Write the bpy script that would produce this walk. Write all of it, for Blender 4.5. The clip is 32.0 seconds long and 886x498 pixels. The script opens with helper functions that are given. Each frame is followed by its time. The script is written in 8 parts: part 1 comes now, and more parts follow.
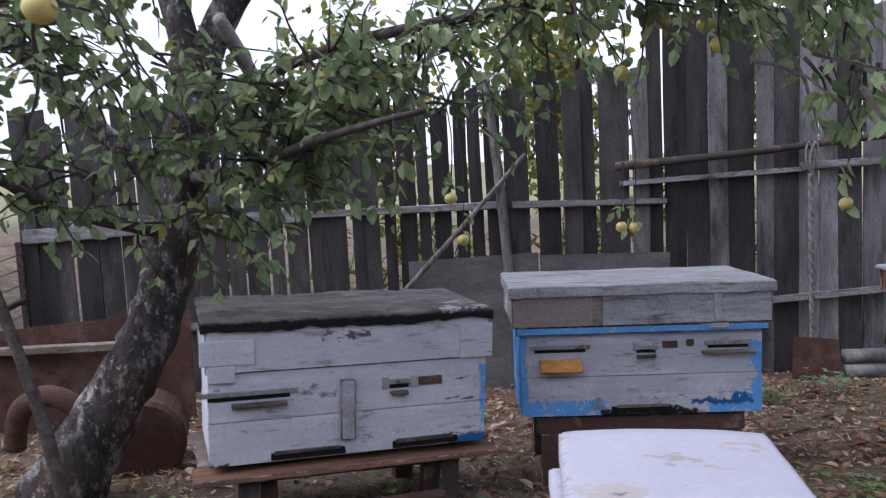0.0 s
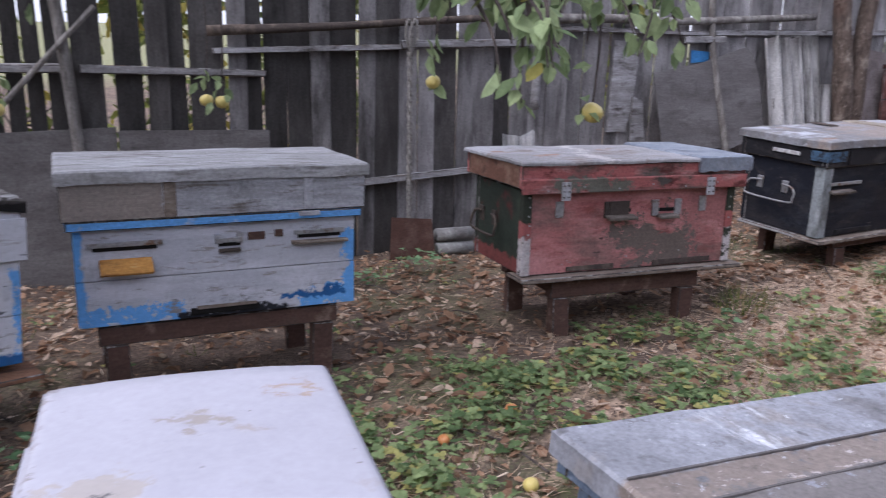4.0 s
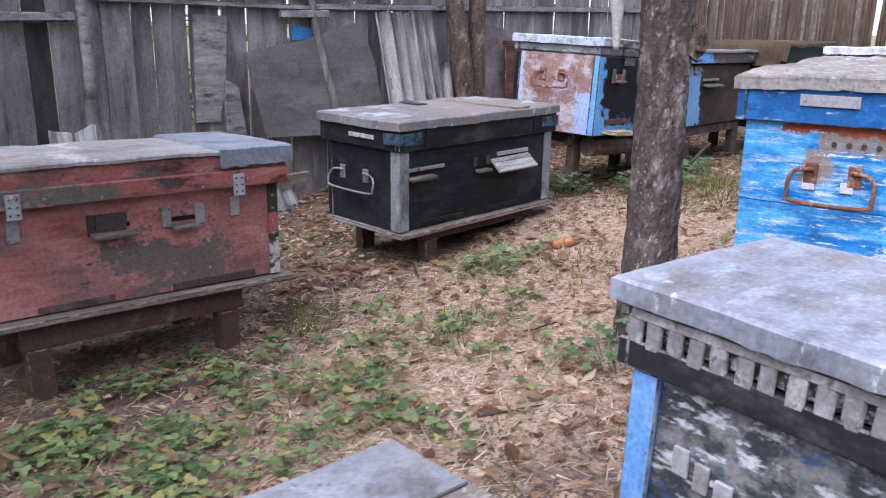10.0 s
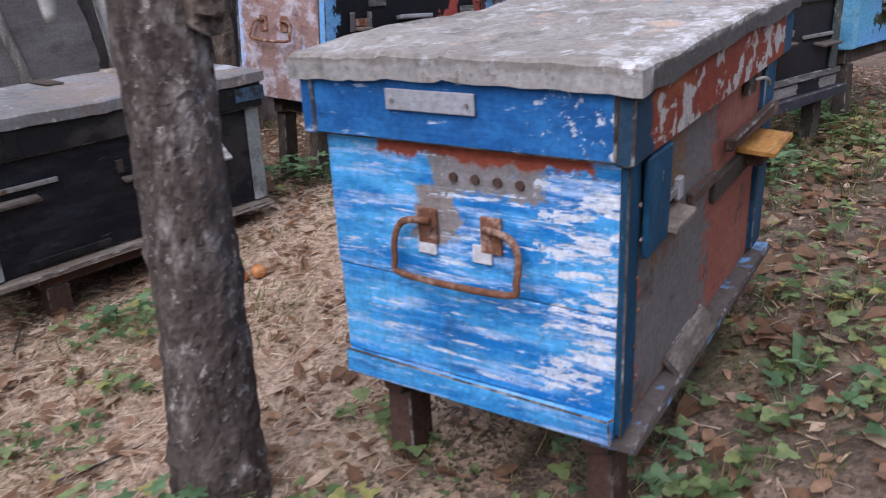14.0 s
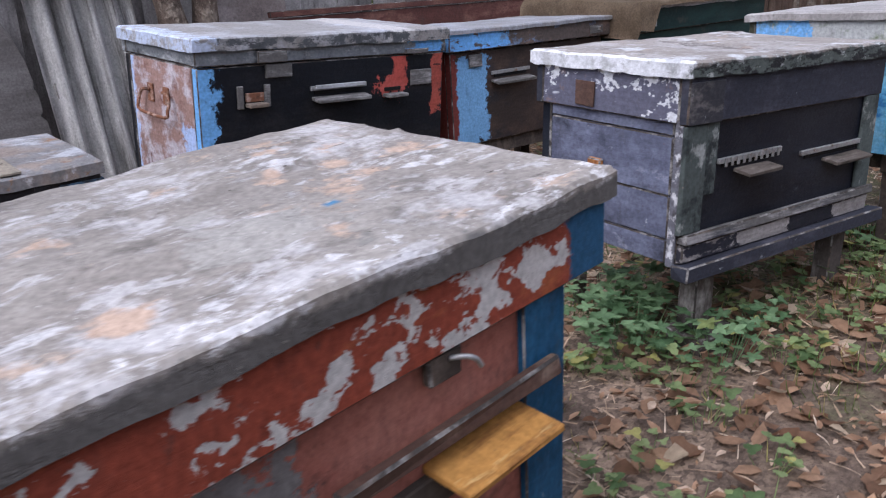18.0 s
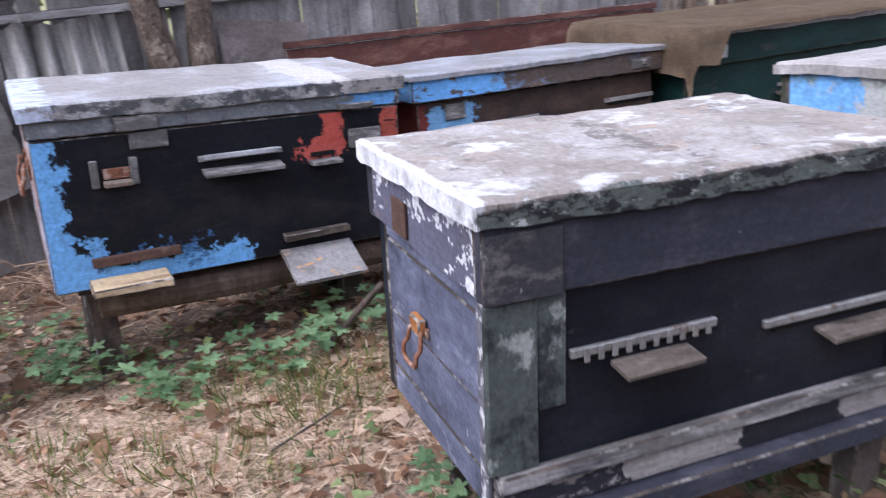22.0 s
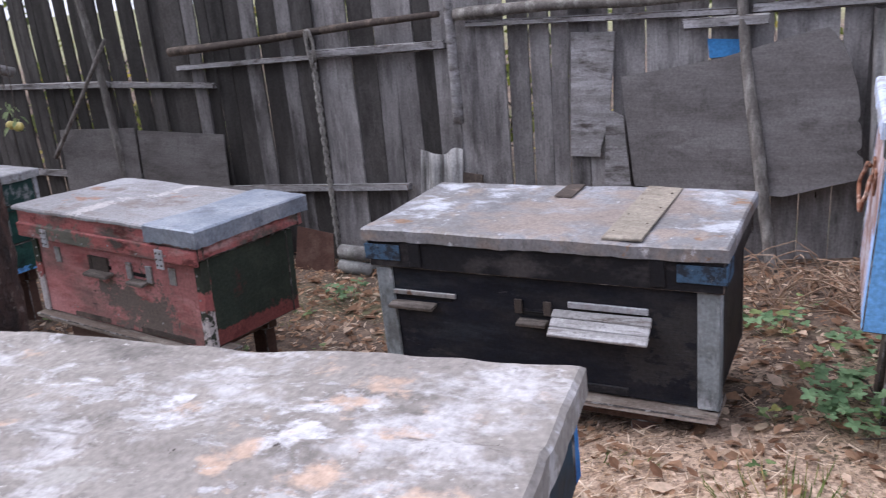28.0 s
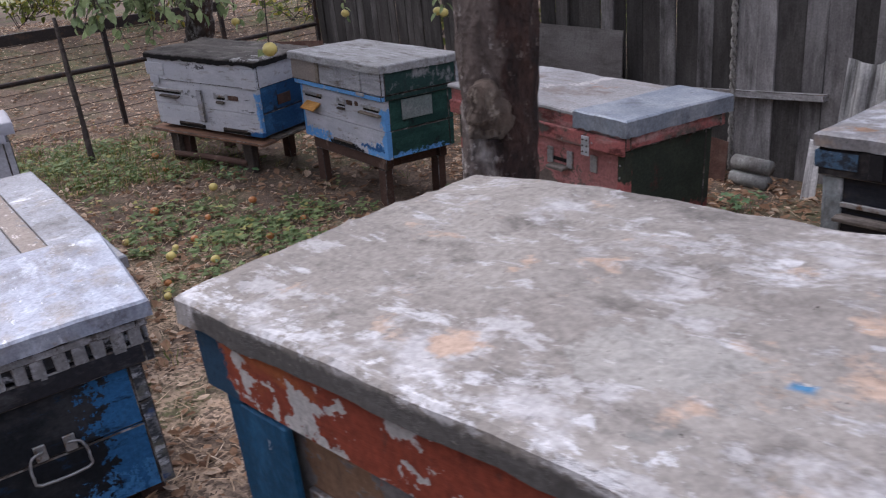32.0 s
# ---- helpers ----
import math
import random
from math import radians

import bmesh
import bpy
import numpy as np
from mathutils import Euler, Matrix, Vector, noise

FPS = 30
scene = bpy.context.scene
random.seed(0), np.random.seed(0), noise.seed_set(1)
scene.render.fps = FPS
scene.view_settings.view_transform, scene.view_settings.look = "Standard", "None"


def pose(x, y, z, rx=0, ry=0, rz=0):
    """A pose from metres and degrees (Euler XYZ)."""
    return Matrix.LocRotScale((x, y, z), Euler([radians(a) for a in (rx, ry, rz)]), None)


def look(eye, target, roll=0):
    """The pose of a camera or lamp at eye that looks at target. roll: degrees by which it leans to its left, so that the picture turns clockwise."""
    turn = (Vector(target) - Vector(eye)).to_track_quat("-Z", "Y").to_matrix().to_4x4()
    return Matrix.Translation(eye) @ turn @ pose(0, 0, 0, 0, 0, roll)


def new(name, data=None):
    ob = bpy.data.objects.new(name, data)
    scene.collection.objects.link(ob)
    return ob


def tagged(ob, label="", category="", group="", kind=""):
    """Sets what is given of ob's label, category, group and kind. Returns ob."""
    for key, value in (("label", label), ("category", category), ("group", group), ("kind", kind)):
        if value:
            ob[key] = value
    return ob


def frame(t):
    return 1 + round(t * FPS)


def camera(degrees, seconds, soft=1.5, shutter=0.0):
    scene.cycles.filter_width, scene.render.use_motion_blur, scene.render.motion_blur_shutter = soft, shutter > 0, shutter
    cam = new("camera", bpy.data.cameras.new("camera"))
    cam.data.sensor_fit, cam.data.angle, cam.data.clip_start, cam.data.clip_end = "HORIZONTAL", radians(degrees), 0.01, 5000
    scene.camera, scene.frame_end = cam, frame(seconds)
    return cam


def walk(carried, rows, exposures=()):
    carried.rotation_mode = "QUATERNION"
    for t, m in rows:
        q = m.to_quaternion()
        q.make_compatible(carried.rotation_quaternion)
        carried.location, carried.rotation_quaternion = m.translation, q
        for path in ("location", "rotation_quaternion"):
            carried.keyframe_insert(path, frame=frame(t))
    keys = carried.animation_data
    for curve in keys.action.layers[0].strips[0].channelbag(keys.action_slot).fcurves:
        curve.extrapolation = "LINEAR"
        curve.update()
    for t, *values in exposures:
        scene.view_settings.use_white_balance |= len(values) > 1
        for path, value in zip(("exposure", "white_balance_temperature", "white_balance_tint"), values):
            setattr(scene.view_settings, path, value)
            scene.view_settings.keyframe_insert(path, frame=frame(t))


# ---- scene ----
cam = camera(57.4, 32.0, soft=1.1, shutter=0.55)
PATH = [
    (0, (0.003, 0.630, 1.213), (-0.017, 2.618, 1.000), -2.92),
    (0.5, (0.083, 0.681, 1.209), (0.058, 2.663, 0.944), -3.00),
    (1, (0.127, 0.705, 1.207), (0.100, 2.684, 0.919), -3.05),
    (1.5, (0.161, 0.714, 1.201), (0.132, 2.691, 0.900), -3.02),
    (2, (0.186, 0.743, 1.200), (0.261, 2.714, 0.870), -2.31),
    (2.5, (0.209, 0.821, 1.179), (0.532, 2.742, 0.724), -1.15),
    (3, (0.200, 0.905, 1.183), (0.706, 2.772, 0.675), 0.13),
    (3.5, (0.202, 0.956, 1.180), (0.900, 2.756, 0.659), 0.89),
    (5.5, (0.413, 1.178, 1.115), (1.636, 2.673, 0.597), 3.34),
    (6, (0.415, 1.193, 1.100), (1.780, 2.563, 0.590), 3.55),
    (6.5, (0.501, 1.174, 1.108), (1.883, 2.529, 0.601), 3.13),
    (7, (0.615, 1.123, 1.114), (1.993, 2.480, 0.605), 2.56),
    (7.5, (0.686, 1.126, 1.107), (2.065, 2.482, 0.594), 2.15),
    (8, (0.829, 1.195, 1.093), (2.210, 2.546, 0.578), 1.92),
    (8.5, (0.956, 1.262, 1.086), (2.356, 2.594, 0.573), 1.93),
    (9, (1.033, 1.274, 1.075), (2.433, 2.604, 0.555), 1.64),
    (9.5, (1.205, 1.212, 1.085), (2.598, 2.549, 0.562), 1.31),
    (10, (1.374, 1.165, 1.083), (2.740, 2.527, 0.551), 1.03),
    (10.5, (1.552, 1.180, 1.071), (2.922, 2.538, 0.542), 0.60),
    (11, (1.785, 1.206, 1.065), (3.185, 2.544, 0.566), -1.06),
    (11.5, (1.998, 1.181, 1.058), (3.396, 2.521, 0.559), -1.44),
    (12, (2.177, 1.179, 1.072), (3.568, 2.494, 0.491), -1.47),
    (12.5, (2.417, 1.244, 1.062), (3.862, 2.478, 0.435), -1.02),
    (13, (2.577, 1.271, 1.060), (4.024, 2.475, 0.383), -1.96),
    (13.5, (2.785, 1.234, 1.113), (4.217, 2.448, 0.422), -2.25),
    (14, (2.958, 1.226, 1.119), (4.369, 2.455, 0.414), -2.12),
    (14.5, (3.111, 1.267, 1.130), (4.585, 2.442, 0.460), -0.84),
    (16.5, (3.627, 1.179, 1.205), (4.926, 2.515, 0.479), -5.31),
    (17, (3.857, 1.227, 1.232), (5.161, 2.563, 0.514), -4.64),
    (17.5, (4.012, 1.230, 1.245), (5.290, 2.593, 0.531), -4.07),
    (18, (4.186, 1.180, 1.286), (5.359, 2.645, 0.593), -1.75),
    (18.5, (4.304, 1.176, 1.279), (5.468, 2.649, 0.588), -1.71),
    (19, (4.483, 1.236, 1.296), (5.671, 2.693, 0.614), -2.59),
    (19.5, (4.624, 1.250, 1.290), (5.831, 2.693, 0.612), -2.98),
    (20, (4.755, 1.183, 1.304), (5.946, 2.638, 0.625), -3.00),
    (20.5, (4.877, 1.182, 1.295), (6.062, 2.641, 0.610), -2.90),
    (21, (5.061, 1.287, 1.300), (6.239, 2.753, 0.619), -1.37),
    (21.5, (5.186, 1.353, 1.310), (6.199, 2.938, 0.631), -2.48),
    (22, (5.366, 1.391, 1.332), (6.154, 3.101, 0.655), -4.15),
    (22.5, (5.440, 1.466, 1.372), (6.083, 3.232, 0.688), -4.56),
    (23, (5.489, 1.614, 1.398), (6.118, 3.386, 0.714), -4.33),
    (23.5, (5.547, 1.699, 1.404), (6.094, 3.498, 0.723), -3.35),
    (24, (5.632, 1.781, 1.419), (5.822, 3.649, 0.730), -1.88),
    (24.5, (5.609, 1.775, 1.428), (5.409, 3.642, 0.739), -3.21),
    (26.5, (5.354, 1.750, 1.431), (4.861, 3.585, 0.808), -2.32),
    (27, (5.316, 1.744, 1.423), (4.664, 3.529, 0.800), -3.91),
    (27.5, (5.291, 1.729, 1.428), (4.474, 3.443, 0.801), -5.10),
    (28, (5.277, 1.703, 1.431), (4.335, 3.351, 0.802), -5.16),
    (28.5, (5.264, 1.691, 1.431), (4.282, 3.312, 0.795), -4.91),
    (29, (5.239, 1.681, 1.431), (4.196, 3.261, 0.786), -5.26),
    (29.5, (5.227, 1.659, 1.423), (4.075, 3.160, 0.775), -5.53),
    (30, (5.225, 1.644, 1.432), (3.860, 2.935, 0.746), -5.92),
    (30.5, (5.231, 1.640, 1.433), (3.739, 2.754, 0.702), -5.78),
    (31, (5.203, 1.568, 1.453), (3.704, 2.662, 0.707), -5.93),
    (31.5, (5.120, 1.485, 1.431), (3.622, 2.578, 0.682), -5.97),
    (32, (5.029, 1.438, 1.415), (3.529, 2.517, 0.651), -6.05),
]
walk(cam, [(t, look(eye, target, roll)) for t, eye, target, roll in PATH],
     [(0, 0.8, 5700, 17), (1, 1.0, 5650, 17), (2, 1.12, 5600, 18), (4, 0.95, 5800, 18), (5.7, 0.85, 5950, 18), (7, 0.98, 5900, 18), (10, 1.1, 5800, 17), (12, 0.75, 5950, 17), (13, 0.58, 5950, 16), (14.5, 0.7, 5900, 16), (16.5, 0.8, 6000, 16), (19, 0.8, 5850, 15), (22, 1.22, 5850, 17), (24, 1.1, 5900, 17), (27, 1.14, 5900, 17), (29, 1.02, 5950, 16), (30, 1.0, 5950, 16), (31, 0.8, 6000, 17), (32, 0.6, 6050, 17)])

# ---- world, sun and exposure ----
world = bpy.data.worlds.new("sky")
scene.world = world
world.use_nodes = True
wt = world.node_tree
wt.nodes.clear()
w_out = wt.nodes.new("ShaderNodeOutputWorld")
w_bg = wt.nodes.new("ShaderNodeBackground")
w_sky = wt.nodes.new("ShaderNodeTexSky")
w_hsv = wt.nodes.new("ShaderNodeHueSaturation")
w_sky.sky_type = "NISHITA"
w_sky.sun_disc = False
w_sky.sun_elevation = radians(51)
w_sky.sun_rotation = radians(259)
w_sky.air_density, w_sky.dust_density, w_sky.ozone_density = 1.0, 4.0, 1.0
w_hsv.inputs["Saturation"].default_value = 0.55
w_bg.inputs["Strength"].default_value = 0.15
wt.links.new(w_sky.outputs[0], w_hsv.inputs["Color"])
w_mix = wt.nodes.new("ShaderNodeMix")
w_mix.data_type = "RGBA"
w_mix.inputs[0].default_value = 0.7
w_mix.inputs[7].default_value = (5.6, 5.7, 6.1, 1)  # an even cloud cover before the sky
wt.links.new(w_hsv.outputs[0], w_mix.inputs[6])
wt.links.new(w_mix.outputs[2], w_bg.inputs["Color"])
wt.links.new(w_bg.outputs[0], w_out.inputs["Surface"])
sun = new("sun", bpy.data.lights.new("sun", "SUN"))
sun.data.energy, sun.data.angle, sun.data.color = 1.5, radians(55), (1.0, 0.96, 0.92)
sun.matrix_world = look((0, 0, 0), (0.62, 0.12, -0.78))

# ---- node helpers ----


def node(t, kind, **kw):
    n = t.nodes.new(kind)
    for k, v in kw.items():
        if k.startswith("p_"):
            if k == "p_operation":
                n.operation = v
            elif k == "p_blend_type":
                n.blend_type = v
            elif k == "p_data_type":
                n.data_type = v
            elif k == "p_feature":
                n.feature = v
            elif k == "p_noise_dimensions":
                n.noise_dimensions = v
            continue
        key = int(k[1:]) if k[0] == "i" and k[1:].isdigit() else k.replace("_", " ")
        s = n.inputs[key]
        if isinstance(v, bpy.types.NodeSocket):
            t.links.new(v, s)
        else:
            s.default_value = v
    return n


def math_n(t, op, a, b=0.0):
    return node(t, "ShaderNodeMath", p_operation=op, i0=a, i1=b).outputs[0]


def vec_n(t, op, a, b=(0, 0, 0)):
    return node(t, "ShaderNodeVectorMath", p_operation=op, i0=a, i1=b).outputs[0]


def noise_n(t, co, scale, detail=4.0, rough=0.6):
    return node(t, "ShaderNodeTexNoise", Vector=co, Scale=scale, Detail=detail, Roughness=rough)


def ramp_n(t, v, lo, hi, a=0.0, b=1.0):
    n = node(t, "ShaderNodeMapRange", i0=v, i1=lo, i2=hi, i3=a, i4=b)
    n.clamp = True
    return n.outputs[0]


def mix_n(t, f, a, b, blend="MIX"):
    n = t.nodes.new("ShaderNodeMix")
    n.data_type, n.blend_type = "RGBA", blend
    for s, v in ((n.inputs[0], f), (n.inputs[6], a), (n.inputs[7], b)):
        if isinstance(v, bpy.types.NodeSocket):
            t.links.new(v, s)
        else:
            s.default_value = v if not isinstance(v, tuple) or len(v) == 4 else (*v, 1)
    return n.outputs[2]


def material(name):
    m = bpy.data.materials.new(name)
    m.use_nodes = True
    t = m.node_tree
    t.nodes.clear()
    out = t.nodes.new("ShaderNodeOutputMaterial")
    bs = t.nodes.new("ShaderNodeBsdfPrincipled")
    t.links.new(bs.outputs[0], out.inputs[0])
    return m, t, bs


def bump(t, bs, h, strength=0.4, dist=0.004):
    n = node(t, "ShaderNodeBump", Strength=strength, Distance=dist, Height=h)
    t.links.new(n.outputs[0], bs.inputs["Normal"])


def B(color, x0=-9, x1=9, y0=-9, y1=9, z0=-9, z1=9, rag=0.03, cover=1.0, grain=22.0):
    """A patch of other paint with a ragged edge, by its extent in the thing's own metres."""
    return ("box", color, (x0, x1, y0, y1, z0, z1), rag, cover, grain)


def P(color, amount, scale=(14, 14, 14), soft=0.03, seed=0.0):
    """Flakes or stains all over: share of the surface, size by noise scale."""
    return ("spots", color, amount, scale, soft, seed)


def S(color, spots, scale=9.0, edge=0.45, soft=0.03, seed=0.0):
    """Scabs of other paint about the given places (x, y, z, radius); None leaves an axis out."""
    return ("scabs", color, spots, scale, edge, soft, seed)


def paint(name, base, layers=(), rough=0.75, var=0.22, metal=0.0, bumpy=0.5, stretch=(6, 30, 60), spec=0.16, tone=0.06, speck=0.2, grime=0.45):
    """Old paint or bare board: grain, fading, and the listed patches and flakes over it."""
    m, t, bs = material(name)
    co = t.nodes.new("ShaderNodeTexCoord").outputs["Object"]
    rnd = t.nodes.new("ShaderNodeObjectInfo").outputs["Random"]
    off = node(t, "ShaderNodeCombineXYZ", X=rnd, Y=math_n(t, "MULTIPLY", rnd, 7.3), Z=math_n(t, "MULTIPLY", rnd, 3.1)).outputs[0]
    cr = vec_n(t, "ADD", co, off)
    big = noise_n(t, cr, 3.0, 4, 0.6).outputs[0]
    fine = noise_n(t, vec_n(t, "MULTIPLY", cr, stretch), 1.6, 6, 0.65).outputs[0]
    grit = noise_n(t, cr, 90.0, 3, 0.6).outputs[0]
    warp = vec_n(t, "SUBTRACT", noise_n(t, co, 22.0, 6, 0.7).outputs[1], (0.5, 0.5, 0.5))
    col = (*base, 1)
    h = math_n(t, "ADD", math_n(t, "MULTIPLY", fine, 0.6), math_n(t, "MULTIPLY", grit, 0.3))
    for la in layers:
        if la[0] == "box":
            _, c, (x0, x1, y0, y1, z0, z1), rag, cover, grain = la
            p = vec_n(t, "ADD", co, vec_n(t, "MULTIPLY", warp, (rag * 3, rag * 3, rag * 3)))
            q = vec_n(t, "ABSOLUTE", vec_n(t, "SUBTRACT", p, ((x0 + x1) / 2, (y0 + y1) / 2, (z0 + z1) / 2)))
            q = vec_n(t, "SUBTRACT", q, ((x1 - x0) / 2, (y1 - y0) / 2, (z1 - z0) / 2))
            s = node(t, "ShaderNodeSeparateXYZ", Vector=q)
            d = math_n(t, "MAXIMUM", math_n(t, "MAXIMUM", s.outputs[0], s.outputs[1]), s.outputs[2])
            f = ramp_n(t, d, 0.004, -0.004)
            if cover < 1:
                n2 = noise_n(t, vec_n(t, "MULTIPLY", co, grain if isinstance(grain, tuple) else (grain * 0.5, grain, grain)), 1.0, 5, 0.7).outputs[0]
                f = math_n(t, "MULTIPLY", f, ramp_n(t, n2, 0.5 + (0.5 - cover) * 0.5 - 0.03, 0.5 + (0.5 - cover) * 0.5 + 0.03))
        elif la[0] == "scabs":
            _, c, spots, sc, edge, soft, seed = la
            n2 = noise_n(t, vec_n(t, "ADD", vec_n(t, "MULTIPLY", co, (sc, sc * 1.5, sc * 1.5)), (seed, seed * 1.7, seed)), 1.0, 5, 0.62).outputs[0]
            near = None
            for sp in spots:
                k = [0.0 if q is None else 1.0 / sp[3] for q in sp[:3]]
                q = vec_n(t, "MULTIPLY", vec_n(t, "SUBTRACT", co, tuple(q or 0.0 for q in sp[:3])), tuple(k))
                d = math_n(t, "SUBTRACT", 1.0, node(t, "ShaderNodeVectorMath", p_operation="LENGTH", i0=q).outputs["Value"])
                near = d if near is None else math_n(t, "MAXIMUM", near, d)
            v = math_n(t, "ADD", math_n(t, "MAXIMUM", near, -1.0), math_n(t, "MULTIPLY", math_n(t, "SUBTRACT", n2, 0.5), 4.0))
            f = ramp_n(t, v, edge - soft, edge + soft)
        else:
            _, c, amount, sc, soft, seed = la
            n2 = noise_n(t, vec_n(t, "ADD", vec_n(t, "MULTIPLY", cr, sc), (seed, seed * 2.3, seed)), 1.0, 6, 0.68).outputs[0]
            thr = 0.5 + (0.5 - amount) * 0.42
            f = ramp_n(t, n2, thr - soft, thr + soft)
        col = mix_n(t, f, col, (*c, 1))
        h = math_n(t, "SUBTRACT", h, math_n(t, "MULTIPLY", f, 0.25))
    if grime:
        g1 = noise_n(t, vec_n(t, "MULTIPLY", cr, (13, 13, 5)), 1.0, 8, 0.75).outputs[0]
        g2 = noise_n(t, vec_n(t, "MULTIPLY", cr, (45, 45, 30)), 1.0, 5, 0.7).outputs[0]
        f = math_n(t, "MAXIMUM", ramp_n(t, g1, 0.56, 0.70), math_n(t, "MULTIPLY", ramp_n(t, g2, 0.62, 0.68), 0.8))
        col = mix_n(t, math_n(t, "MULTIPLY", f, grime), col, (0.05, 0.045, 0.042, 1) if sum(base) > 0.12 else (0.024, 0.023, 0.025, 1))
    v = math_n(t, "ADD", math_n(t, "MULTIPLY", ramp_n(t, big, 0.3, 0.7), 0.55), math_n(t, "MULTIPLY", ramp_n(t, fine, 0.3, 0.7), 0.45))
    gain = math_n(t, "MULTIPLY", ramp_n(t, v, 0, 1, 1 - var, 1 + var), math_n(t, "MULTIPLY", ramp_n(t, grit, 0.3, 0.7, 1 - speck, 1 + speck), ramp_n(t, rnd, 0, 1, 1 - tone, 1 + tone)))
    col = mix_n(t, 1.0, col, node(t, "ShaderNodeCombineColor", i0=gain, i1=gain, i2=gain).outputs[0], "MULTIPLY")
    t.links.new(col, bs.inputs["Base Color"])
    t.links.new(ramp_n(t, big, 0.2, 0.8, rough - 0.12, min(1.0, rough + 0.1)), bs.inputs["Roughness"])
    bs.inputs["Metallic"].default_value = metal
    bs.inputs["Specular IOR Level"].default_value = spec
    bump(t, bs, h, bumpy, 0.004)
    return m


WOODC = (0.20, 0.165, 0.14)
GREYW = (0.27, 0.25, 0.245)
DIRT = (0.10, 0.08, 0.065)
WHITE = (0.62, 0.62, 0.66)
SKYB = (0.13, 0.33, 0.66)
DEEPB = (0.025, 0.10, 0.26)
BLACK = (0.016, 0.017, 0.022)
REDP = (0.30, 0.085, 0.075)

# bare and weathered wood
m_fence = paint("weathered_fence_board", (0.162, 0.151, 0.152), (P((0.30, 0.285, 0.284), 0.44, (4, 4, 1.2), 0.12), P((0.075, 0.069, 0.068), 0.28, (8, 8, 2), 0.1, 3), P((0.02, 0.018, 0.018), 0.05, (30, 30, 8), 0.03, 8)), 0.9, 0.35, stretch=(70, 70, 3), bumpy=0.8, tone=0.32)
# the fence board pattern in a darker tone, for the apple-tree end
m_fence_dark = paint("dark_fence_board", (0.048, 0.044, 0.042), (P((0.09, 0.084, 0.082), 0.36, (4, 4, 1.2), 0.12), P((0.03, 0.027, 0.026), 0.28, (8, 8, 2), 0.1, 3)), 0.9, 0.35, stretch=(70, 70, 3), bumpy=0.8, tone=0.4)
m_rail = paint("grey_rail_wood", (0.20, 0.19, 0.19), (P((0.33, 0.32, 0.33), 0.4, (4, 20, 20), 0.1), P((0.07, 0.06, 0.055), 0.25, (6, 20, 20), 0.08, 4)), 0.9, 0.3, bumpy=0.7)
m_pole = paint("peeled_pole_wood", (0.12, 0.108, 0.10), (P((0.27, 0.255, 0.24), 0.35, (20, 20, 5), 0.1),), 0.9, 0.3, stretch=(50, 50, 4), bumpy=0.7)
m_log = paint("brown_pole_bark", (0.095, 0.066, 0.053), (P((0.17, 0.125, 0.10), 0.35, (10, 10, 3), 0.1), P((0.07, 0.05, 0.04), 0.2, (14, 14, 4), 0.06, 2)), 0.9, 0.3, stretch=(50, 50, 4), bumpy=0.8)
m_stand = paint("brown_stand_wood", (0.085, 0.05, 0.04), (P((0.17, 0.12, 0.095), 0.2, (9, 9, 9), 0.05),), 0.85, 0.3)
m_raw = paint("raw_plank_wood", (0.165, 0.13, 0.108), (P((0.27, 0.24, 0.21), 0.35, (5, 20, 20), 0.1), P(DIRT, 0.2, (6, 20, 20), 0.06, 5)), 0.85, 0.3)
m_fresh = paint("pale_ribbed_wood", (0.40, 0.31, 0.20), (P((0.20, 0.14, 0.09), 0.35, (4, 50, 50), 0.06),), 0.8, 0.3)
m_ochre = paint("ochre_wood", (0.40, 0.20, 0.055), (P((0.22, 0.10, 0.03), 0.3, (5, 30, 30), 0.07), P((0.52, 0.34, 0.14), 0.2, (8, 40, 40), 0.06, 3)), 0.7, 0.25)
m_edge = paint("worn_board_edge", (0.055, 0.048, 0.045), (P((0.26, 0.25, 0.245), 0.38, (14, 14, 14), 0.05), P((0.13, 0.10, 0.085), 0.3, (9, 9, 9), 0.05, 3)), 0.9, 0.3)
m_shelf = paint("dirty_shelf_wood", (0.10, 0.084, 0.074), (P((0.19, 0.165, 0.15), 0.35, (5, 30, 30), 0.07), P((0.04, 0.034, 0.03), 0.25, (6, 26, 26), 0.06, 4)), 0.9)
m_post = paint("dark_post_wood", (0.06, 0.048, 0.042), (P((0.14, 0.11, 0.09), 0.3, (9, 9, 5), 0.08),), 0.9, 0.3)
# metals
m_zinc = paint("aged_zinc_sheet", (0.36, 0.365, 0.39), (P((0.52, 0.53, 0.58), 0.42, (3.5, 3.5, 3.5), 0.1), P((0.24, 0.22, 0.21), 0.3, (5, 5, 5), 0.08, 2), P((0.62, 0.62, 0.66), 0.12, (22, 22, 22), 0.03, 6)), 0.55, 0.12, 0.35, 0.25, (12, 12, 12))
m_steel = paint("dull_steel", (0.35, 0.35, 0.36), (P((0.2, 0.13, 0.09), 0.25, (25, 25, 25), 0.05),), 0.5, 0.2, 0.7, 0.2, (20, 20, 20))
m_rust = paint("rusty_iron", (0.20, 0.09, 0.055), (P((0.42, 0.30, 0.25), 0.35, (30, 30, 30), 0.06), P((0.07, 0.04, 0.03), 0.2, (18, 18, 18), 0.06, 4)), 0.85, 0.3, 0.2, 0.5, (20, 20, 20))
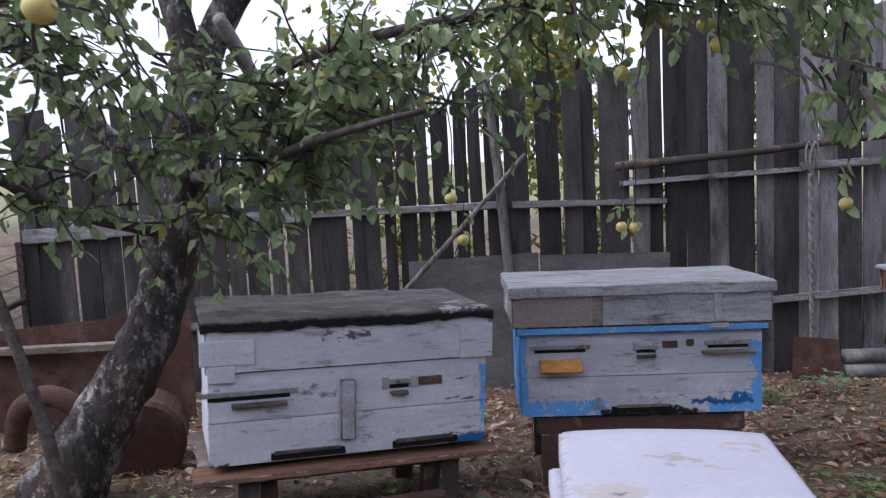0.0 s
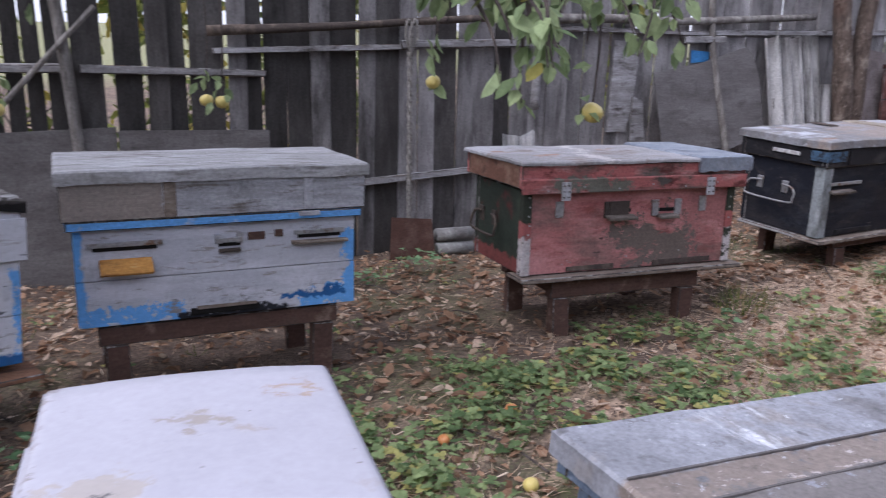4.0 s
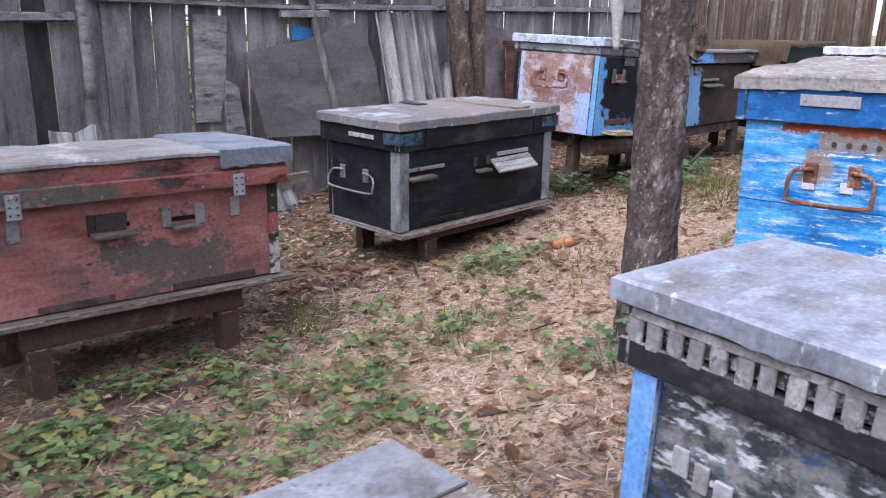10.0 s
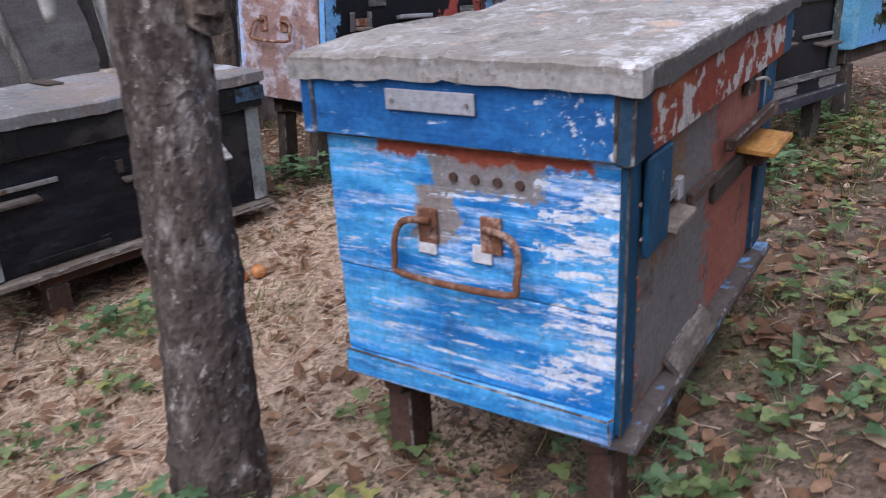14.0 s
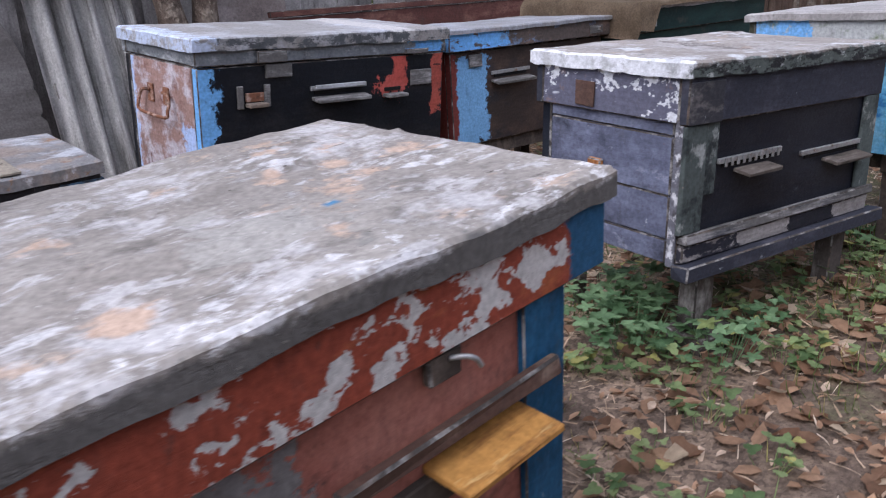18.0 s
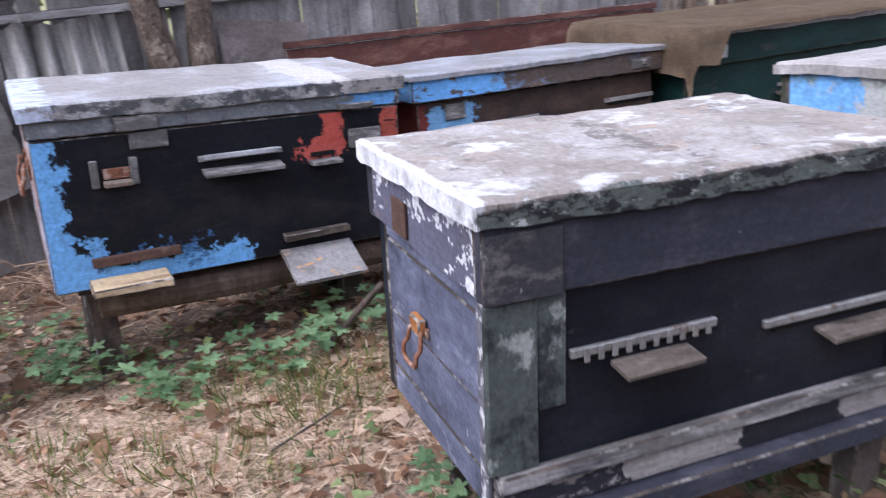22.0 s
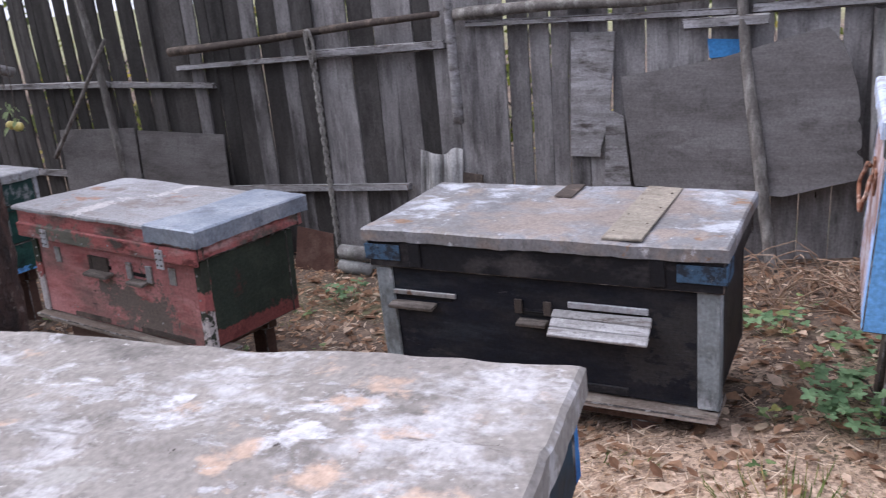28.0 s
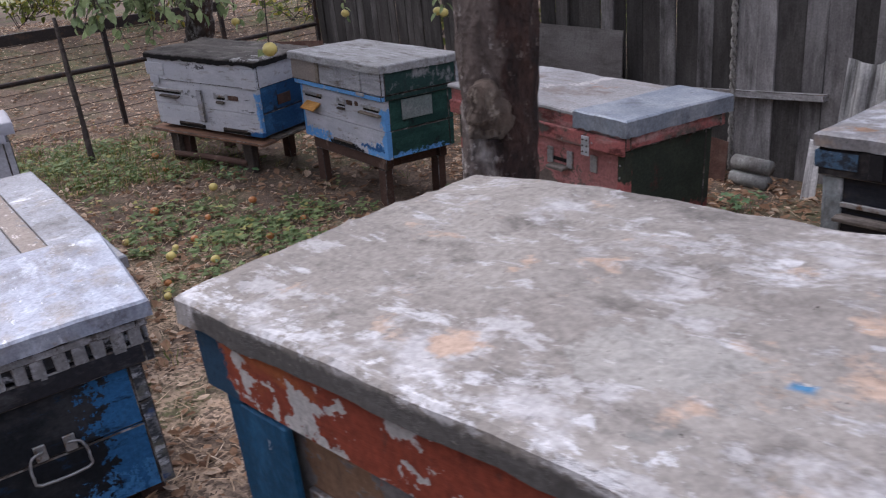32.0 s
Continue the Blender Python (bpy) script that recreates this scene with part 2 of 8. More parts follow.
m_rustdark = paint("brown_rusted_sheet", (0.085, 0.045, 0.035), (P((0.14, 0.09, 0.075), 0.3, (5, 5, 5), 0.1),), 0.85, 0.25, 0.1, 0.3, (10, 10, 10))
m_slate = paint("asbestos_slate", (0.70, 0.685, 0.68), (P((0.50, 0.49, 0.485), 0.35, (4, 4, 2), 0.12), P((0.74, 0.73, 0.72), 0.25, (12, 12, 5), 0.06, 2), P((0.20, 0.19, 0.185), 0.36, (24, 3, 1.0), 0.08, 7)), 0.95, 0.15, bumpy=0.35, stretch=(20, 20, 5))
m_ply = paint("grey_plywood", (0.105, 0.096, 0.095), (P((0.15, 0.14, 0.14), 0.45, (2, 2, 8), 0.12), P((0.065, 0.058, 0.056), 0.22, (3, 3, 7), 0.1, 5)), 0.9, 0.2, bumpy=0.3, stretch=(4, 30, 60))
m_black = paint("black_gap", (0.012, 0.011, 0.011), (), 0.95, 0.2)
m_rope = paint("grey_rope", (0.25, 0.235, 0.22), (P((0.12, 0.11, 0.10), 0.35, (60, 60, 40), 0.08),), 0.95, 0.3)

# ---- mesh helpers ----


def part(name, bm, mat, parent=None, label="", smooth=False):
    bmesh.ops.recalc_face_normals(bm, faces=bm.faces)
    me = bpy.data.meshes.new(name)
    if smooth:
        for f in bm.faces:
            f.smooth = True
    bm.to_mesh(me)
    bm.free()
    me.materials.append(mat)
    if any(p.material_index for p in me.polygons):
        me.materials.append(m_edge)
    ob = new(name, me)
    if parent is not None:
        ob.parent = parent
    if label:
        ob["label"] = label
    return ob


def thing(name, m, label, category, group="", kind=""):
    ob = new(name)
    ob.empty_display_size = 0.1
    ob.matrix_world = m
    return tagged(ob, label, category, group, kind)


def box(bm, x0, x1, y0, y1, z0, z1, bev=0.004, jit=0.0, m=None):
    """A box with chamfered edges, a little uneven where jit is set."""
    c = [(x0 + x1) / 2, (y0 + y1) / 2, (z0 + z1) / 2]
    h = [abs(x1 - x0) / 2, abs(y1 - y0) / 2, abs(z1 - z0) / 2]
    bev = min(bev, min(h) * 0.45)
    vs = {}
    for sx in (-1, 1):
        for sy in (-1, 1):
            for sz in (-1, 1):
                j = [random.uniform(-jit, jit) for _ in range(3)]
                for a in range(3):
                    s = (sx, sy, sz)
                    p = [c[k] + s[k] * (h[k] - (0 if k == a else bev)) + j[k] for k in range(3)]
                    p = Vector(p)
                    if m is not None:
                        p = m @ p
                    vs[(sx, sy, sz, a)] = bm.verts.new(p)
    for a in range(3):
        b, d = (a + 1) % 3, (a + 2) % 3
        for s in (-1, 1):
            def key(u, v, ax):
                k = [0, 0, 0]
                k[a], k[b], k[d] = s, u, v
                return (*k, ax)
            bm.faces.new([vs[key(u, v, a)] for u, v in ((-1, -1), (1, -1), (1, 1), (-1, 1))])
        for sb in (-1, 1):
            for sd in (-1, 1):
                def edge(s, ax):
                    k = [0, 0, 0]
                    k[a], k[b], k[d] = s, sb, sd
                    return vs[(*k, ax)]
                bm.faces.new([edge(-1, b), edge(1, b), edge(1, d), edge(-1, d)]).material_index = 1 if bev > 0.0028 else 0
    for sx in (-1, 1):
        for sy in (-1, 1):
            for sz in (-1, 1):
                bm.faces.new([vs[(sx, sy, sz, a)] for a in range(3)])


def one_box(name, dims, mat, parent, label="", bev=0.004, jit=0.0, m=None):
    bm = bmesh.new()
    box(bm, *dims, bev=bev, jit=jit, m=m)
    return part(name, bm, mat, parent, label)


def tube(bm, pts, radii, sides=8, wob=0.0, cap=True):
    """A round bar swept along points, with a radius at each."""
    pts = [Vector(p) for p in pts]
    rings = []
    side = None
    for i, p in enumerate(pts):
        d = (pts[min(i + 1, len(pts) - 1)] - pts[max(i - 1, 0)]).normalized()
        if side is None:
            side = d.orthogonal().normalized()
        side = (side - d * side.dot(d)).normalized()
        up = d.cross(side)
        r = radii[i] if isinstance(radii, (list, tuple)) else radii
        ring = []
        for k in range(sides):
            a = 2 * math.pi * k / sides
            q = r * (1 + wob * noise.noise(Vector((k * 1.7, i * 0.6, r * 90))))
            ring.append(bm.verts.new(p + (side * math.cos(a) + up * math.sin(a)) * q))
        rings.append(ring)
    for a, b in zip(rings, rings[1:]):
        for k in range(sides):
            bm.faces.new([a[k], a[(k + 1) % sides], b[(k + 1) % sides], b[k]])
    if cap and sides > 2:
        bm.faces.new(rings[0][::-1])
        bm.faces.new(rings[-1])


def curve_pts(pts, n):
    """Points along a smooth line through the given ones."""
    pts = [Vector(p) for p in pts]
    out = []
    for i in range(len(pts) - 1):
        p0, p1, p2, p3 = pts[max(i - 1, 0)], pts[i], pts[i + 1], pts[min(i + 2, len(pts) - 1)]
        for k in range(n):
            u = k / n
            out.append(0.5 * ((2 * p1) + (p2 - p0) * u + (2 * p0 - 5 * p1 + 4 * p2 - p3) * u * u + (3 * p1 - p0 - 3 * p2 + p3) * u ** 3))
    return out + [pts[-1]]


def roof(bm, x0, x1, y0, y1, z, skirt, sag=0.004, wav=0.3, seed=0.0, folds=(), nx=44, ny=24):
    """A sheet lid cover: slightly uneven top with edges folded down all round."""
    def axis(a, b, n):
        e = 0.007
        return [a, a, a + e] + [a + e + (b - a - 2 * e) * k / n for k in range(1, n)] + [b - e, b, b]
    xs, ys = axis(x0, x1, nx), axis(y0, y1, ny)
    def drop(i, n):
        return -skirt if i in (0, n - 1) else (-0.006 if i in (1, n - 2) else 0.0)
    grid = []
    for i, x in enumerate(xs):
        row = []
        for j, y in enumerate(ys):
            q = min(drop(i, len(xs)), drop(j, len(ys)))
            n = noise.noise(Vector((x * 4 + seed, y * 4, seed)))
            n2 = noise.noise(Vector((x * 17 + seed, y * 17, seed)))
            if q < -0.01:
                q *= 1 + wav * (0.3 * noise.noise(Vector((x * 9, y * 9, seed))) + 0.45 * noise.noise(Vector((x * 31, y * 31, seed))))
                ox = 0.003 * n2
            else:
                ox = 0.0
            crease = sum(a * math.exp(-((y - y_at - slope * x) / w) ** 2) for y_at, slope, a, w in folds)
            n3 = noise.noise(Vector((x * 45 + seed, y * 45, seed)))
            row.append(bm.verts.new((x + ox, y + ox, z + q + sag * n * 1.5 + sag * 0.6 * n2 + sag * 0.12 * n3 + crease)))
        grid.append(row)
    for i in range(len(xs) - 1):
        for j in range(len(ys) - 1):
            bm.faces.new([grid[i][j], grid[i + 1][j], grid[i + 1][j + 1], grid[i][j + 1]])


def at(x, y, z=0, rz=0, rx=0, ry=0):
    return pose(x, y, z, rx, ry, rz)


def sized(x, y, rz, rx, ry, sx, sy, sz, dz):
    """A pose with the thing's own proportions: scale along its axes and a lift along its upright."""
    return pose(x, y, 0, rx, ry, rz) @ Matrix.Translation((0, 0, dz)) @ Matrix.Diagonal((sx, sy, sz, 1))


def planks(name, horizontal, dims, cuts, mat, parent, label="", bev=0.004, jit=0.0015):
    """A board wall split at the given heights."""
    x0, x1, y0, y1, z0, z1 = dims
    edges = [z0, *cuts, z1]
    for a, b in zip(edges, edges[1:]):
        one_box(name, (x0, x1, y0, y1, a + 0.0012, b - 0.0012), mat, parent, label, bev, jit)


def hive_body(h, L, W, z0, z1, mats, cuts=(), corner=None, cw=0.05, end_cuts=None, full_ends=False, bev=0.004):
    """Front, back and two ends of board; the corner strips lie proud of them."""
    t = 0.035
    mf, mb, ml, mr = mats
    end_cuts = cuts if end_cuts is None else end_cuts
    lx, ey = (L / 2 - t, W / 2) if full_ends else (L / 2, W / 2 - t)
    planks("front_board", True, (-lx, lx, -W / 2, -W / 2 + t, z0, z1), cuts, mf, h, bev=bev)
    planks("back_board", True, (-lx, lx, W / 2 - t, W / 2, z0, z1), cuts, mb, h)
    planks("end_board", True, (-L / 2 + 0.002, -L / 2 + t, -ey, ey, z0, z1), end_cuts, ml, h, bev=bev)
    planks("end_board", True, (L / 2 - t, L / 2 - 0.002, -ey, ey, z0, z1), end_cuts, mr, h)
    one_box("floor_board", (-L / 2 + t, L / 2 - t, -W / 2 + t, W / 2 - t, z0 + 0.002, z0 + 0.03), m_stand, h)
    if corner:
        for sx in (-1, 1):
            x = sx * (L / 2)
            one_box("corner_strip", (x - sx * cw, x + sx * 0.004, -W / 2 - 0.010, -W / 2 - 0.0005, z0 + 0.004, z1 - 0.004), corner, h, bev=0.003, jit=0.001)
            one_box("corner_strip", (x + sx * 0.0005, x + sx * 0.010, -W / 2 - 0.010, -W / 2 + cw, z0 + 0.004, z1 - 0.004), corner, h, bev=0.003, jit=0.001)


def hive_lid(h, L, W, z0, z1, mats, top, over=0.03, skirt=0.035, sag=0.005, seed=0.0, wav=0.35, folds=(), nx=44, ny=24):
    """A lid: frame boards round the body's top under a sheet cover."""
    x, y, t = L / 2 + over, W / 2 + over, 0.028
    mf, mb, ml, mr = mats
    zt = z1 - 0.006 - 2.4 * sag
    bm = bmesh.new()
    o = 0.012
    roof(bm, -x - o, x + o, -y - o, y + o, z1, skirt, sag, wav, seed, folds, nx, ny)
    lid = part("lid", bm, top, h)
    one_box("lid_front", (-x, x, -y, -y + t, z0, zt), mf, lid, jit=0.0015)
    one_box("lid_back", (-x, x, y - t, y, z0, zt), mb, lid, jit=0.0015)
    one_box("lid_end", (-x + 0.002, -x + t, -y + t, y - t, z0 + 0.002, zt), ml, lid, jit=0.0015)
    one_box("lid_end", (x - t, x - 0.002, -y + t, y - t, z0 + 0.002, zt), mr, lid, jit=0.0015)
    return lid


def handle(h, x, y, z, w, hgt, axis="y", mat=None, out=-1, r=0.006, plate=0.02):
    """A bent-bar carrying handle on two brackets; out: which way it stands off the wall."""
    mat = mat or m_rust
    def P3(u, d, v):
        return (x + d * out, y + u, z + v) if axis == "y" else (x + u, y + d * out, z + v)
    pts = [P3(-w * 0.22, 0.012, 0), P3(-w * 0.42, 0.018, -0.004), P3(-w / 2, 0.022, -0.03), P3(-w / 2, 0.03, -hgt + 0.025), P3(-w * 0.42, 0.032, -hgt),
           P3(w * 0.42, 0.032, -hgt), P3(w / 2, 0.03, -hgt + 0.025), P3(w / 2, 0.022, -0.03), P3(w * 0.42, 0.018, -0.004), P3(w * 0.22, 0.012, 0)]
    bm = bmesh.new()
    tube(bm, curve_pts(pts, 3), r, 8)
    bar = part("handle", bm, mat, h, "bent iron carrying handle", True)
    for s in (-1, 1):
        bm = bmesh.new()
        a, b = P3(s * w * 0.26 - plate, -0.001, -plate * 2.2), P3(s * w * 0.26 + plate, 0.006, plate)
        box(bm, min(a[0], b[0]), max(a[0], b[0]), min(a[1], b[1]), max(a[1], b[1]), min(a[2], b[2]), max(a[2], b[2]), 0.002)
        part("bracket", bm, mat, bar)


def nails(h, pts, mat=None, r=0.004, axis="y"):
    """Small nail or screw heads standing a little proud of a face."""
    for x, y, z in pts:
        bm = bmesh.new()
        d = (0, -0.003, 0) if axis == "y" else (-0.003, 0, 0)
        tube(bm, [(x + d[0], y + d[1], z), (x, y, z)], r, 7)
        part("nail_head", bm, mat or m_steel, h)


def entrance(h, x, y, z, w=0.13, deep=0.03, shelf=None, slide=True, out=-1, tilt=0.0, mat=None, drop=0.012, aside=0.0):
    """A flight hole slot with its slide and small landing shelf, on a front wall at y."""
    one_box("flight_slot", (x - w * 0.42, x + w * 0.42, y + out * 0.004, y - out * 0.004, z - 0.002, z + 0.012), m_black, h, bev=0.001)
    if slide:
        one_box("slot_slide", (x - w * 0.5, x + w * 0.5, y + out * 0.010, y + out * 0.0005, z + 0.012, z + 0.028), m_steel, h, bev=0.0015)
    if shelf:
        m = Matrix.Translation((x + aside, y, z - drop)) @ pose(0, 0, 0, tilt, 0, 0)
        one_box("landing_shelf", (-shelf / 2, shelf / 2, out * deep, out * 0.001, -0.010, 0.002), mat or m_shelf, h, bev=0.002, jit=0.001, m=m)


SLOPE = ((-3.0, -0.08), (-0.5, -0.08), (0.9, -0.15), (2.6, -0.12), (4.0, -0.02), (5.3, 0.13), (6.5, 0.16))


def slope_z(x, y):
    """The yard rises along the walk and falls a little towards the board fence."""
    z = SLOPE[0][1] if x < SLOPE[0][0] else SLOPE[-1][1]
    for (a, u), (b, v) in zip(SLOPE, SLOPE[1:]):
        if a <= x <= b:
            k = (x - a) / (b - a)
            z = u + (v - u) * k * k * (3 - 2 * k)
    return z - 0.06 * (min(max(y, 0.5), 6.2) - 3.8)


def ground_z(x, y):
    n = 0.022 * noise.noise(Vector((x * 0.9, y * 0.9, 3.0))) + 0.010 * noise.noise(Vector((x * 3.1, y * 3.1, 1.0)))
    u = min(1.0, max(0.0, (-2.9 - x) / 4.5))  # the bank beyond the wire fence
    return slope_z(x, y) + n + 0.005 * noise.noise(Vector((x * 9, y * 9, 7.0))) + 0.6 * u * u * (3 - 2 * u)


def stand(name, m, L, W, z, label, legs=None, mat=None, plank=True, th=0.05, rail=0.07):
    """A low wooden trestle: two rails, a cross rail at each end, four legs."""
    mat = mat or m_stand
    s = thing(name, m, label, "hive stand", "hive stands")
    for sy in (-1, 1):
        y = sy * (W / 2 - th / 2)
        one_box("rail", (-L / 2, L / 2, y - th / 2, y + th / 2, z - rail, z - 0.001), mat, s, jit=0.003)
        for sx in (-1, 1):
            x = sx * (L / 2 - 0.06)
            bm = bmesh.new()
            foot = m @ Vector((x, y, 0))
            box(bm, x - 0.04, x + 0.04, y - th / 2 - 0.002, y + th / 2 + 0.002, ground_z(foot.x, foot.y) - 0.03, z - rail - 0.001, 0.004, 0.005)
            part("leg", bm, mat, s)
    for sx in (-1, 1):
        x = sx * (L / 2 - 0.06)
        one_box("cross_rail", (x - 0.03, x + 0.03, -W / 2 + th + 0.001, W / 2 - th - 0.001, z - rail + 0.004, z - 0.004), mat, s, jit=0.002)
    return s

# ---- ground ----


def lines(lo, hi, step, far):
    xs = [lo + (hi - lo) * k / round((hi - lo) / step) for k in range(round((hi - lo) / step) + 1)]
    d, a, b = step, [], []
    x, y = lo, hi
    while y < far:
        d *= 1.35
        x, y = x - d, y + d
        a.append(x)
        b.append(y)
    return a[::-1] + xs + b


def ground_material():
    m, t, bs = material("yard_soil")
    co = t.nodes.new("ShaderNodeTexCoord").outputs["Object"]
    big = noise_n(t, co, 0.9, 5, 0.6).outputs[0]
    mid = noise_n(t, co, 5.0, 6, 0.7).outputs[0]
    fine = noise_n(t, co, 60.0, 6, 0.75).outputs[0]
    chips = node(t, "ShaderNodeTexVoronoi", Vector=vec_n(t, "ADD", co, vec_n(t, "MULTIPLY", noise_n(t, co, 30.0, 2).outputs[1], (0.03, 0.03, 0))), Scale=85.0)
    col = mix_n(t, ramp_n(t, fine, 0.3, 0.7), (0.046, 0.034, 0.028), (0.165, 0.12, 0.094))
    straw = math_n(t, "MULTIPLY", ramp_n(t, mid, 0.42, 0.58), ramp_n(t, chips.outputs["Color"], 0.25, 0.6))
    col = mix_n(t, math_n(t, "MULTIPLY", ramp_n(t, big, 0.5, 0.62), ramp_n(t, fine, 0.4, 0.6)), col, (0.085, 0.11, 0.04))
    s = node(t, "ShaderNodeSeparateXYZ", Vector=co)
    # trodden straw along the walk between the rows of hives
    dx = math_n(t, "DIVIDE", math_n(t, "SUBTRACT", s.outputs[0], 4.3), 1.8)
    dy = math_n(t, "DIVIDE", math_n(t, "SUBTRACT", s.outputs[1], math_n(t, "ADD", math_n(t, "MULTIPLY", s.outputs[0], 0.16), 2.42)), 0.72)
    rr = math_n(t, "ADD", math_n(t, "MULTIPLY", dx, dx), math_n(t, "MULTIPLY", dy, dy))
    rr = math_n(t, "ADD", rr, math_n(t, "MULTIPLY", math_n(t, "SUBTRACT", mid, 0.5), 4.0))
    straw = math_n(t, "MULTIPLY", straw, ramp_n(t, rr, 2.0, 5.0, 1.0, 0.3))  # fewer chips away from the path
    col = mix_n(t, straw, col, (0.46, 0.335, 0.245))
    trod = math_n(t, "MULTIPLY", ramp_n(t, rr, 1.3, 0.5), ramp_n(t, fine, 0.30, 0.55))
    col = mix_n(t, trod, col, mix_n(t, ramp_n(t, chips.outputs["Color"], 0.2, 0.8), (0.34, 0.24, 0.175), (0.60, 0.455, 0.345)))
    r = node(t, "ShaderNodeVectorMath", p_operation="LENGTH", i0=vec_n(t, "SUBTRACT", co, (3.5, 3.0, 0))).outputs["Value"]
    far = ramp_n(t, math_n(t, "ADD", r, math_n(t, "MULTIPLY", big, 6.0)), 20.0, 26.0)
    col = mix_n(t, far, col, mix_n(t, ramp_n(t, mid, 0.35, 0.65), (0.15, 0.16, 0.08), (0.26, 0.24, 0.14)))
    t.links.new(col, bs.inputs["Base Color"])
    bs.inputs["Roughness"].default_value = 0.95
    bs.inputs["Specular IOR Level"].default_value = 0.15
    h = math_n(t, "ADD", math_n(t, "MULTIPLY", fine, 0.7), math_n(t, "MULTIPLY", chips.outputs["Distance"], 0.6))
    bump(t, bs, h, 0.8, 0.012)
    return m


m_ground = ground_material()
bm = bmesh.new()
gx, gy = lines(-3.0, 9.5, 0.07, 420), lines(0.0, 6.6, 0.07, 420)
rows_v = [[bm.verts.new((x, y, ground_z(x, y))) for y in gy] for x in gx]
for i in range(len(gx) - 1):
    for j in range(len(gy) - 1):
        bm.faces.new([rows_v[i][j], rows_v[i + 1][j], rows_v[i + 1][j + 1], rows_v[i][j + 1]])
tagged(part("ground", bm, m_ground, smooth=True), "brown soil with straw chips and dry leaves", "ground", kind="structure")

# ---- hives, from the first corner along the walk ----
HG = "bee hives"

# the grey-white hive under the apple tree
def hive_white():
    h = thing("beehive", sized(-0.479, 3.693, 19.6, 0.5, 3.5, 1.100, 0.965, 1.124, -0.077), "grey-white painted wooden beehive with dark felt roof on a trestle", "beehive", HG)
    L, W, z0, z1 = 0.92, 0.53, 0.235, 0.560
    wf = paint("grey_white_paint", (0.47, 0.475, 0.52), (P((0.56, 0.56, 0.60), 0.45, (3, 3, 12), 0.1), P(GREYW, 0.16, (9, 20, 40), 0.04, 2), P((0.09, 0.09, 0.10), 0.10, (6, 12, 30), 0.03, 7), B(SKYB, 0.44, 0.6, -0.4, 0, 0.24, 0.50, 0.03, 0.6), B(DEEPB, 0.33, 0.6, -0.5, -0.1, 0.2, 0.262, 0.02), B((0.05, 0.05, 0.05), -0.6, -0.40, -0.5, 0, 0.2, 0.25, 0.03), B((0.20, 0.20, 0.21), -0.47, -0.05, -0.5, 0, 0.425, 0.47, 0.06, 0.35), B((0.14, 0.135, 0.14), -0.2, 0.4, -0.5, 0, 0.23, 0.29, 0.05, 0.35)), 0.8, 0.10, speck=0.07, grime=0.28)
    wr = paint("faded_dark_blue_paint", (0.022, 0.075, 0.17), (P((0.05, 0.14, 0.28), 0.4, (4, 4, 10), 0.08), P((0.03, 0.03, 0.035), 0.2, (8, 8, 8), 0.05, 3)), 0.7, 0.25, stretch=(30, 6, 60))
    hive_body(h, L, W, z0, z1, (wf, wr, wf, wr), (0.372,), bev=0.002)
    felt = paint("roofing_felt", (0.115, 0.103, 0.098), (P((0.19, 0.175, 0.165), 0.4, (3, 8, 8), 0.08), P((0.05, 0.045, 0.043), 0.3, (5, 5, 5), 0.08, 2), P((0.30, 0.29, 0.28), 0.1, (10, 26, 26), 0.03, 4), B((0.40, 0.39, 0.39), 0.30, 0.50, -0.29, -0.05, rag=0.07, cover=0.4), B((0.016, 0.015, 0.016), z0=0.5, z1=0.681, rag=0.01)), 0.95, 0.25, bumpy=0.6)
    wl = paint("grey_white_lid_paint", (0.46, 0.465, 0.51), (P(GREYW, 0.22, (7, 16, 30), 0.05, 3), P((0.08, 0.08, 0.09), 0.07, (5, 12, 26), 0.03, 1), P((0.56, 0.56, 0.6), 0.3, (3, 3, 8), 0.08, 5), B((0.10, 0.10, 0.11), -0.1, 0.05, -0.5, 0, 0.60, 0.64, 0.05, 0.5)), 0.8, 0.10, speck=0.07, grime=0.3)
    hive_lid(h, L, W, 0.524, 0.690, (wl, wl, wl, wl), felt, 0.008, 0.036, 0.008, 1.0, 0.5)
    y = -W / 2 - 0.008
    one_box("lid_patch", (-0.484, -0.320, y - 0.008, y - 0.0005, 0.552, 0.628), wl, h)
    one_box("lid_patch", (0.362, 0.478, y - 0.008, y - 0.0005, 0.526, 0.640), wl, h)
    one_box("lid_batten", (-0.460, -0.378, -W / 2 - 0.017, -W / 2 - 0.0085, 0.500, 0.5505), wl, h, jit=0.001)
    yf = -W / 2
    one_box("wooden_block", (-0.049, -0.002, yf - 0.026, yf - 0.0005, 0.288, 0.484), paint("grey_block_paint", (0.36, 0.36, 0.40), (P(GREYW, 0.4, (8, 8, 8), 0.06),), 0.85), h, "grey wooden block nailed upright", jit=0.002)
    entrance(h, -0.335, yf, 0.442, 0.30, 0.03, 0.17, tilt=6, aside=0.03)
    entrance(h, 0.150, yf, 0.442, 0.08, 0.026, 0.06)
    for a in (0.092, 0.190):
        one_box("metal_clip", (a, a + 0.024, yf - 0.008, yf - 0.0005, 0.440, 0.478), m_zinc, h, bev=0.002)
    one_box("slot_slide", (0.218, 0.300, yf - 0.007, yf - 0.0005, 0.444, 0.472), m_stand, h, bev=0.002)
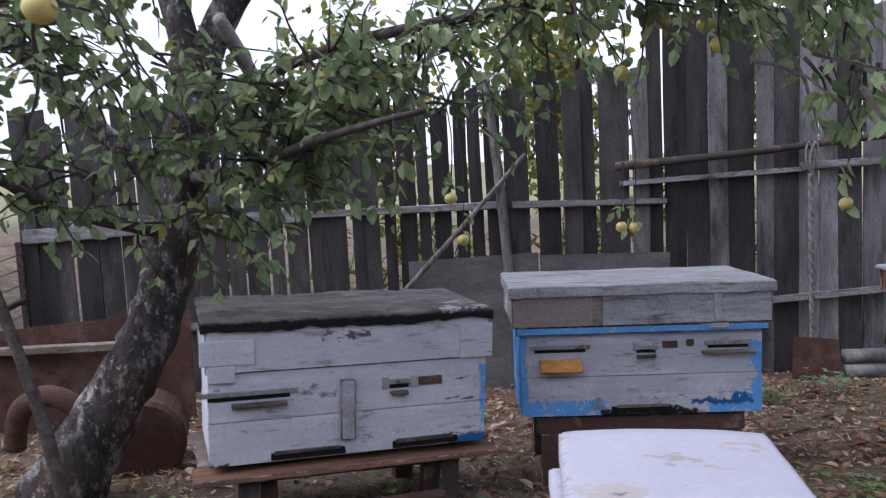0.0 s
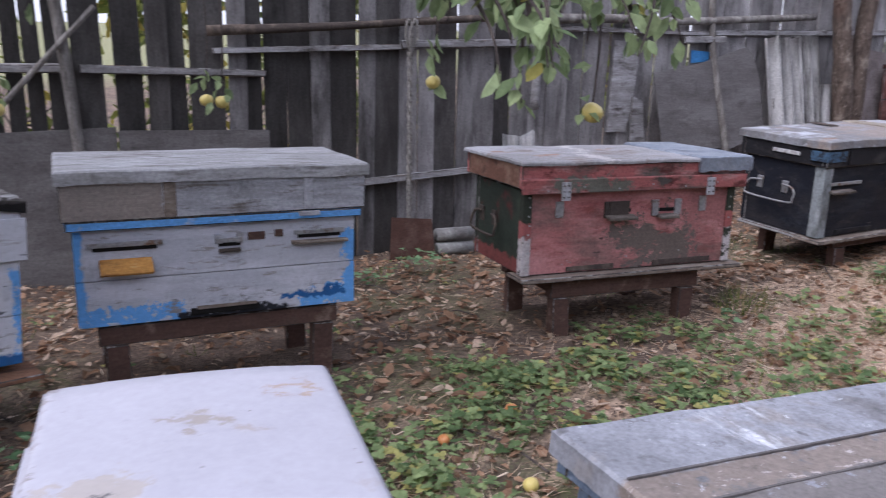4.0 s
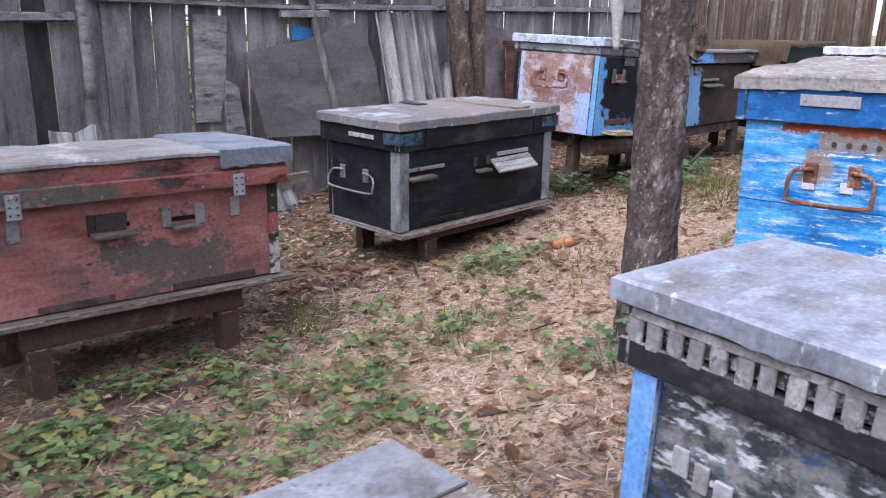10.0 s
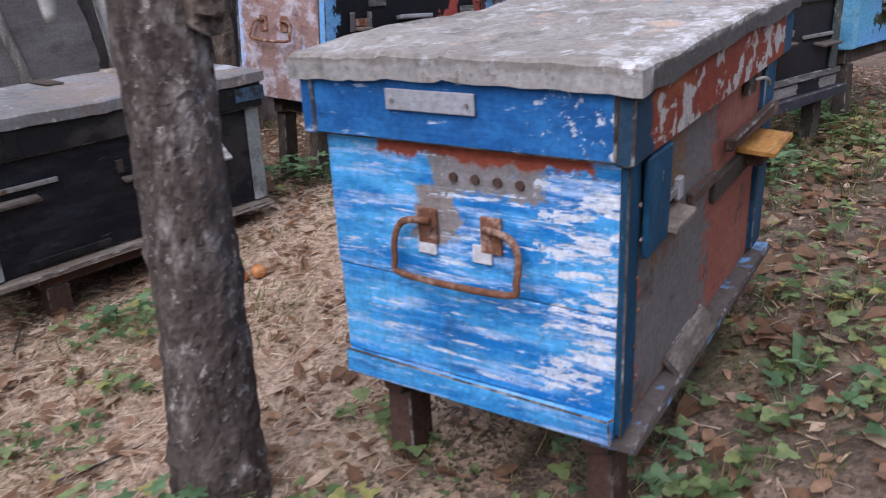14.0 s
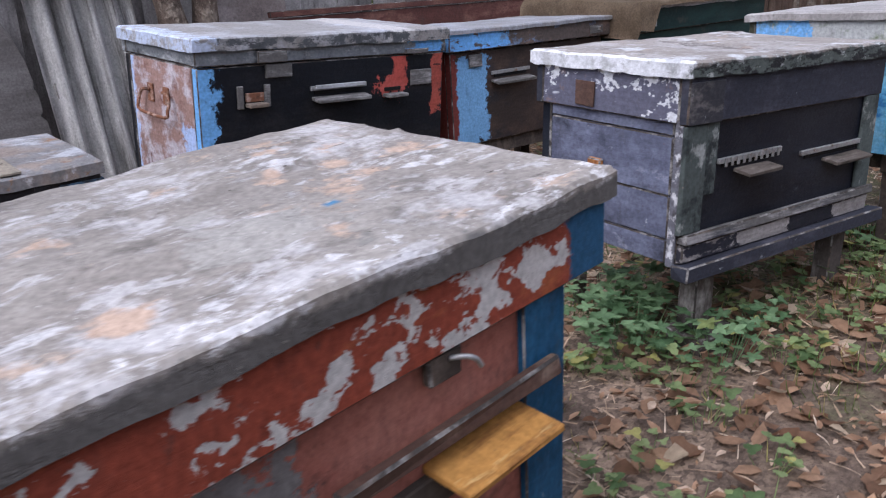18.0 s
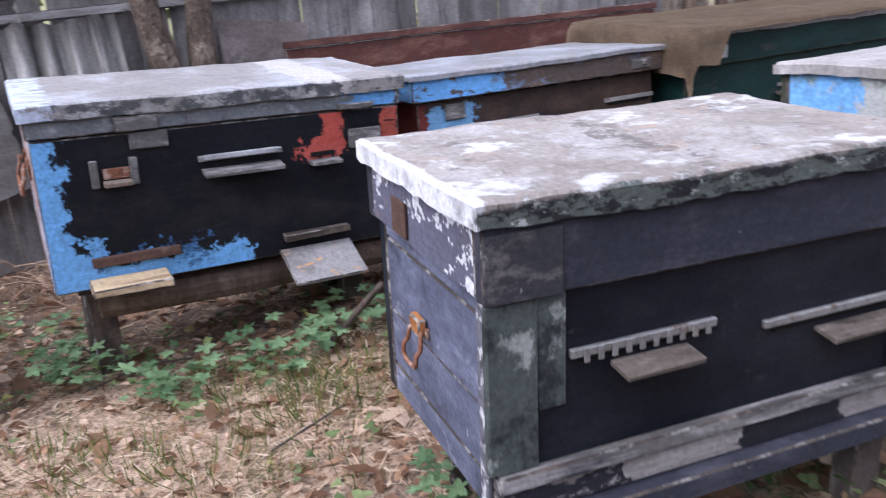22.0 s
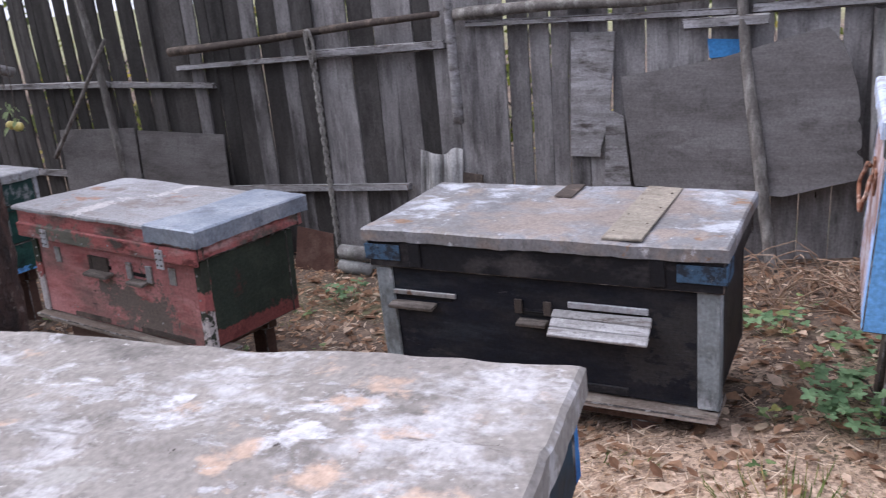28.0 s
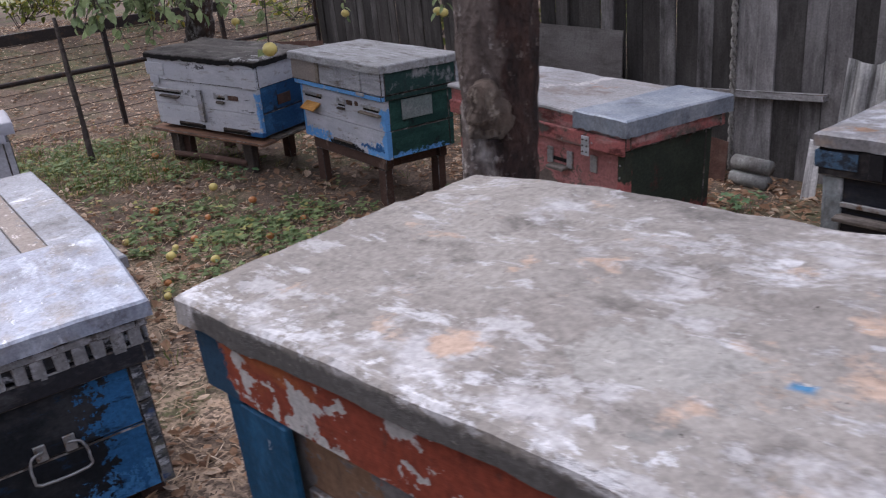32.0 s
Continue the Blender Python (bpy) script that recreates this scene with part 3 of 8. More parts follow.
    for a, b in ((-0.27, -0.03), (0.13, 0.36)):
        one_box("flight_slot", (a, b, yf - 0.004, yf + 0.01, 0.240, 0.264), m_black, h, bev=0.002, jit=0.002)
        one_box("slot_strip", (a + 0.01, b - 0.02, yf - 0.010, yf - 0.0045, 0.258, 0.270), m_post, h, bev=0.002, jit=0.002)
    entr = one_box("metal_plate", (L / 2 + 0.0005, L / 2 + 0.006, -0.08, 0.05, 0.40, 0.46), m_stand, h)
    s = stand("hive_stand", at(-0.475, 3.685, 0, 19.6, 0.5, 3.5), 0.74, 0.42, 0.154, "brown plank trestle under the grey-white hive", rail=0.05)
    bm = bmesh.new()
    box(bm, -0.56, 0.55, -0.30, -0.16, 0.144, 0.162, 0.003, 0.002)
    part("base_plank", bm, paint("orange_brown_plank", (0.20, 0.105, 0.065), (P((0.10, 0.06, 0.045), 0.4, (3, 20, 20), 0.08),), 0.85), s, "orange-brown plank edge")
    one_box("base_plank", (-0.54, 0.53, -0.15, 0.26, 0.144, 0.162), m_raw, s)
    bm = bmesh.new()
    tube(bm, [(-0.38, -0.27, -0.02), (-0.05, -0.275, -0.005), (0.34, -0.26, 0.0)], 0.022, 8, 0.2)
    part("lower_pole", bm, m_stand, s)
    for x in (-0.37, 0.36):
        one_box("front_post", (x - 0.035, x + 0.035, -0.265, -0.215, -0.14, 0.142), m_post, s, jit=0.006)


def hive_blue_white():
    h = thing("beehive", sized(0.748, 4.092, -0.5, -1.8, 1, 1.020, 0.970, 1.003, -0.040), "grey-white and blue beehive with plank lid and green end", "beehive", HG)
    L, W, z0, z1 = 0.96, 0.50, 0.178, 0.525
    wf = paint("grey_and_blue_paint", (0.40, 0.405, 0.45), (P((0.50, 0.50, 0.55), 0.4, (3, 3, 14), 0.08), P(GREYW, 0.2, (8, 20, 36), 0.04, 2),
        B(SKYB, -0.6, -0.12, -0.5, 0, 0.17, 0.235, 0.10), B(SKYB, 0.28, 0.6, -0.5, 0, 0.17, 0.245, 0.10), B(DEEPB, 0.20, 0.6, -0.5, 0, 0.215, 0.245, 0.04), B(SKYB, 0.435, 0.6, -0.5, 0, 0.2, 0.46, 0.06, 0.9), B(SKYB, -0.6, -0.455, -0.5, 0, 0.2, 0.52, 0.02),
        B(BLACK, -0.16, 0.22, -0.5, 0, 0.17, 0.20, 0.03), B((0.22, 0.215, 0.22), -0.2, 0.25, -0.5, 0, 0.19, 0.26, 0.06, 0.4)), 0.8, 0.10, speck=0.07, grime=0.28)
    wg = paint("dark_green_paint", (0.018, 0.05, 0.045), (P((0.03, 0.085, 0.07), 0.4, (5, 5, 10), 0.08), B(SKYB, 0.3, 0.6, -0.4, 0.4, 0.1, 0.205, 0.03, 0.6), P((0.012, 0.014, 0.014), 0.2, (9, 9, 9), 0.05, 3)), 0.6, 0.2, stretch=(30, 6, 60))
    hive_body(h, L, W, z0, z1, (wf, wg, paint("blue_end_paint", SKYB, (P(DEEPB, 0.3, (5, 5, 14), 0.06), P(GREYW, 0.2, (9, 9, 9), 0.05, 2))), wg), (0.341,), bev=0.002)
    one_box("grey_plate", (L / 2 + 0.0005, L / 2 + 0.006, -0.13, 0.09, 0.395, 0.51), paint("grey_plate_paint", (0.17, 0.20, 0.20), (P((0.27, 0.28, 0.28), 0.4, (8, 8, 8), 0.08),)), h, "grey metal plate", bev=0.002)
    grey = paint("grey_lid_paint", (0.31, 0.31, 0.335), (P((0.42, 0.42, 0.46), 0.4, (4, 10, 20), 0.08), P((0.17, 0.15, 0.14), 0.25, (7, 16, 30), 0.06, 3), B((0.25, 0.215, 0.195), -0.6, -0.20, -0.5, 0, 0.54, 0.70, 0.02)), 0.85, 0.18)
    gl = paint("green_lid_paint", (0.02, 0.045, 0.042), (P((0.2, 0.2, 0.21), 0.3, (8, 8, 8), 0.05),), 0.7)
    blue = paint("blue_strip_paint", SKYB, (P((0.42, 0.43, 0.48), 0.25, (9, 14, 14), 0.05), P(DEEPB, 0.2, (6, 12, 12), 0.06, 2)))
    hive_lid(h, L, W, 0.552, 0.722, (grey, grey, grey, gl), paint("grey_roof_boards", (0.27, 0.265, 0.27), (P((0.36, 0.36, 0.38), 0.4, (3, 14, 14), 0.08), P((0.16, 0.15, 0.145), 0.3, (4, 20, 20), 0.06, 3)), 0.9, 0.2), 0.032, 0.045, 0.003, 4.0, 0.25)
    one_box("lid_strip", (-L / 2 - 0.02, L / 2 + 0.02, -W / 2 - 0.030, -W / 2 - 0.0005, 0.520, 0.5515), blue, h, "blue strip under the lid", jit=0.001)
    one_box("lid_strip", (L / 2 + 0.0005, L / 2 + 0.020, -W / 2, W / 2, 0.520, 0.5515), gl, h)
    y = -W / 2 - 0.032
    one_box("lid_joint", (-0.195, -0.155, y - 0.008, y - 0.0005, 0.556, 0.676), m_raw, h, jit=0.001)
    one_box("lid_latch", (0.283, 0.316, y - 0.010, y - 0.0005, 0.562, 0.675), grey, h, jit=0.002)
    one_box("lid_latch", (0.262, 0.338, y - 0.012, y - 0.0005, 0.535, 0.553), grey, h)
    yf = -W / 2
    entrance(h, -0.322, yf, 0.446, 0.24, 0.075, 0.165, mat=m_ochre, tilt=32, drop=0.03)
    entrance(h, 0.02, yf, 0.436, 0.09, 0.02, 0.075, mat=m_post)
    entrance(h, 0.345, yf, 0.448, 0.19, 0.03, 0.21, mat=m_raw)
    for a in (-0.03, 0.045):
        one_box("metal_clip", (a, a + 0.025, yf - 0.008, yf - 0.0005, 0.445, 0.480), m_zinc, h, bev=0.002)
    one_box("slot_slide", (0.085, 0.145, yf - 0.007, yf - 0.0005, 0.452, 0.480), m_stand, h, bev=0.002)
    one_box("metal_clip", (0.18, 0.21, yf - 0.008, yf - 0.0005, 0.458, 0.484), m_stand, h, bev=0.002)
    one_box("flight_slot", (-0.12, 0.12, yf - 0.004, yf + 0.01, 0.190, 0.215), m_black, h, bev=0.002, jit=0.002)
    one_box("slot_strip", (-0.10, 0.11, yf - 0.011, yf - 0.0045, 0.212, 0.224), m_raw, h, bev=0.002, jit=0.002)
    stand("hive_stand", at(0.748, 4.092, 0, -0.5, -1.8, 1), 0.86, 0.44, 0.133, "brown wooden trestle under the blue-white hive")


def hive_red():
    h = thing("beehive", sized(2.527, 4.025, -4, -1.9, 0.9, 1.014, 1.000, 1.090, -0.078), "faded red beehive with dark green ends and folded tin lid", "beehive", HG)
    L, W, z0, z1 = 1.06, 0.50, 0.205, 0.545
    rf = paint("faded_red_paint", (0.37, 0.140, 0.135), (P((0.44, 0.21, 0.205), 0.45, (2.5, 2.5, 5), 0.12), P((0.23, 0.075, 0.07), 0.35, (4, 9, 16), 0.08, 2), P((0.14, 0.105, 0.092), 0.28, (2.2, 6, 6), 0.12, 4), B((0.13, 0.105, 0.092), -0.12, 0.36, -0.5, 0, 0.22, 0.42, 0.16, 0.62, 9), B((0.30, 0.13, 0.125), 0.30, 0.55, -0.5, 0, 0.36, 0.56, 0.14, 0.6, 9), P((0.045, 0.03, 0.03), 0.10, (9, 9, 40), 0.03, 9), P((0.42, 0.38, 0.38), 0.05, (10, 10, 20), 0.03, 6)), 0.75, 0.16)
    ge = paint("dark_green_and_red_end", (0.028, 0.036, 0.028), (P((0.05, 0.06, 0.045), 0.35, (4, 4, 4), 0.1), B((0.17, 0.055, 0.05), -0.6, 0.6, -0.3, 0.3, 0.1, 0.265, 0.03), B((0.17, 0.055, 0.05), -0.6, 0.6, -0.6, -0.215, 0.1, 0.6, 0.03), P((0.10, 0.03, 0.028), 0.2, (5, 5, 5), 0.05, 5)), 0.7, 0.2, stretch=(30, 6, 60))
    hive_body(h, L, W, z0, z1, (rf, ge, ge, ge), (), paint("dark_corner_strip", (0.035, 0.04, 0.03), (B((0.44, 0.40, 0.40), -0.6, 0.6, -0.5, 0, 0.10, 0.36, 0.02, 0.62), B((0.30, 0.10, 0.095), -0.6, 0.6, -0.5, 0, 0.36, 0.42, 0.03)), 0.8), 0.03)
    lf = paint("faded_red_lid", (0.31, 0.105, 0.10), (P((0.40, 0.24, 0.235), 0.28, (3, 3, 12), 0.06), P((0.10, 0.09, 0.078), 0.36, (3, 8, 10), 0.08, 4), P((0.09, 0.028, 0.026), 0.3, (7, 9, 20), 0.05, 2), B((0.13, 0.125, 0.105), -0.42, -0.05, -0.5, 0, 0.53, 0.59, 0.08, 0.8, 12), B((0.07, 0.06, 0.055), 0.05, 0.35, -0.5, 0, 0.55, 0.66, 0.08, 0.4, 12)), 0.75, 0.18)
    brn = paint("brown_worn_lid", (0.14, 0.07, 0.05), (P((0.22, 0.14, 0.10), 0.4, (5, 5, 9), 0.08), P((0.06, 0.03, 0.025), 0.2, (8, 8, 8), 0.06, 3)), 0.8)
    top = paint("grey_lid_sheet", (0.25, 0.24, 0.245), (P((0.33, 0.325, 0.34), 0.4, (3, 4, 4), 0.1), P((0.17, 0.13, 0.11), 0.25, (3, 5, 5), 0.08, 2), B((0.42, 0.39, 0.385), -0.20, -0.12, -0.3, 0.0, rag=0.08, cover=0.6), B((0.42, 0.40, 0.395), -0.10, -0.04, 0.05, 0.3, rag=0.06, cover=0.6), S((0.27, 0.17, 0.13), ((-0.36, -0.1, None, 0.14), (-0.5, 0.1, None, 0.10), (0.05, 0.1, None, 0.10)), 9.0, 0.8, 0.2, 2)), 0.7, 0.15, 0.1, 0.25, (10, 10, 10))
    hive_lid(h, L, W, 0.552, 0.660, (lf, lf, brn, lf), top, 0.035, 0.016, 0.004, 7.0, 0.35)
    tin = paint("blue_grey_tin", (0.21, 0.235, 0.28), (P((0.31, 0.33, 0.37), 0.4, (5, 5, 5), 0.1), P((0.14, 0.15, 0.18), 0.2, (8, 8, 8), 0.08, 2)), 0.5, 0.12, 0.4, 0.2, (10, 10, 10))
    bm = bmesh.new()
    roof(bm, 0.30, L / 2 + 0.055, -W / 2 - 0.054, W / 2 + 0.054, 0.668, 0.062, 0.003, 0.25, 3.0)
    part("tin_cover", bm, tin, h, "folded tin sheet over one end of the lid")
    yl = -W / 2 - 0.035
    one_box("lid_board", (-L / 2 - 0.036, L / 2 + 0.036, yl - 0.012, yl - 0.0005, 0.535, 0.592), lf, h, "faded red lid board", jit=0.002)
    yf = -W / 2
    for a in (-0.368, 0.366):
        one_box("hasp", (a - 0.021, a + 0.021, yl - 0.018, yl - 0.0125, 0.508, 0.580), m_zinc, h, "galvanised hasp", bev=0.002)
        one_box("hasp", (a - 0.019, a + 0.019, yf - 0.006, yf - 0.0005, 0.434, 0.498), m_steel, h, bev=0.002)
        nails(h, [(a + 0.011 * u, yl - 0.018, 0.522 + 0.022 * v) for u in (-1, 1) for v in (0, 1, 2)], m_post, 0.0035)
    entrance(h, -0.072, yf, 0.446, 0.14, 0.05, 0.145, mat=m_shelf, tilt=8, slide=False)
    entrance(h, 0.172, yf, 0.442, 0.12, 0.045, 0.10, mat=m_shelf, tilt=8, slide=False)
    for a, d in ((-0.150, 0.022), (-0.125, 0.10), (0.094, 0.034), (0.214, 0.034)):
        one_box("metal_clip", (a, a + d, yf - 0.010, yf - 0.0005, 0.424, 0.490), m_post if a < 0 else m_steel, h, bev=0.002)
    for a, b in ((-0.32, -0.08), (0.12, 0.44)):
        one_box("flight_slot", (a, b, yf - 0.004, yf + 0.01, 0.213, 0.235), m_post, h, bev=0.002, jit=0.002)
    nails(h, [(-L / 2 + 0.016 + 0.004 * (k % 2), yf - 0.010, 0.23 + 0.036 * k) for k in range(9)] + [(L / 2 - 0.014, yf - 0.010, 0.22 + 0.045 * k) for k in range(7)] + [(-0.45 + 0.17 * k, yl - 0.012, 0.548 + 0.012 * (k % 2)) for k in range(6)] + [(-0.30 + 0.28 * k, yf, 0.25 + 0.01 * k) for k in range(3)])
    handle(h, -L / 2, 0.10, 0.405, 0.25, 0.08, mat=m_post)
    one_box("base_board", (-L / 2 - 0.02, L / 2 + 0.06, -W / 2 - 0.05, -W / 2 + 0.10, 0.186, 0.203), m_raw, h, "weathered landing board", jit=0.002)
    stand("hive_stand", at(2.527, 4.025, 0, -4, -1.9, 0.9), 0.78, 0.50, 0.122, "dark brown trestle with thick legs under the red hive", rail=0.085, th=0.06)


def hive_black():
    h = thing("beehive", sized(4.346, 4.136, 0.9, 0.5, -0.7, 0.987, 0.990, 1.025, 0.010), "black painted beehive with grey corner strips and zinc lid", "beehive", HG)
    L, W, z0, z1 = 1.12, 0.53, 0.150, 0.520
    bf = paint("black_paint", (0.010, 0.011, 0.017), (P((0.11, 0.10, 0.095), 0.05, (6, 14, 40), 0.03, 11), P((0.026, 0.029, 0.036), 0.25, (3, 6, 12), 0.08, 14), P((0.028, 0.026, 0.028), 0.35, (3, 3, 8), 0.1), P((0.045, 0.04, 0.04), 0.12, (5, 9, 14), 0.05, 4), B((0.035, 0.033, 0.034), 0.30, 0.6, -0.5, 0, 0.22, 0.45, 0.06, 0.6)), 0.6, 0.25)
    hive_body(h, L, W, z0, z1, (bf, bf, bf, bf), (), paint("grey_white_corner", (0.22, 0.24, 0.25), (P((0.12, 0.125, 0.125), 0.4, (9, 9, 6), 0.06), P((0.40, 0.41, 0.43), 0.25, (9, 9, 5), 0.06, 3)), 0.85, stretch=(40, 40, 5)), 0.052)
    lf = paint("black_lid_paint", (0.014, 0.0135, 0.016), (P((0.05, 0.045, 0.045), 0.3, (5, 5, 9), 0.08),), 0.65)
    top = paint("stained_zinc_lid", (0.200, 0.195, 0.203), (P((0.31, 0.318, 0.35), 0.26, (3, 3, 3), 0.09), P((0.19, 0.17, 0.155), 0.3, (4, 4, 4), 0.08, 2), P((0.27, 0.225, 0.20), 0.24, (6, 6, 6), 0.05, 9), P((0.50, 0.50, 0.53), 0.12, (16, 16, 16), 0.04, 21), P((0.15, 0.145, 0.15), 0.16, (11, 5, 11), 0.05, 23), P((0.10, 0.08, 0.07), 0.05, (30, 60, 30), 0.02, 13), S((0.43, 0.44, 0.48), ((-0.46, -0.05, None, 0.22), (-0.25, 0.2, None, 0.16), (0.53, -0.12, None, 0.13), (0.47, 0.2, None, 0.10), (-0.5, 0.22, None, 0.12)), 9.0, 0.72, 0.3), S((0.245, 0.205, 0.185), ((0.1, 0.0, None, 0.25), (-0.05, -0.15, None, 0.2), (0.3, 0.1, None, 0.2)), 5.0, 0.3, 0.3, 7), S((0.24, 0.155, 0.11), ((0.5, -0.24, None, 0.12), (0.56, 0.16, None, 0.08), (-0.5, -0.2, None, 0.1), (0.3, -0.27, None, 0.08)), 12.0, 0.9, 0.1, 3)), 0.6, 0.12, 0.25, 0.25, (10, 10, 10))
    hive_lid(h, L, W, 0.520, 0.655, (lf, lf, lf, lf), top, 0.025, 0.042, 0.004, 11.0, 0.10)
    pz = one_box("lid_patch", (0.235, 0.355, -0.285, 0.285, 0.656, 0.662), paint("tan_patch_board", (0.245, 0.215, 0.178), (P((0.20, 0.17, 0.14), 0.4, (5, 5, 5), 0.08), P((0.42, 0.38, 0.32), 0.2, (12, 5, 9), 0.05, 3)), 0.85), h, "tan board patch nailed on the lid", bev=0.002, jit=0.003)
    for k in range(6):
        bm = bmesh.new()
        tube(bm, [(0.255 + 0.08 * (k % 2), -0.22 + 0.085 * k, 0.661), (0.255 + 0.08 * (k % 2), -0.22 + 0.085 * k, 0.664)], 0.004, 6)
        part("nail_head", bm, m_post, pz)
    one_box("hinge_plate", (-0.062, 0.006, 0.13, 0.285, 0.657, 0.664), m_post, h, bev=0.002, jit=0.004)
    bb = paint("blue_black_joint", (0.055, 0.10, 0.16), (P((0.025, 0.03, 0.04), 0.45, (16, 16, 20), 0.05), P((0.4, 0.42, 0.45), 0.2, (14, 14, 20), 0.04, 4)), 0.75)
    yl, xl = -W / 2 - 0.025, L / 2 + 0.025
    for s in (-1, 1):
        x = s * xl
        one_box("lid_corner_plate", (min(x - s * 0.13, x + s * 0.006), max(x - s * 0.13, x + s * 0.006), yl - 0.008, yl - 0.0005, 0.548, 0.600), bb, h, "blue-flecked corner plate", jit=0.001)
        one_box("lid_corner_plate", (min(x + s * 0.0005, x + s * 0.008), max(x + s * 0.0005, x + s * 0.008), yl - 0.008, yl + 0.10, 0.548, 0.600), bb, h, jit=0.001)
        one_box("lid_post", (s * 0.40 - 0.022, s * 0.40 + 0.022, yl - 0.007, yl - 0.0005, 0.53, 0.61), lf, h)
    yf = -W / 2
    sl = paint("grey_shelf_boards", (0.30, 0.29, 0.29), (P((0.42, 0.41, 0.42), 0.4, (4, 30, 30), 0.06), P((0.14, 0.12, 0.11), 0.25, (5, 40, 40), 0.05, 3)), 0.9)
    entrance(h, -0.392, yf, 0.410, 0.24, 0.045, 0.17, tilt=8, aside=-0.042)
    entrance(h, 0.0, yf, 0.392, 0.09, 0.04, 0.10, tilt=6, slide=False)
    for a in (-0.062, 0.036):
        one_box("metal_clip", (a, a + 0.026, yf - 0.010, yf - 0.0005, 0.396, 0.442), m_post, h, bev=0.002)
    one_box("slot_slide", (0.117, 0.367, yf - 0.010, yf - 0.0005, 0.430, 0.450), m_zinc, h, bev=0.002)
    one_box("flight_slot", (0.13, 0.35, yf - 0.004, yf + 0.01, 0.402, 0.430), m_black, h, bev=0.002)
    for k in range(3):
        m = Matrix.Translation((0.222, yf - 0.002, 0.424)) @ pose(0, 0, 0, 38, 0, 0)
        one_box("landing_shelf", (-0.155, 0.155, -0.032 * (k + 1) + 0.001, -0.032 * k - 0.001, -0.012, 0.0), sl, h, "grey sloping landing board", jit=0.0015, m=m)
    for a, b in ((-0.42, -0.13), (0.04, 0.30)):
        one_box("flight_slot", (a, b, yf - 0.005, yf + 0.01, 0.160, 0.185), lf, h, bev=0.002, jit=0.002)
    handle(h, -L / 2, 0.058, 0.392, 0.33, 0.085, mat=m_steel, r=0.005)
    one_box("lid_strip", (-xl - 0.008, -xl - 0.0005, -0.12, 0.06, 0.56, 0.58), sl, h)
    one_box("base_board", (-L / 2 - 0.03, L / 2 + 0.01, -W / 2 - 0.05, -W / 2 + 0.12, 0.128, 0.148), m_raw, h, "raw plank under the front", jit=0.003)
    one_box("base_board", (-L / 2 - 0.012, -L / 2 + 0.07, -W / 2 + 0.125, W / 2, 0.128, 0.148), sl, h, jit=0.002)
    stand("hive_stand", at(4.346, 4.136, 0, 0.9, 0.5, -0.7), 0.80, 0.52, 0.139, "brown wooden trestle under the black hive", rail=0.045)


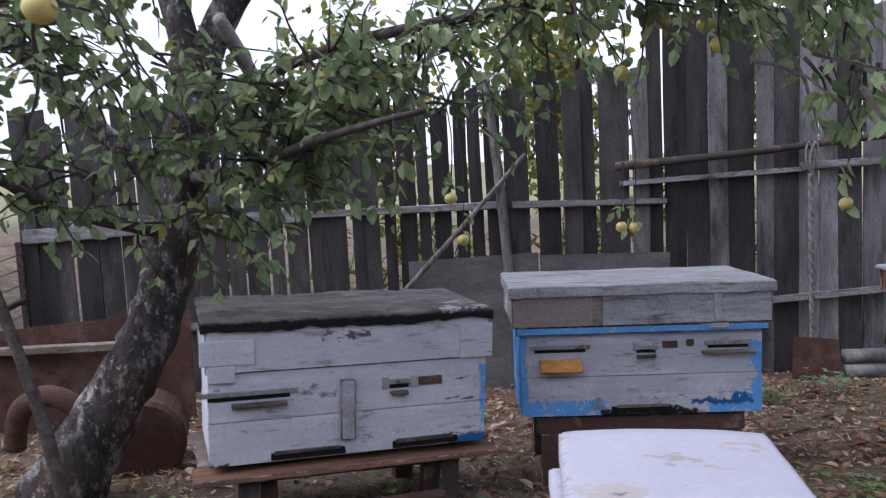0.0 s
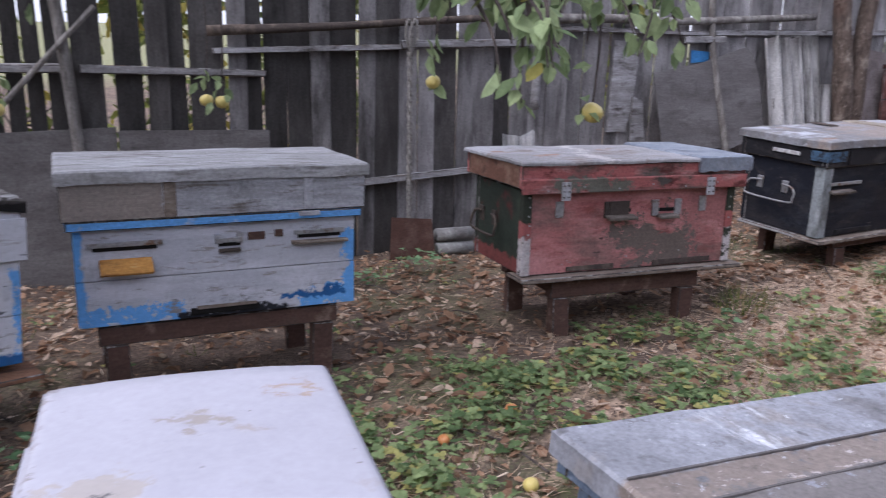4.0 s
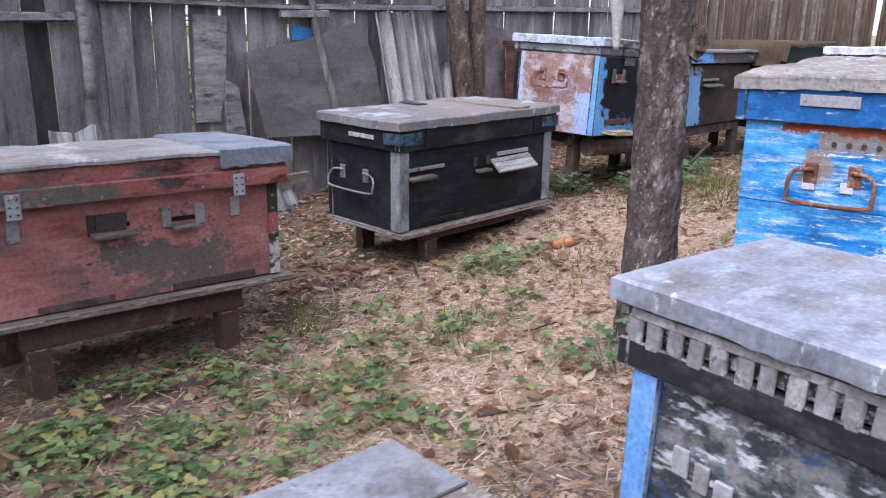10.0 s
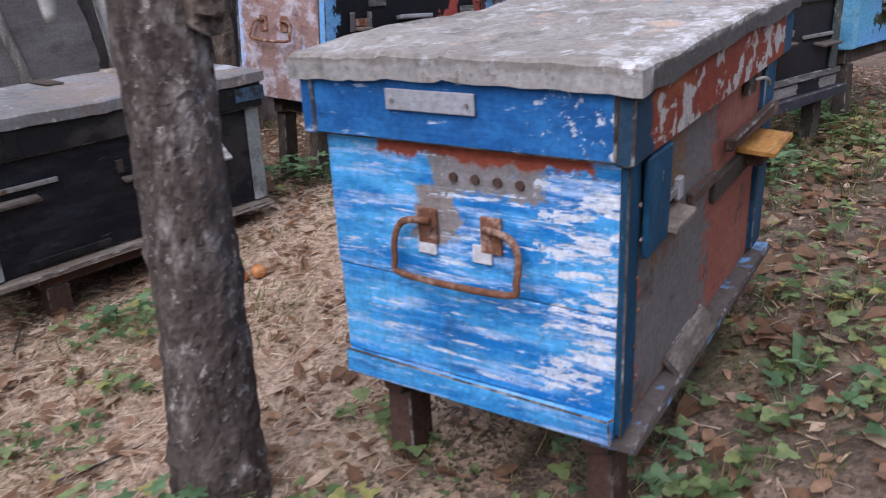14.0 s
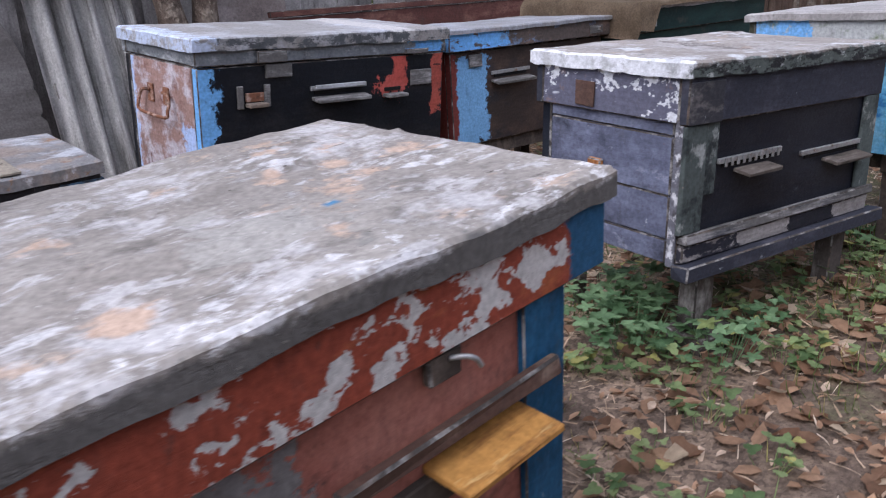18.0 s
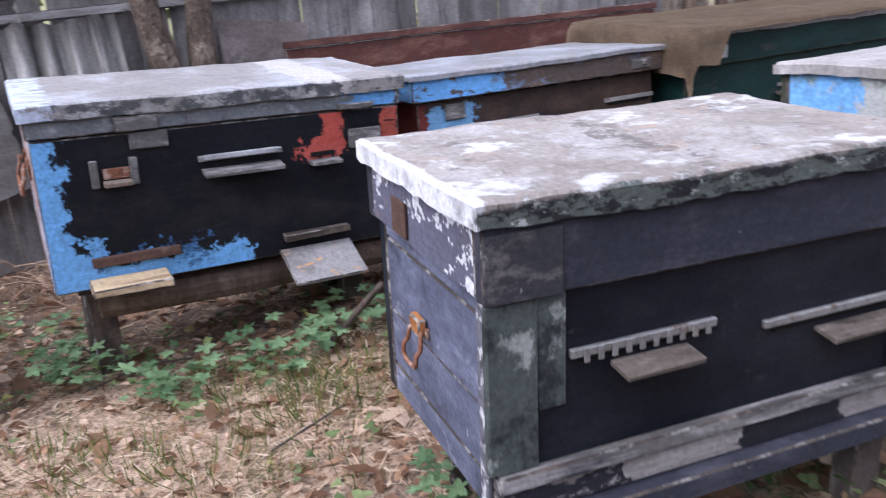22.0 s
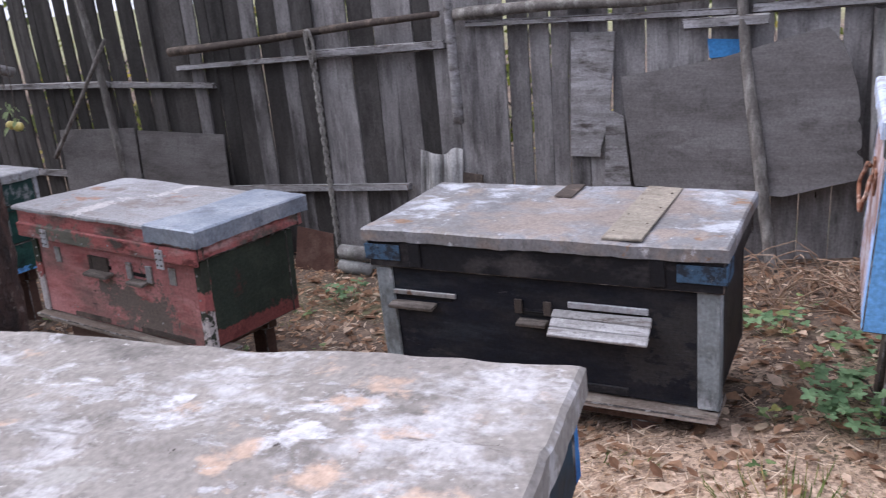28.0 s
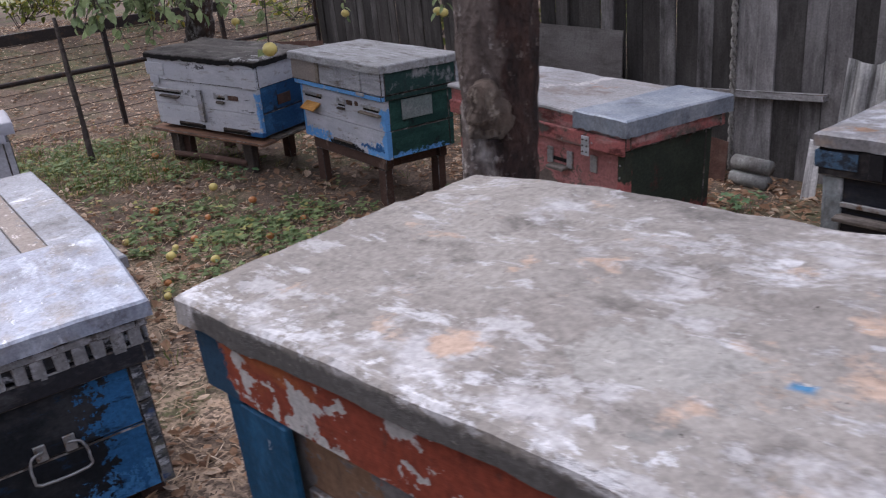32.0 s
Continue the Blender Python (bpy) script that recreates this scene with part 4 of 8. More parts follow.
def hive_black_blue():
    h = thing("beehive", sized(5.775, 4.184, 2.9, 1.3, 2.8, 0.978, 1.150, 1.048, 0.018), "black beehive with light blue corner and red patch", "beehive", HG)
    L, W, z0, z1 = 1.14, 0.52, 0.425, 0.860
    FB = (0.15, 0.36, 0.68)
    bf = paint("black_and_blue_front", (0.009, 0.010, 0.014), (P((0.022, 0.021, 0.024), 0.3, (4, 4, 8), 0.1), B(FB, -0.6, -0.500, -0.5, 0, 0.4, 0.862, 0.06), B(FB, -0.6, 0.03, -0.5, 0, 0.4, 0.495, 0.06, 0.93), B(FB, -0.6, -0.42, -0.5, 0, 0.4, 0.56, 0.10), B((0.05, 0.12, 0.26), -0.45, -0.1, -0.5, 0, 0.46, 0.535, 0.1, 0.4),
        B((0.40, 0.085, 0.07), 0.21, 0.37, -0.5, 0, 0.715, 0.785, 0.07), B((0.38, 0.075, 0.06), 0.30, 0.37, -0.5, 0, 0.74, 0.87, 0.05, 0.85), B((0.35, 0.08, 0.06), 0.506, 0.565, -0.5, 0, 0.62, 0.87, 0.04, 0.7)), 0.5, 0.25)
    pe = paint("pinkish_end_paint", (0.27, 0.17, 0.15), (P((0.44, 0.40, 0.44), 0.42, (7, 7, 9), 0.05), P((0.14, 0.07, 0.06), 0.2, (9, 9, 9), 0.05, 3), B((0.34, 0.43, 0.66), -0.7, 0, -0.6, -0.14, 0.2, 0.66, 0.06, 0.75), B((0.36, 0.45, 0.68), -0.7, 0, 0.20, 0.6, 0.2, 0.9, 0.04)), 0.8, 0.2, stretch=(30, 6, 60))
    hive_body(h, L, W, z0, z1, (bf, bf, pe, bf), ())
    lb = paint("grey_blue_lid_edge", (0.14, 0.15, 0.165), (P((0.3, 0.31, 0.33), 0.35, (7, 7, 14), 0.05), P(BLACK, 0.25, (7, 7, 9), 0.05, 3), B(SKYB, 0.36, 0.55, -0.5, 0, rag=0.05, cover=0.6)), 0.7)
    top = paint("pale_zinc_lid", (0.26, 0.25, 0.25), (P((0.42, 0.43, 0.475), 0.38, (2.5, 2.5, 2.5), 0.08), P((0.23, 0.21, 0.20), 0.25, (4, 4, 4), 0.08, 2), B((0.46, 0.52, 0.66), -0.7, -0.50, rag=0.05, cover=0.55), B((0.43, 0.415, 0.415), 0.25, 0.39, rag=0.03, cover=0.8, grain=30), B((0.085, 0.09, 0.098), -0.5, 0.7, -0.6, -0.272, 0.8, 0.948, 0.02, 0.5, 22)), 0.6, 0.12, 0.25, 0.3, (10, 10, 10))
    hive_lid(h, L, W, 0.862, 0.955, (lb, lb, lb, lb), top, 0.006, 0.045, 0.004, 17.0, 0.16)
    yf = -W / 2
    gb = paint("grey_slot_wood", (0.11, 0.105, 0.105), (P((0.25, 0.24, 0.245), 0.35, (6, 30, 30), 0.06),), 0.85)
    one_box("lid_hasp", (-0.306, -0.196, yf - 0.012, yf - 0.0005, 0.812, 0.859), gb, h)
    one_box("lid_hasp", (-0.341, -0.219, yf - 0.020, yf - 0.0065, 0.864, 0.905), gb, h)
    for a in (-0.424, -0.314):
        one_box("metal_clip", (a, a + 0.022, yf - 0.012, yf - 0.0005, 0.716, 0.792), gb, h, bev=0.002)
    one_box("flight_slot", (-0.390, -0.315, yf - 0.006, yf + 0.01, 0.736, 0.766), m_rust, h, bev=0.002)
    one_box("landing_shelf", (-0.392, -0.314, yf - 0.035, yf - 0.0005, 0.720, 0.733), m_raw, h, bev=0.002)
    entrance(h, 0.018, yf, 0.742, 0.265, 0.05, 0.25, mat=gb, tilt=8)
    one_box("slot_slide", (-0.10, 0.135, yf - 0.020, yf - 0.0105, 0.760, 0.774), m_zinc, h, bev=0.0015, jit=0.001)
    entrance(h, 0.290, yf, 0.728, 0.10, 0.04, 0.105, mat=gb, slide=False)
    one_box("slot_slide", (0.383, 0.498, yf - 0.010, yf - 0.0005, 0.738, 0.798), gb, h, jit=0.002)
    one_box("lid_hasp", (0.345, 0.469, yf - 0.020, yf - 0.0065, 0.862, 0.880), gb, h)
    one_box("flight_slot", (-0.457, -0.200, yf - 0.012, yf + 0.01, 0.494, 0.518), m_stand, h, bev=0.002, jit=0.003)
    one_box("flight_slot", (0.13, 0.36, yf - 0.030, yf + 0.01, 0.478, 0.498), m_post, h, bev=0.003, jit=0.003)
    one_box("landing_board", (-0.476, -0.248, yf - 0.10, yf - 0.0005, 0.436, 0.460), m_fresh, h, "pale ribbed landing board", m=None, jit=0.002)
    m = Matrix.Translation((0.243, yf - 0.002, 0.448)) @ pose(0, 0, 0, 26, 0, 0)
    one_box("landing_board", (-0.125, 0.125, -0.15, 0.0, -0.014, 0.0), paint("grey_landing_board", (0.27, 0.26, 0.265), (P((0.15, 0.14, 0.14), 0.3, (5, 5, 5), 0.08), B((0.55, 0.30, 0.13), -0.3, 0.5, -0.4, -0.03, 0.3, 0.6, 0.06, 0.25))), h, "grey sloping landing board", m=m)
    handle(h, -L / 2, 0.016, 0.752, 0.22, 0.078)
    s = stand("hive_stand", at(5.775, 4.184, 0, 2.9, 1.3, 2.8), 0.98, 0.26, 0.462, "dark wooden trestle under the black and blue hive", mat=m_post, rail=0.07)
    bm = bmesh.new()
    tube(bm, [(-0.44, -0.205, 0.392), (0, -0.21, 0.385), (0.62, -0.205, 0.395)], 0.058, 12, 0.12)
    part("support_log", bm, m_log, s, "grey-brown log under the hive")


def hive_brown_blue():
    h = thing("beehive", sized(7.013, 4.224, 2.9, -2.6, 0.7, 0.997, 1.040, 0.996, 0.001), "dark brown beehive with light blue corner beside the black one", "beehive", HG)
    L, W, z0, z1 = 1.08, 0.50, 0.42, 0.845
    bf = paint("brown_and_blue_front", (0.035, 0.025, 0.022), (P((0.075, 0.048, 0.038), 0.45, (3, 3, 6), 0.1), P(BLACK, 0.25, (4, 4, 6), 0.08, 3), B((0.16, 0.33, 0.56), -0.52, -0.312, -0.5, 0, 0.42, 0.815, 0.05), B((0.15, 0.035, 0.03), -0.6, -0.505, -0.5, 0.5, rag=0.03)), 0.65, 0.2)
    hive_body(h, L, W, z0, z1, (bf, bf, bf, bf), ())
    lb = paint("blue_brown_lid_edge", (0.075, 0.06, 0.055), (P((0.15, 0.10, 0.08), 0.3, (5, 5, 9), 0.07), B(SKYB, -0.7, -0.2, -0.5, 0, rag=0.05, cover=0.65), P((0.12, 0.17, 0.26), 0.2, (8, 8, 12), 0.04, 4)), 0.7)
    top = paint("grey_blue_zinc_lid", (0.225, 0.225, 0.238), (P((0.32, 0.33, 0.37), 0.4, (3, 3, 3), 0.1), P((0.24, 0.22, 0.21), 0.25, (4, 4, 4), 0.08, 2)), 0.6, 0.12, 0.25, 0.25, (10, 10, 10))
    hive_lid(h, L, W, 0.848, 0.945, (lb, lb, lb, lb), top, 0.03, 0.022, 0.004, 23.0, 0.2)
    yf = -W / 2
    gb = paint("grey_slot_boards", (0.10, 0.095, 0.092), (P((0.24, 0.23, 0.235), 0.35, (6, 30, 30), 0.06),), 0.85)
    entrance(h, -0.16, yf, 0.715, 0.26, 0.055, 0.26, mat=gb, tilt=12)
    entrance(h, 0.413, yf, 0.730, 0.25, 0.03, None, mat=gb)
    one_box("lid_hasp", (-0.432, -0.352, yf - 0.012, yf - 0.0005, 0.772, 0.828), gb, h)
    one_box("lid_hasp", (0.40, 0.50, yf - 0.038, yf - 0.0305, 0.862, 0.90), gb, h)
    one_box("metal_bolt", (0.455, 0.475, yf - 0.046, yf - 0.0385, 0.875, 0.895), m_steel, h)
    stand("hive_stand", at(7.013, 4.224, 0, 2.9, -2.6, 0.7), 0.94, 0.46, 0.418, "dark wooden trestle under the brown hive", mat=m_post, rail=0.07)


def hive_green():
    h = thing("beehive", sized(8.270, 4.200, 1, 0, 0, 1.000, 1.040, 0.902, 0.075), "dark green beehive with brown cloth over its lid", "beehive", HG)
    L, W, z0, z1 = 1.21, 0.54, 0.36, 0.86
    gf = paint("bottle_green_paint", (0.007, 0.026, 0.026), (P((0.012, 0.042, 0.04), 0.4, (3, 3, 8), 0.1), P((0.05, 0.05, 0.045), 0.15, (6, 6, 9), 0.05, 3)), 0.55, 0.2)
    hive_body(h, L, W, z0, z1, (gf, gf, gf, gf), (0.55,))
    hive_lid(h, L, W, 0.862, 1.02, (gf, gf, gf, gf), m_zinc, 0.03, 0.03, 0.004, 29.0, 0.4)
    yf = -W / 2
    entrance(h, 0.0, yf, 0.70, 0.24, 0.05, 0.26, tilt=10)
    one_box("lid_hasp", (-0.50, -0.46, yf - 0.045, yf - 0.031, 0.89, 0.95), m_zinc, h)
    stand("hive_stand", at(8.27, 4.20, 0, 1), 1.0, 0.46, 0.398, "dark wooden trestle under the green hive", mat=m_post)
    cl = paint("brown_burlap", (0.145, 0.105, 0.072), (P((0.20, 0.15, 0.105), 0.4, (4, 4, 4), 0.12), P((0.11, 0.08, 0.055), 0.2, (7, 7, 7), 0.1, 2)), 0.98, 0.2, bumpy=0.6, stretch=(90, 90, 90))
    bm = bmesh.new()
    n1, n2 = 30, 26
    g = []
    for i in range(n1 + 1):
        row = []
        for j in range(n2 + 1):
            u, v = -0.86 + 1.58 * i / n1, -0.40 + 0.84 * j / n2
            x, y, z = u, v, 1.034
            ye = -0.345
            over = 0.0
            if u < -0.66:
                over = -0.66 - u
                x = -0.667 - 0.1 * over + 0.012 * math.sin(v * 23)
                z -= over
            if v < ye:
                d = ye - v
                y = ye - 0.004 - 0.1 * d
                z -= d * ((2.9 if u < -0.50 else 0.35) + 0.5 * noise.noise(Vector((u * 5, 0, 2))))
            z += 0.010 * noise.noise(Vector((u * 6, v * 6, 4.0)))
            row.append(bm.verts.new((x, y, z)))
        g.append(row)
    for i in range(n1):
        for j in range(n2):
            bm.faces.new([g[i][j], g[i + 1][j], g[i + 1][j + 1], g[i][j + 1]])
    bmesh.ops.solidify(bm, geom=bm.faces[:], thickness=0.006)
    c = part("burlap_cloth", bm, cl, smooth=True)
    c.matrix_world = sized(8.27, 4.20, 1, 0, 0, 1, 1.04, 0.902, 0.075)
    tagged(c, "coarse brown burlap cloth draped over the green hive", "cloth")


def hive_nucleus():
    h = thing("beehive", sized(0.333, 1.774, -6.0, 0, 1.4, 1.13, 1.02, 1, -0.014), "small hive with white painted rounded lid", "beehive", HG)
    L, W, z0, z1 = 0.285, 0.66, 0.30, 0.60
    wf = paint("white_box_paint", (0.44, 0.44, 0.49), (P((0.42, 0.40, 0.40), 0.15, (8, 8, 8), 0.06),), 0.6, 0.1)
    hive_body(h, L, W, z0, z1, (wf, wf, wf, wf), ())
    wt2 = paint("white_lid_paint", (0.335, 0.33, 0.372), (P((0.32, 0.315, 0.355), 0.4, (5, 5, 5), 0.12), P((0.30, 0.27, 0.26), 0.05, (9, 9, 9), 0.05, 3), B((0.27, 0.245, 0.235), -0.055, 0.0, 0.215, 0.235, rag=0.05, cover=0.8), B((0.26, 0.235, 0.22), -0.02, 0.025, 0.185, 0.215, rag=0.05), B((0.29, 0.265, 0.26), 0.035, 0.065, 0.165, 0.18, rag=0.04), B((0.31, 0.285, 0.275), -0.15, -0.06, 0.0, 0.09, rag=0.06), B((0.05, 0.05, 0.06), -0.103, -0.092, 0.048, 0.06, rag=0.03), B((0.05, 0.05, 0.06), -0.145, -0.138, 0.0, 0.012, rag=0.02),
        B((0.22, 0.20, 0.20), -0.1735, -0.162, rag=0.02, cover=0.4, grain=60), B((0.30, 0.24, 0.20), 0.10, 0.14, 0.25, 0.30, rag=0.06, cover=0.4), P((0.16, 0.14, 0.13), 0.02, (34, 34, 34), 0.02, 6)), 0.5, 0.06, 0, 0.12, (10, 10, 10), speck=0.04, grime=0.08)
    x, y = L / 2 + 0.03, W / 2 + 0.03
    bm = bmesh.new()
    roof(bm, -x, x, -y, y, 0.690, 0.06, 0.003, 0.1, 5.0)
    for v in bm.verts:  # a slight crown across the lid
        v.co.z += 0.010 * (1 - (v.co.x / x) ** 2)
    part("lid", bm, wt2, h, "white painted lid with brown stains", True)
    bm = bmesh.new()
    roof(bm, -x - 0.018, x + 0.018, -y - 0.018, y - 0.05, 0.640, 0.04, 0.002, 0.1, 6.0)
    part("lid_rim", bm, wt2, h, "", True)
    stand("hive_stand", at(0.333, 1.774, 0, -6.0), 0.34, 0.6, 0.271, "low wooden trestle under the small white hive")


def hive_grey():
    h = thing("beehive", sized(1.552, 1.835, 1.2, 0, 4.7, 1, 1, 1, -0.094), "low grey hive with stained zinc sheet lid", "beehive", HG)
    L, W, z0, z1 = 1.14, 0.42, 0.18, 0.47
    gf = paint("blue_grey_paint", (0.10, 0.13, 0.18), (P((0.25, 0.28, 0.33), 0.35, (6, 6, 12), 0.05), P(DIRT, 0.25, (5, 9, 12), 0.06, 3)), 0.8)
    hive_body(h, L, W, z0, z1, (gf, gf, gf, gf), (0.32,))
    top = paint("stained_zinc_sheet", (0.225, 0.228, 0.253), (S((0.155, 0.15, 0.158), ((0.367, 0.183, None, 0.055), (0.508, 0.123, None, 0.07), (0.272, 0.155, None, 0.05), (0.20, 0.188, None, 0.04), (0.426, 0.107, None, 0.035), (0.41, -0.11, None, 0.09), (0.12, 0.14, None, 0.12), (-0.08, 0.17, None, 0.10), (0.05, -0.14, None, 0.10)), 6.0, 0.28, 0.10, 5), P((0.31, 0.318, 0.355), 0.42, (3, 3, 3), 0.1), P((0.25, 0.235, 0.235), 0.24, (6, 6, 6), 0.06, 2), P((0.56, 0.57, 0.62), 0.1, (9, 3, 9), 0.05, 6), B((0.21, 0.175, 0.155), -0.7, 0.7, -0.025, 0.062, rag=0.02), B((0.46, 0.41, 0.40), -0.7, 0.7, -0.02, 0.045, rag=0.03, cover=0.3), B((0.17, 0.155, 0.15), -0.5, -0.1, -0.3, -0.02, rag=0.08, cover=0.75), P((0.15, 0.147, 0.158), 0.20, (11, 11, 11), 0.03, 12), P((0.52, 0.53, 0.57), 0.08, (26, 26, 26), 0.03, 15)), 0.55, 0.1, 0.3, 0.25, (10, 10, 10))
    hive_lid(h, L, W, 0.472, 0.55, (gf, gf, gf, gf), top, 0.03, 0.05, 0.005, 31.0, 0.3)
    for dy in (-0.026, 0.064):
        bm = bmesh.new()
        box(bm, -0.60, 0.60, dy - 0.0025, dy + 0.0025, 0.548, 0.5545, 0.001)
        part("sheet_seam", bm, m_ply, h)
    stand("hive_stand", at(1.552, 1.835, 0, 1.2, 0, 4.7), 1.0, 0.4, 0.084, "low wooden trestle under the grey hive")


def hive_vented():
    h = thing("beehive", sized(2.844, 1.624, -5.5, 1.3, 1.2, 1.03, 1, 1, -0.014), "peeling blue and white hive with slatted vent band and zinc lid", "beehive", HG)
    L, W, z0, z1 = 0.46, 0.53, 0.10, 0.49
    BL = (0.15, 0.33, 0.68)
    wf = paint("peeling_blue_white", (0.045, 0.05, 0.058), (P((0.20, 0.20, 0.21), 0.45, (5, 10, 16), 0.06), P((0.50, 0.51, 0.55), 0.36, (8, 9, 24), 0.035, 4), P((0.16, 0.155, 0.12), 0.2, (6, 8, 8), 0.07, 7), P((0.05, 0.09, 0.20), 0.18, (9, 9, 20), 0.05, 9)), 0.85, 0.2, stretch=(30, 6, 60))
    be = paint("black_and_deep_blue_end", (0.012, 0.014, 0.018), (P((0.035, 0.036, 0.04), 0.35, (5, 5, 9), 0.08), B((0.028, 0.115, 0.26), 0, 0.5, 0.12, 0.5, 0.1, 0.47, 0.12), P((0.012, 0.03, 0.06), 0.22, (9, 9, 26), 0.04, 5), B((0.06, 0.20, 0.42), 0, 0.5, 0.04, 0.5, 0.1, 0.19, 0.06, 0.5, 30)), 0.75, 0.2, stretch=(30, 6, 60))
    cs = paint("bright_blue_strip", BL, (P((0.30, 0.45, 0.75), 0.3, (20, 20, 9), 0.06), P((0.04, 0.06, 0.10), 0.16, (24, 24, 16), 0.03, 3)), 0.7, stretch=(40, 40, 6))
    hive_body(h, L, W, z0, z1, (wf, wf, wf, be), (0.36,), end_cuts=(0.30,))
    xw = -L / 2
    one_box("corner_strip", (xw - 0.014, xw + 0.0015, W / 2 - 0.055, W / 2 + 0.004, z0, 0.475), cs, h, "flaking blue corner strip", jit=0.002)
    one_box("corner_strip", (xw + 0.0025, xw + 0.04, W / 2 + 0.0005, W / 2 + 0.014, z0, 0.475), cs, h, jit=0.002)
    x, y = L / 2 + 0.02, W / 2 + 0.02
    dk = paint("black_band_paint", (0.022, 0.022, 0.027), (P((0.06, 0.06, 0.065), 0.3, (6, 6, 14), 0.06),), 0.6)
    vb = paint("flecked_vent_back", (0.05, 0.05, 0.055), (P((0.42, 0.42, 0.45), 0.4, (26, 26, 40), 0.04), P((0.16, 0.15, 0.12), 0.25, (14, 14, 14), 0.05, 4)), 0.9)
    gw = paint("grey_vent_wood", (0.21, 0.205, 0.21), (P((0.34, 0.335, 0.35), 0.4, (10, 20, 20), 0.06), P((0.10, 0.09, 0.085), 0.25, (12, 26, 26), 0.05, 3)), 0.9)
    for nm, zz0, zz1, mt, o in (("band_board", 0.480, 0.535, dk, 0.012), ("vent_back", 0.5355, 0.575, vb, -0.006), ("vent_rail", 0.5755, 0.600, gw, 0.014)):
        t = 0.024
        one_box(nm, (-x - o, x + o, -y - o, -y - o + t, zz0, zz1), mt, h, jit=0.001)
        one_box(nm, (-x - o, x + o, y + o - t, y + o, zz0, zz1), mt, h, jit=0.001)
        one_box(nm, (-x - o + 0.001, -x - o + t, -y - o + t, y + o - t, zz0, zz1), mt, h, jit=0.001)
        one_box(nm, (x + o - t, x + o - 0.001, -y - o + t, y + o - t, zz0, zz1), mt, h, jit=0.001)
    n = 9
    for k in range(n):
        u = -x + 0.02 + (2 * x - 0.04) * k / (n - 1)
        for yy, s in ((-y, -1), (y, 1)):
            one_box("vent_slat", (u - 0.013, u + 0.013, min(yy, yy + s * 0.012), max(yy, yy + s * 0.012), 0.532, 0.584), gw, h, jit=0.0015)
    n = 13
    for k in range(n):
        v = random.uniform(-0.004, 0.004) - y + 0.02 + (2 * y - 0.04) * k / (n - 1)
        for xx, s in ((-x, -1), (x, 1)):
            one_box("vent_slat", (min(xx, xx + s * 0.012), max(xx, xx + s * 0.012), v - 0.015, v + 0.015, 0.530 - 0.006 * (k % 2), 0.584), gw, h, jit=0.0015)
    top = paint("blue_grey_zinc_lid", (0.275, 0.29, 0.35), (S((0.235, 0.215, 0.21), ((0.21, 0.25, None, 0.05), (0.212, 0.14, None, 0.09), (0.11, 0.24, None, 0.05), (0.02, 0.27, None, 0.04), (-0.12, 0.04, None, 0.10), (0.05, -0.03, None, 0.10), (-0.2, 0.21, None, 0.06)), 11.0, 0.45, 0.3, 2), P((0.35, 0.375, 0.45), 0.45, (4, 4, 4), 0.1), P((0.23, 0.21, 0.20), 0.26, (4, 6, 6), 0.07, 2), P((0.20, 0.205, 0.24), 0.3, (6, 9, 9), 0.06, 19), P((0.46, 0.49, 0.57), 0.22, (5, 9, 9), 0.06, 25), P((0.30, 0.25, 0.22), 0.12, (9, 9, 9), 0.05, 22), P((0.60, 0.62, 0.68), 0.12, (20, 40, 20), 0.04, 6)), 0.5, 0.1, 0.35, 0.25, (10, 10, 10))
    bm = bmesh.new()
    roof(bm, -x - 0.03, x + 0.03, -y - 0.03, y + 0.03, 0.650, 0.045, 0.003, 0.15, 37.0)
    part("lid_cover", bm, top, h)
    handle(h, L / 2, 0.02, 0.335, 0.13, 0.075, out=1, r=0.004, mat=m_steel, plate=0.014)
    for k, (u, w) in enumerate(((0.15, 0.034), (0.105, 0.03), (0.06, 0.036))):
        one_box("latch_plate", (xw - 0.007, xw + 0.0015, u - w / 2, u + w / 2, 0.300 - 0.014 * k, 0.355 - 0.014 * k), m_zinc, h, "galvanised latch plate", bev=0.003)
    for u in (-0.12, 0.14):
        one_box("leg", (u - 0.035, u + 0.035, -0.24, -0.17, -0.14, z0 - 0.001), m_stand, h)
        one_box("leg", (u - 0.035, u + 0.035, 0.17, 0.24, -0.14, z0 - 0.001), m_stand, h)


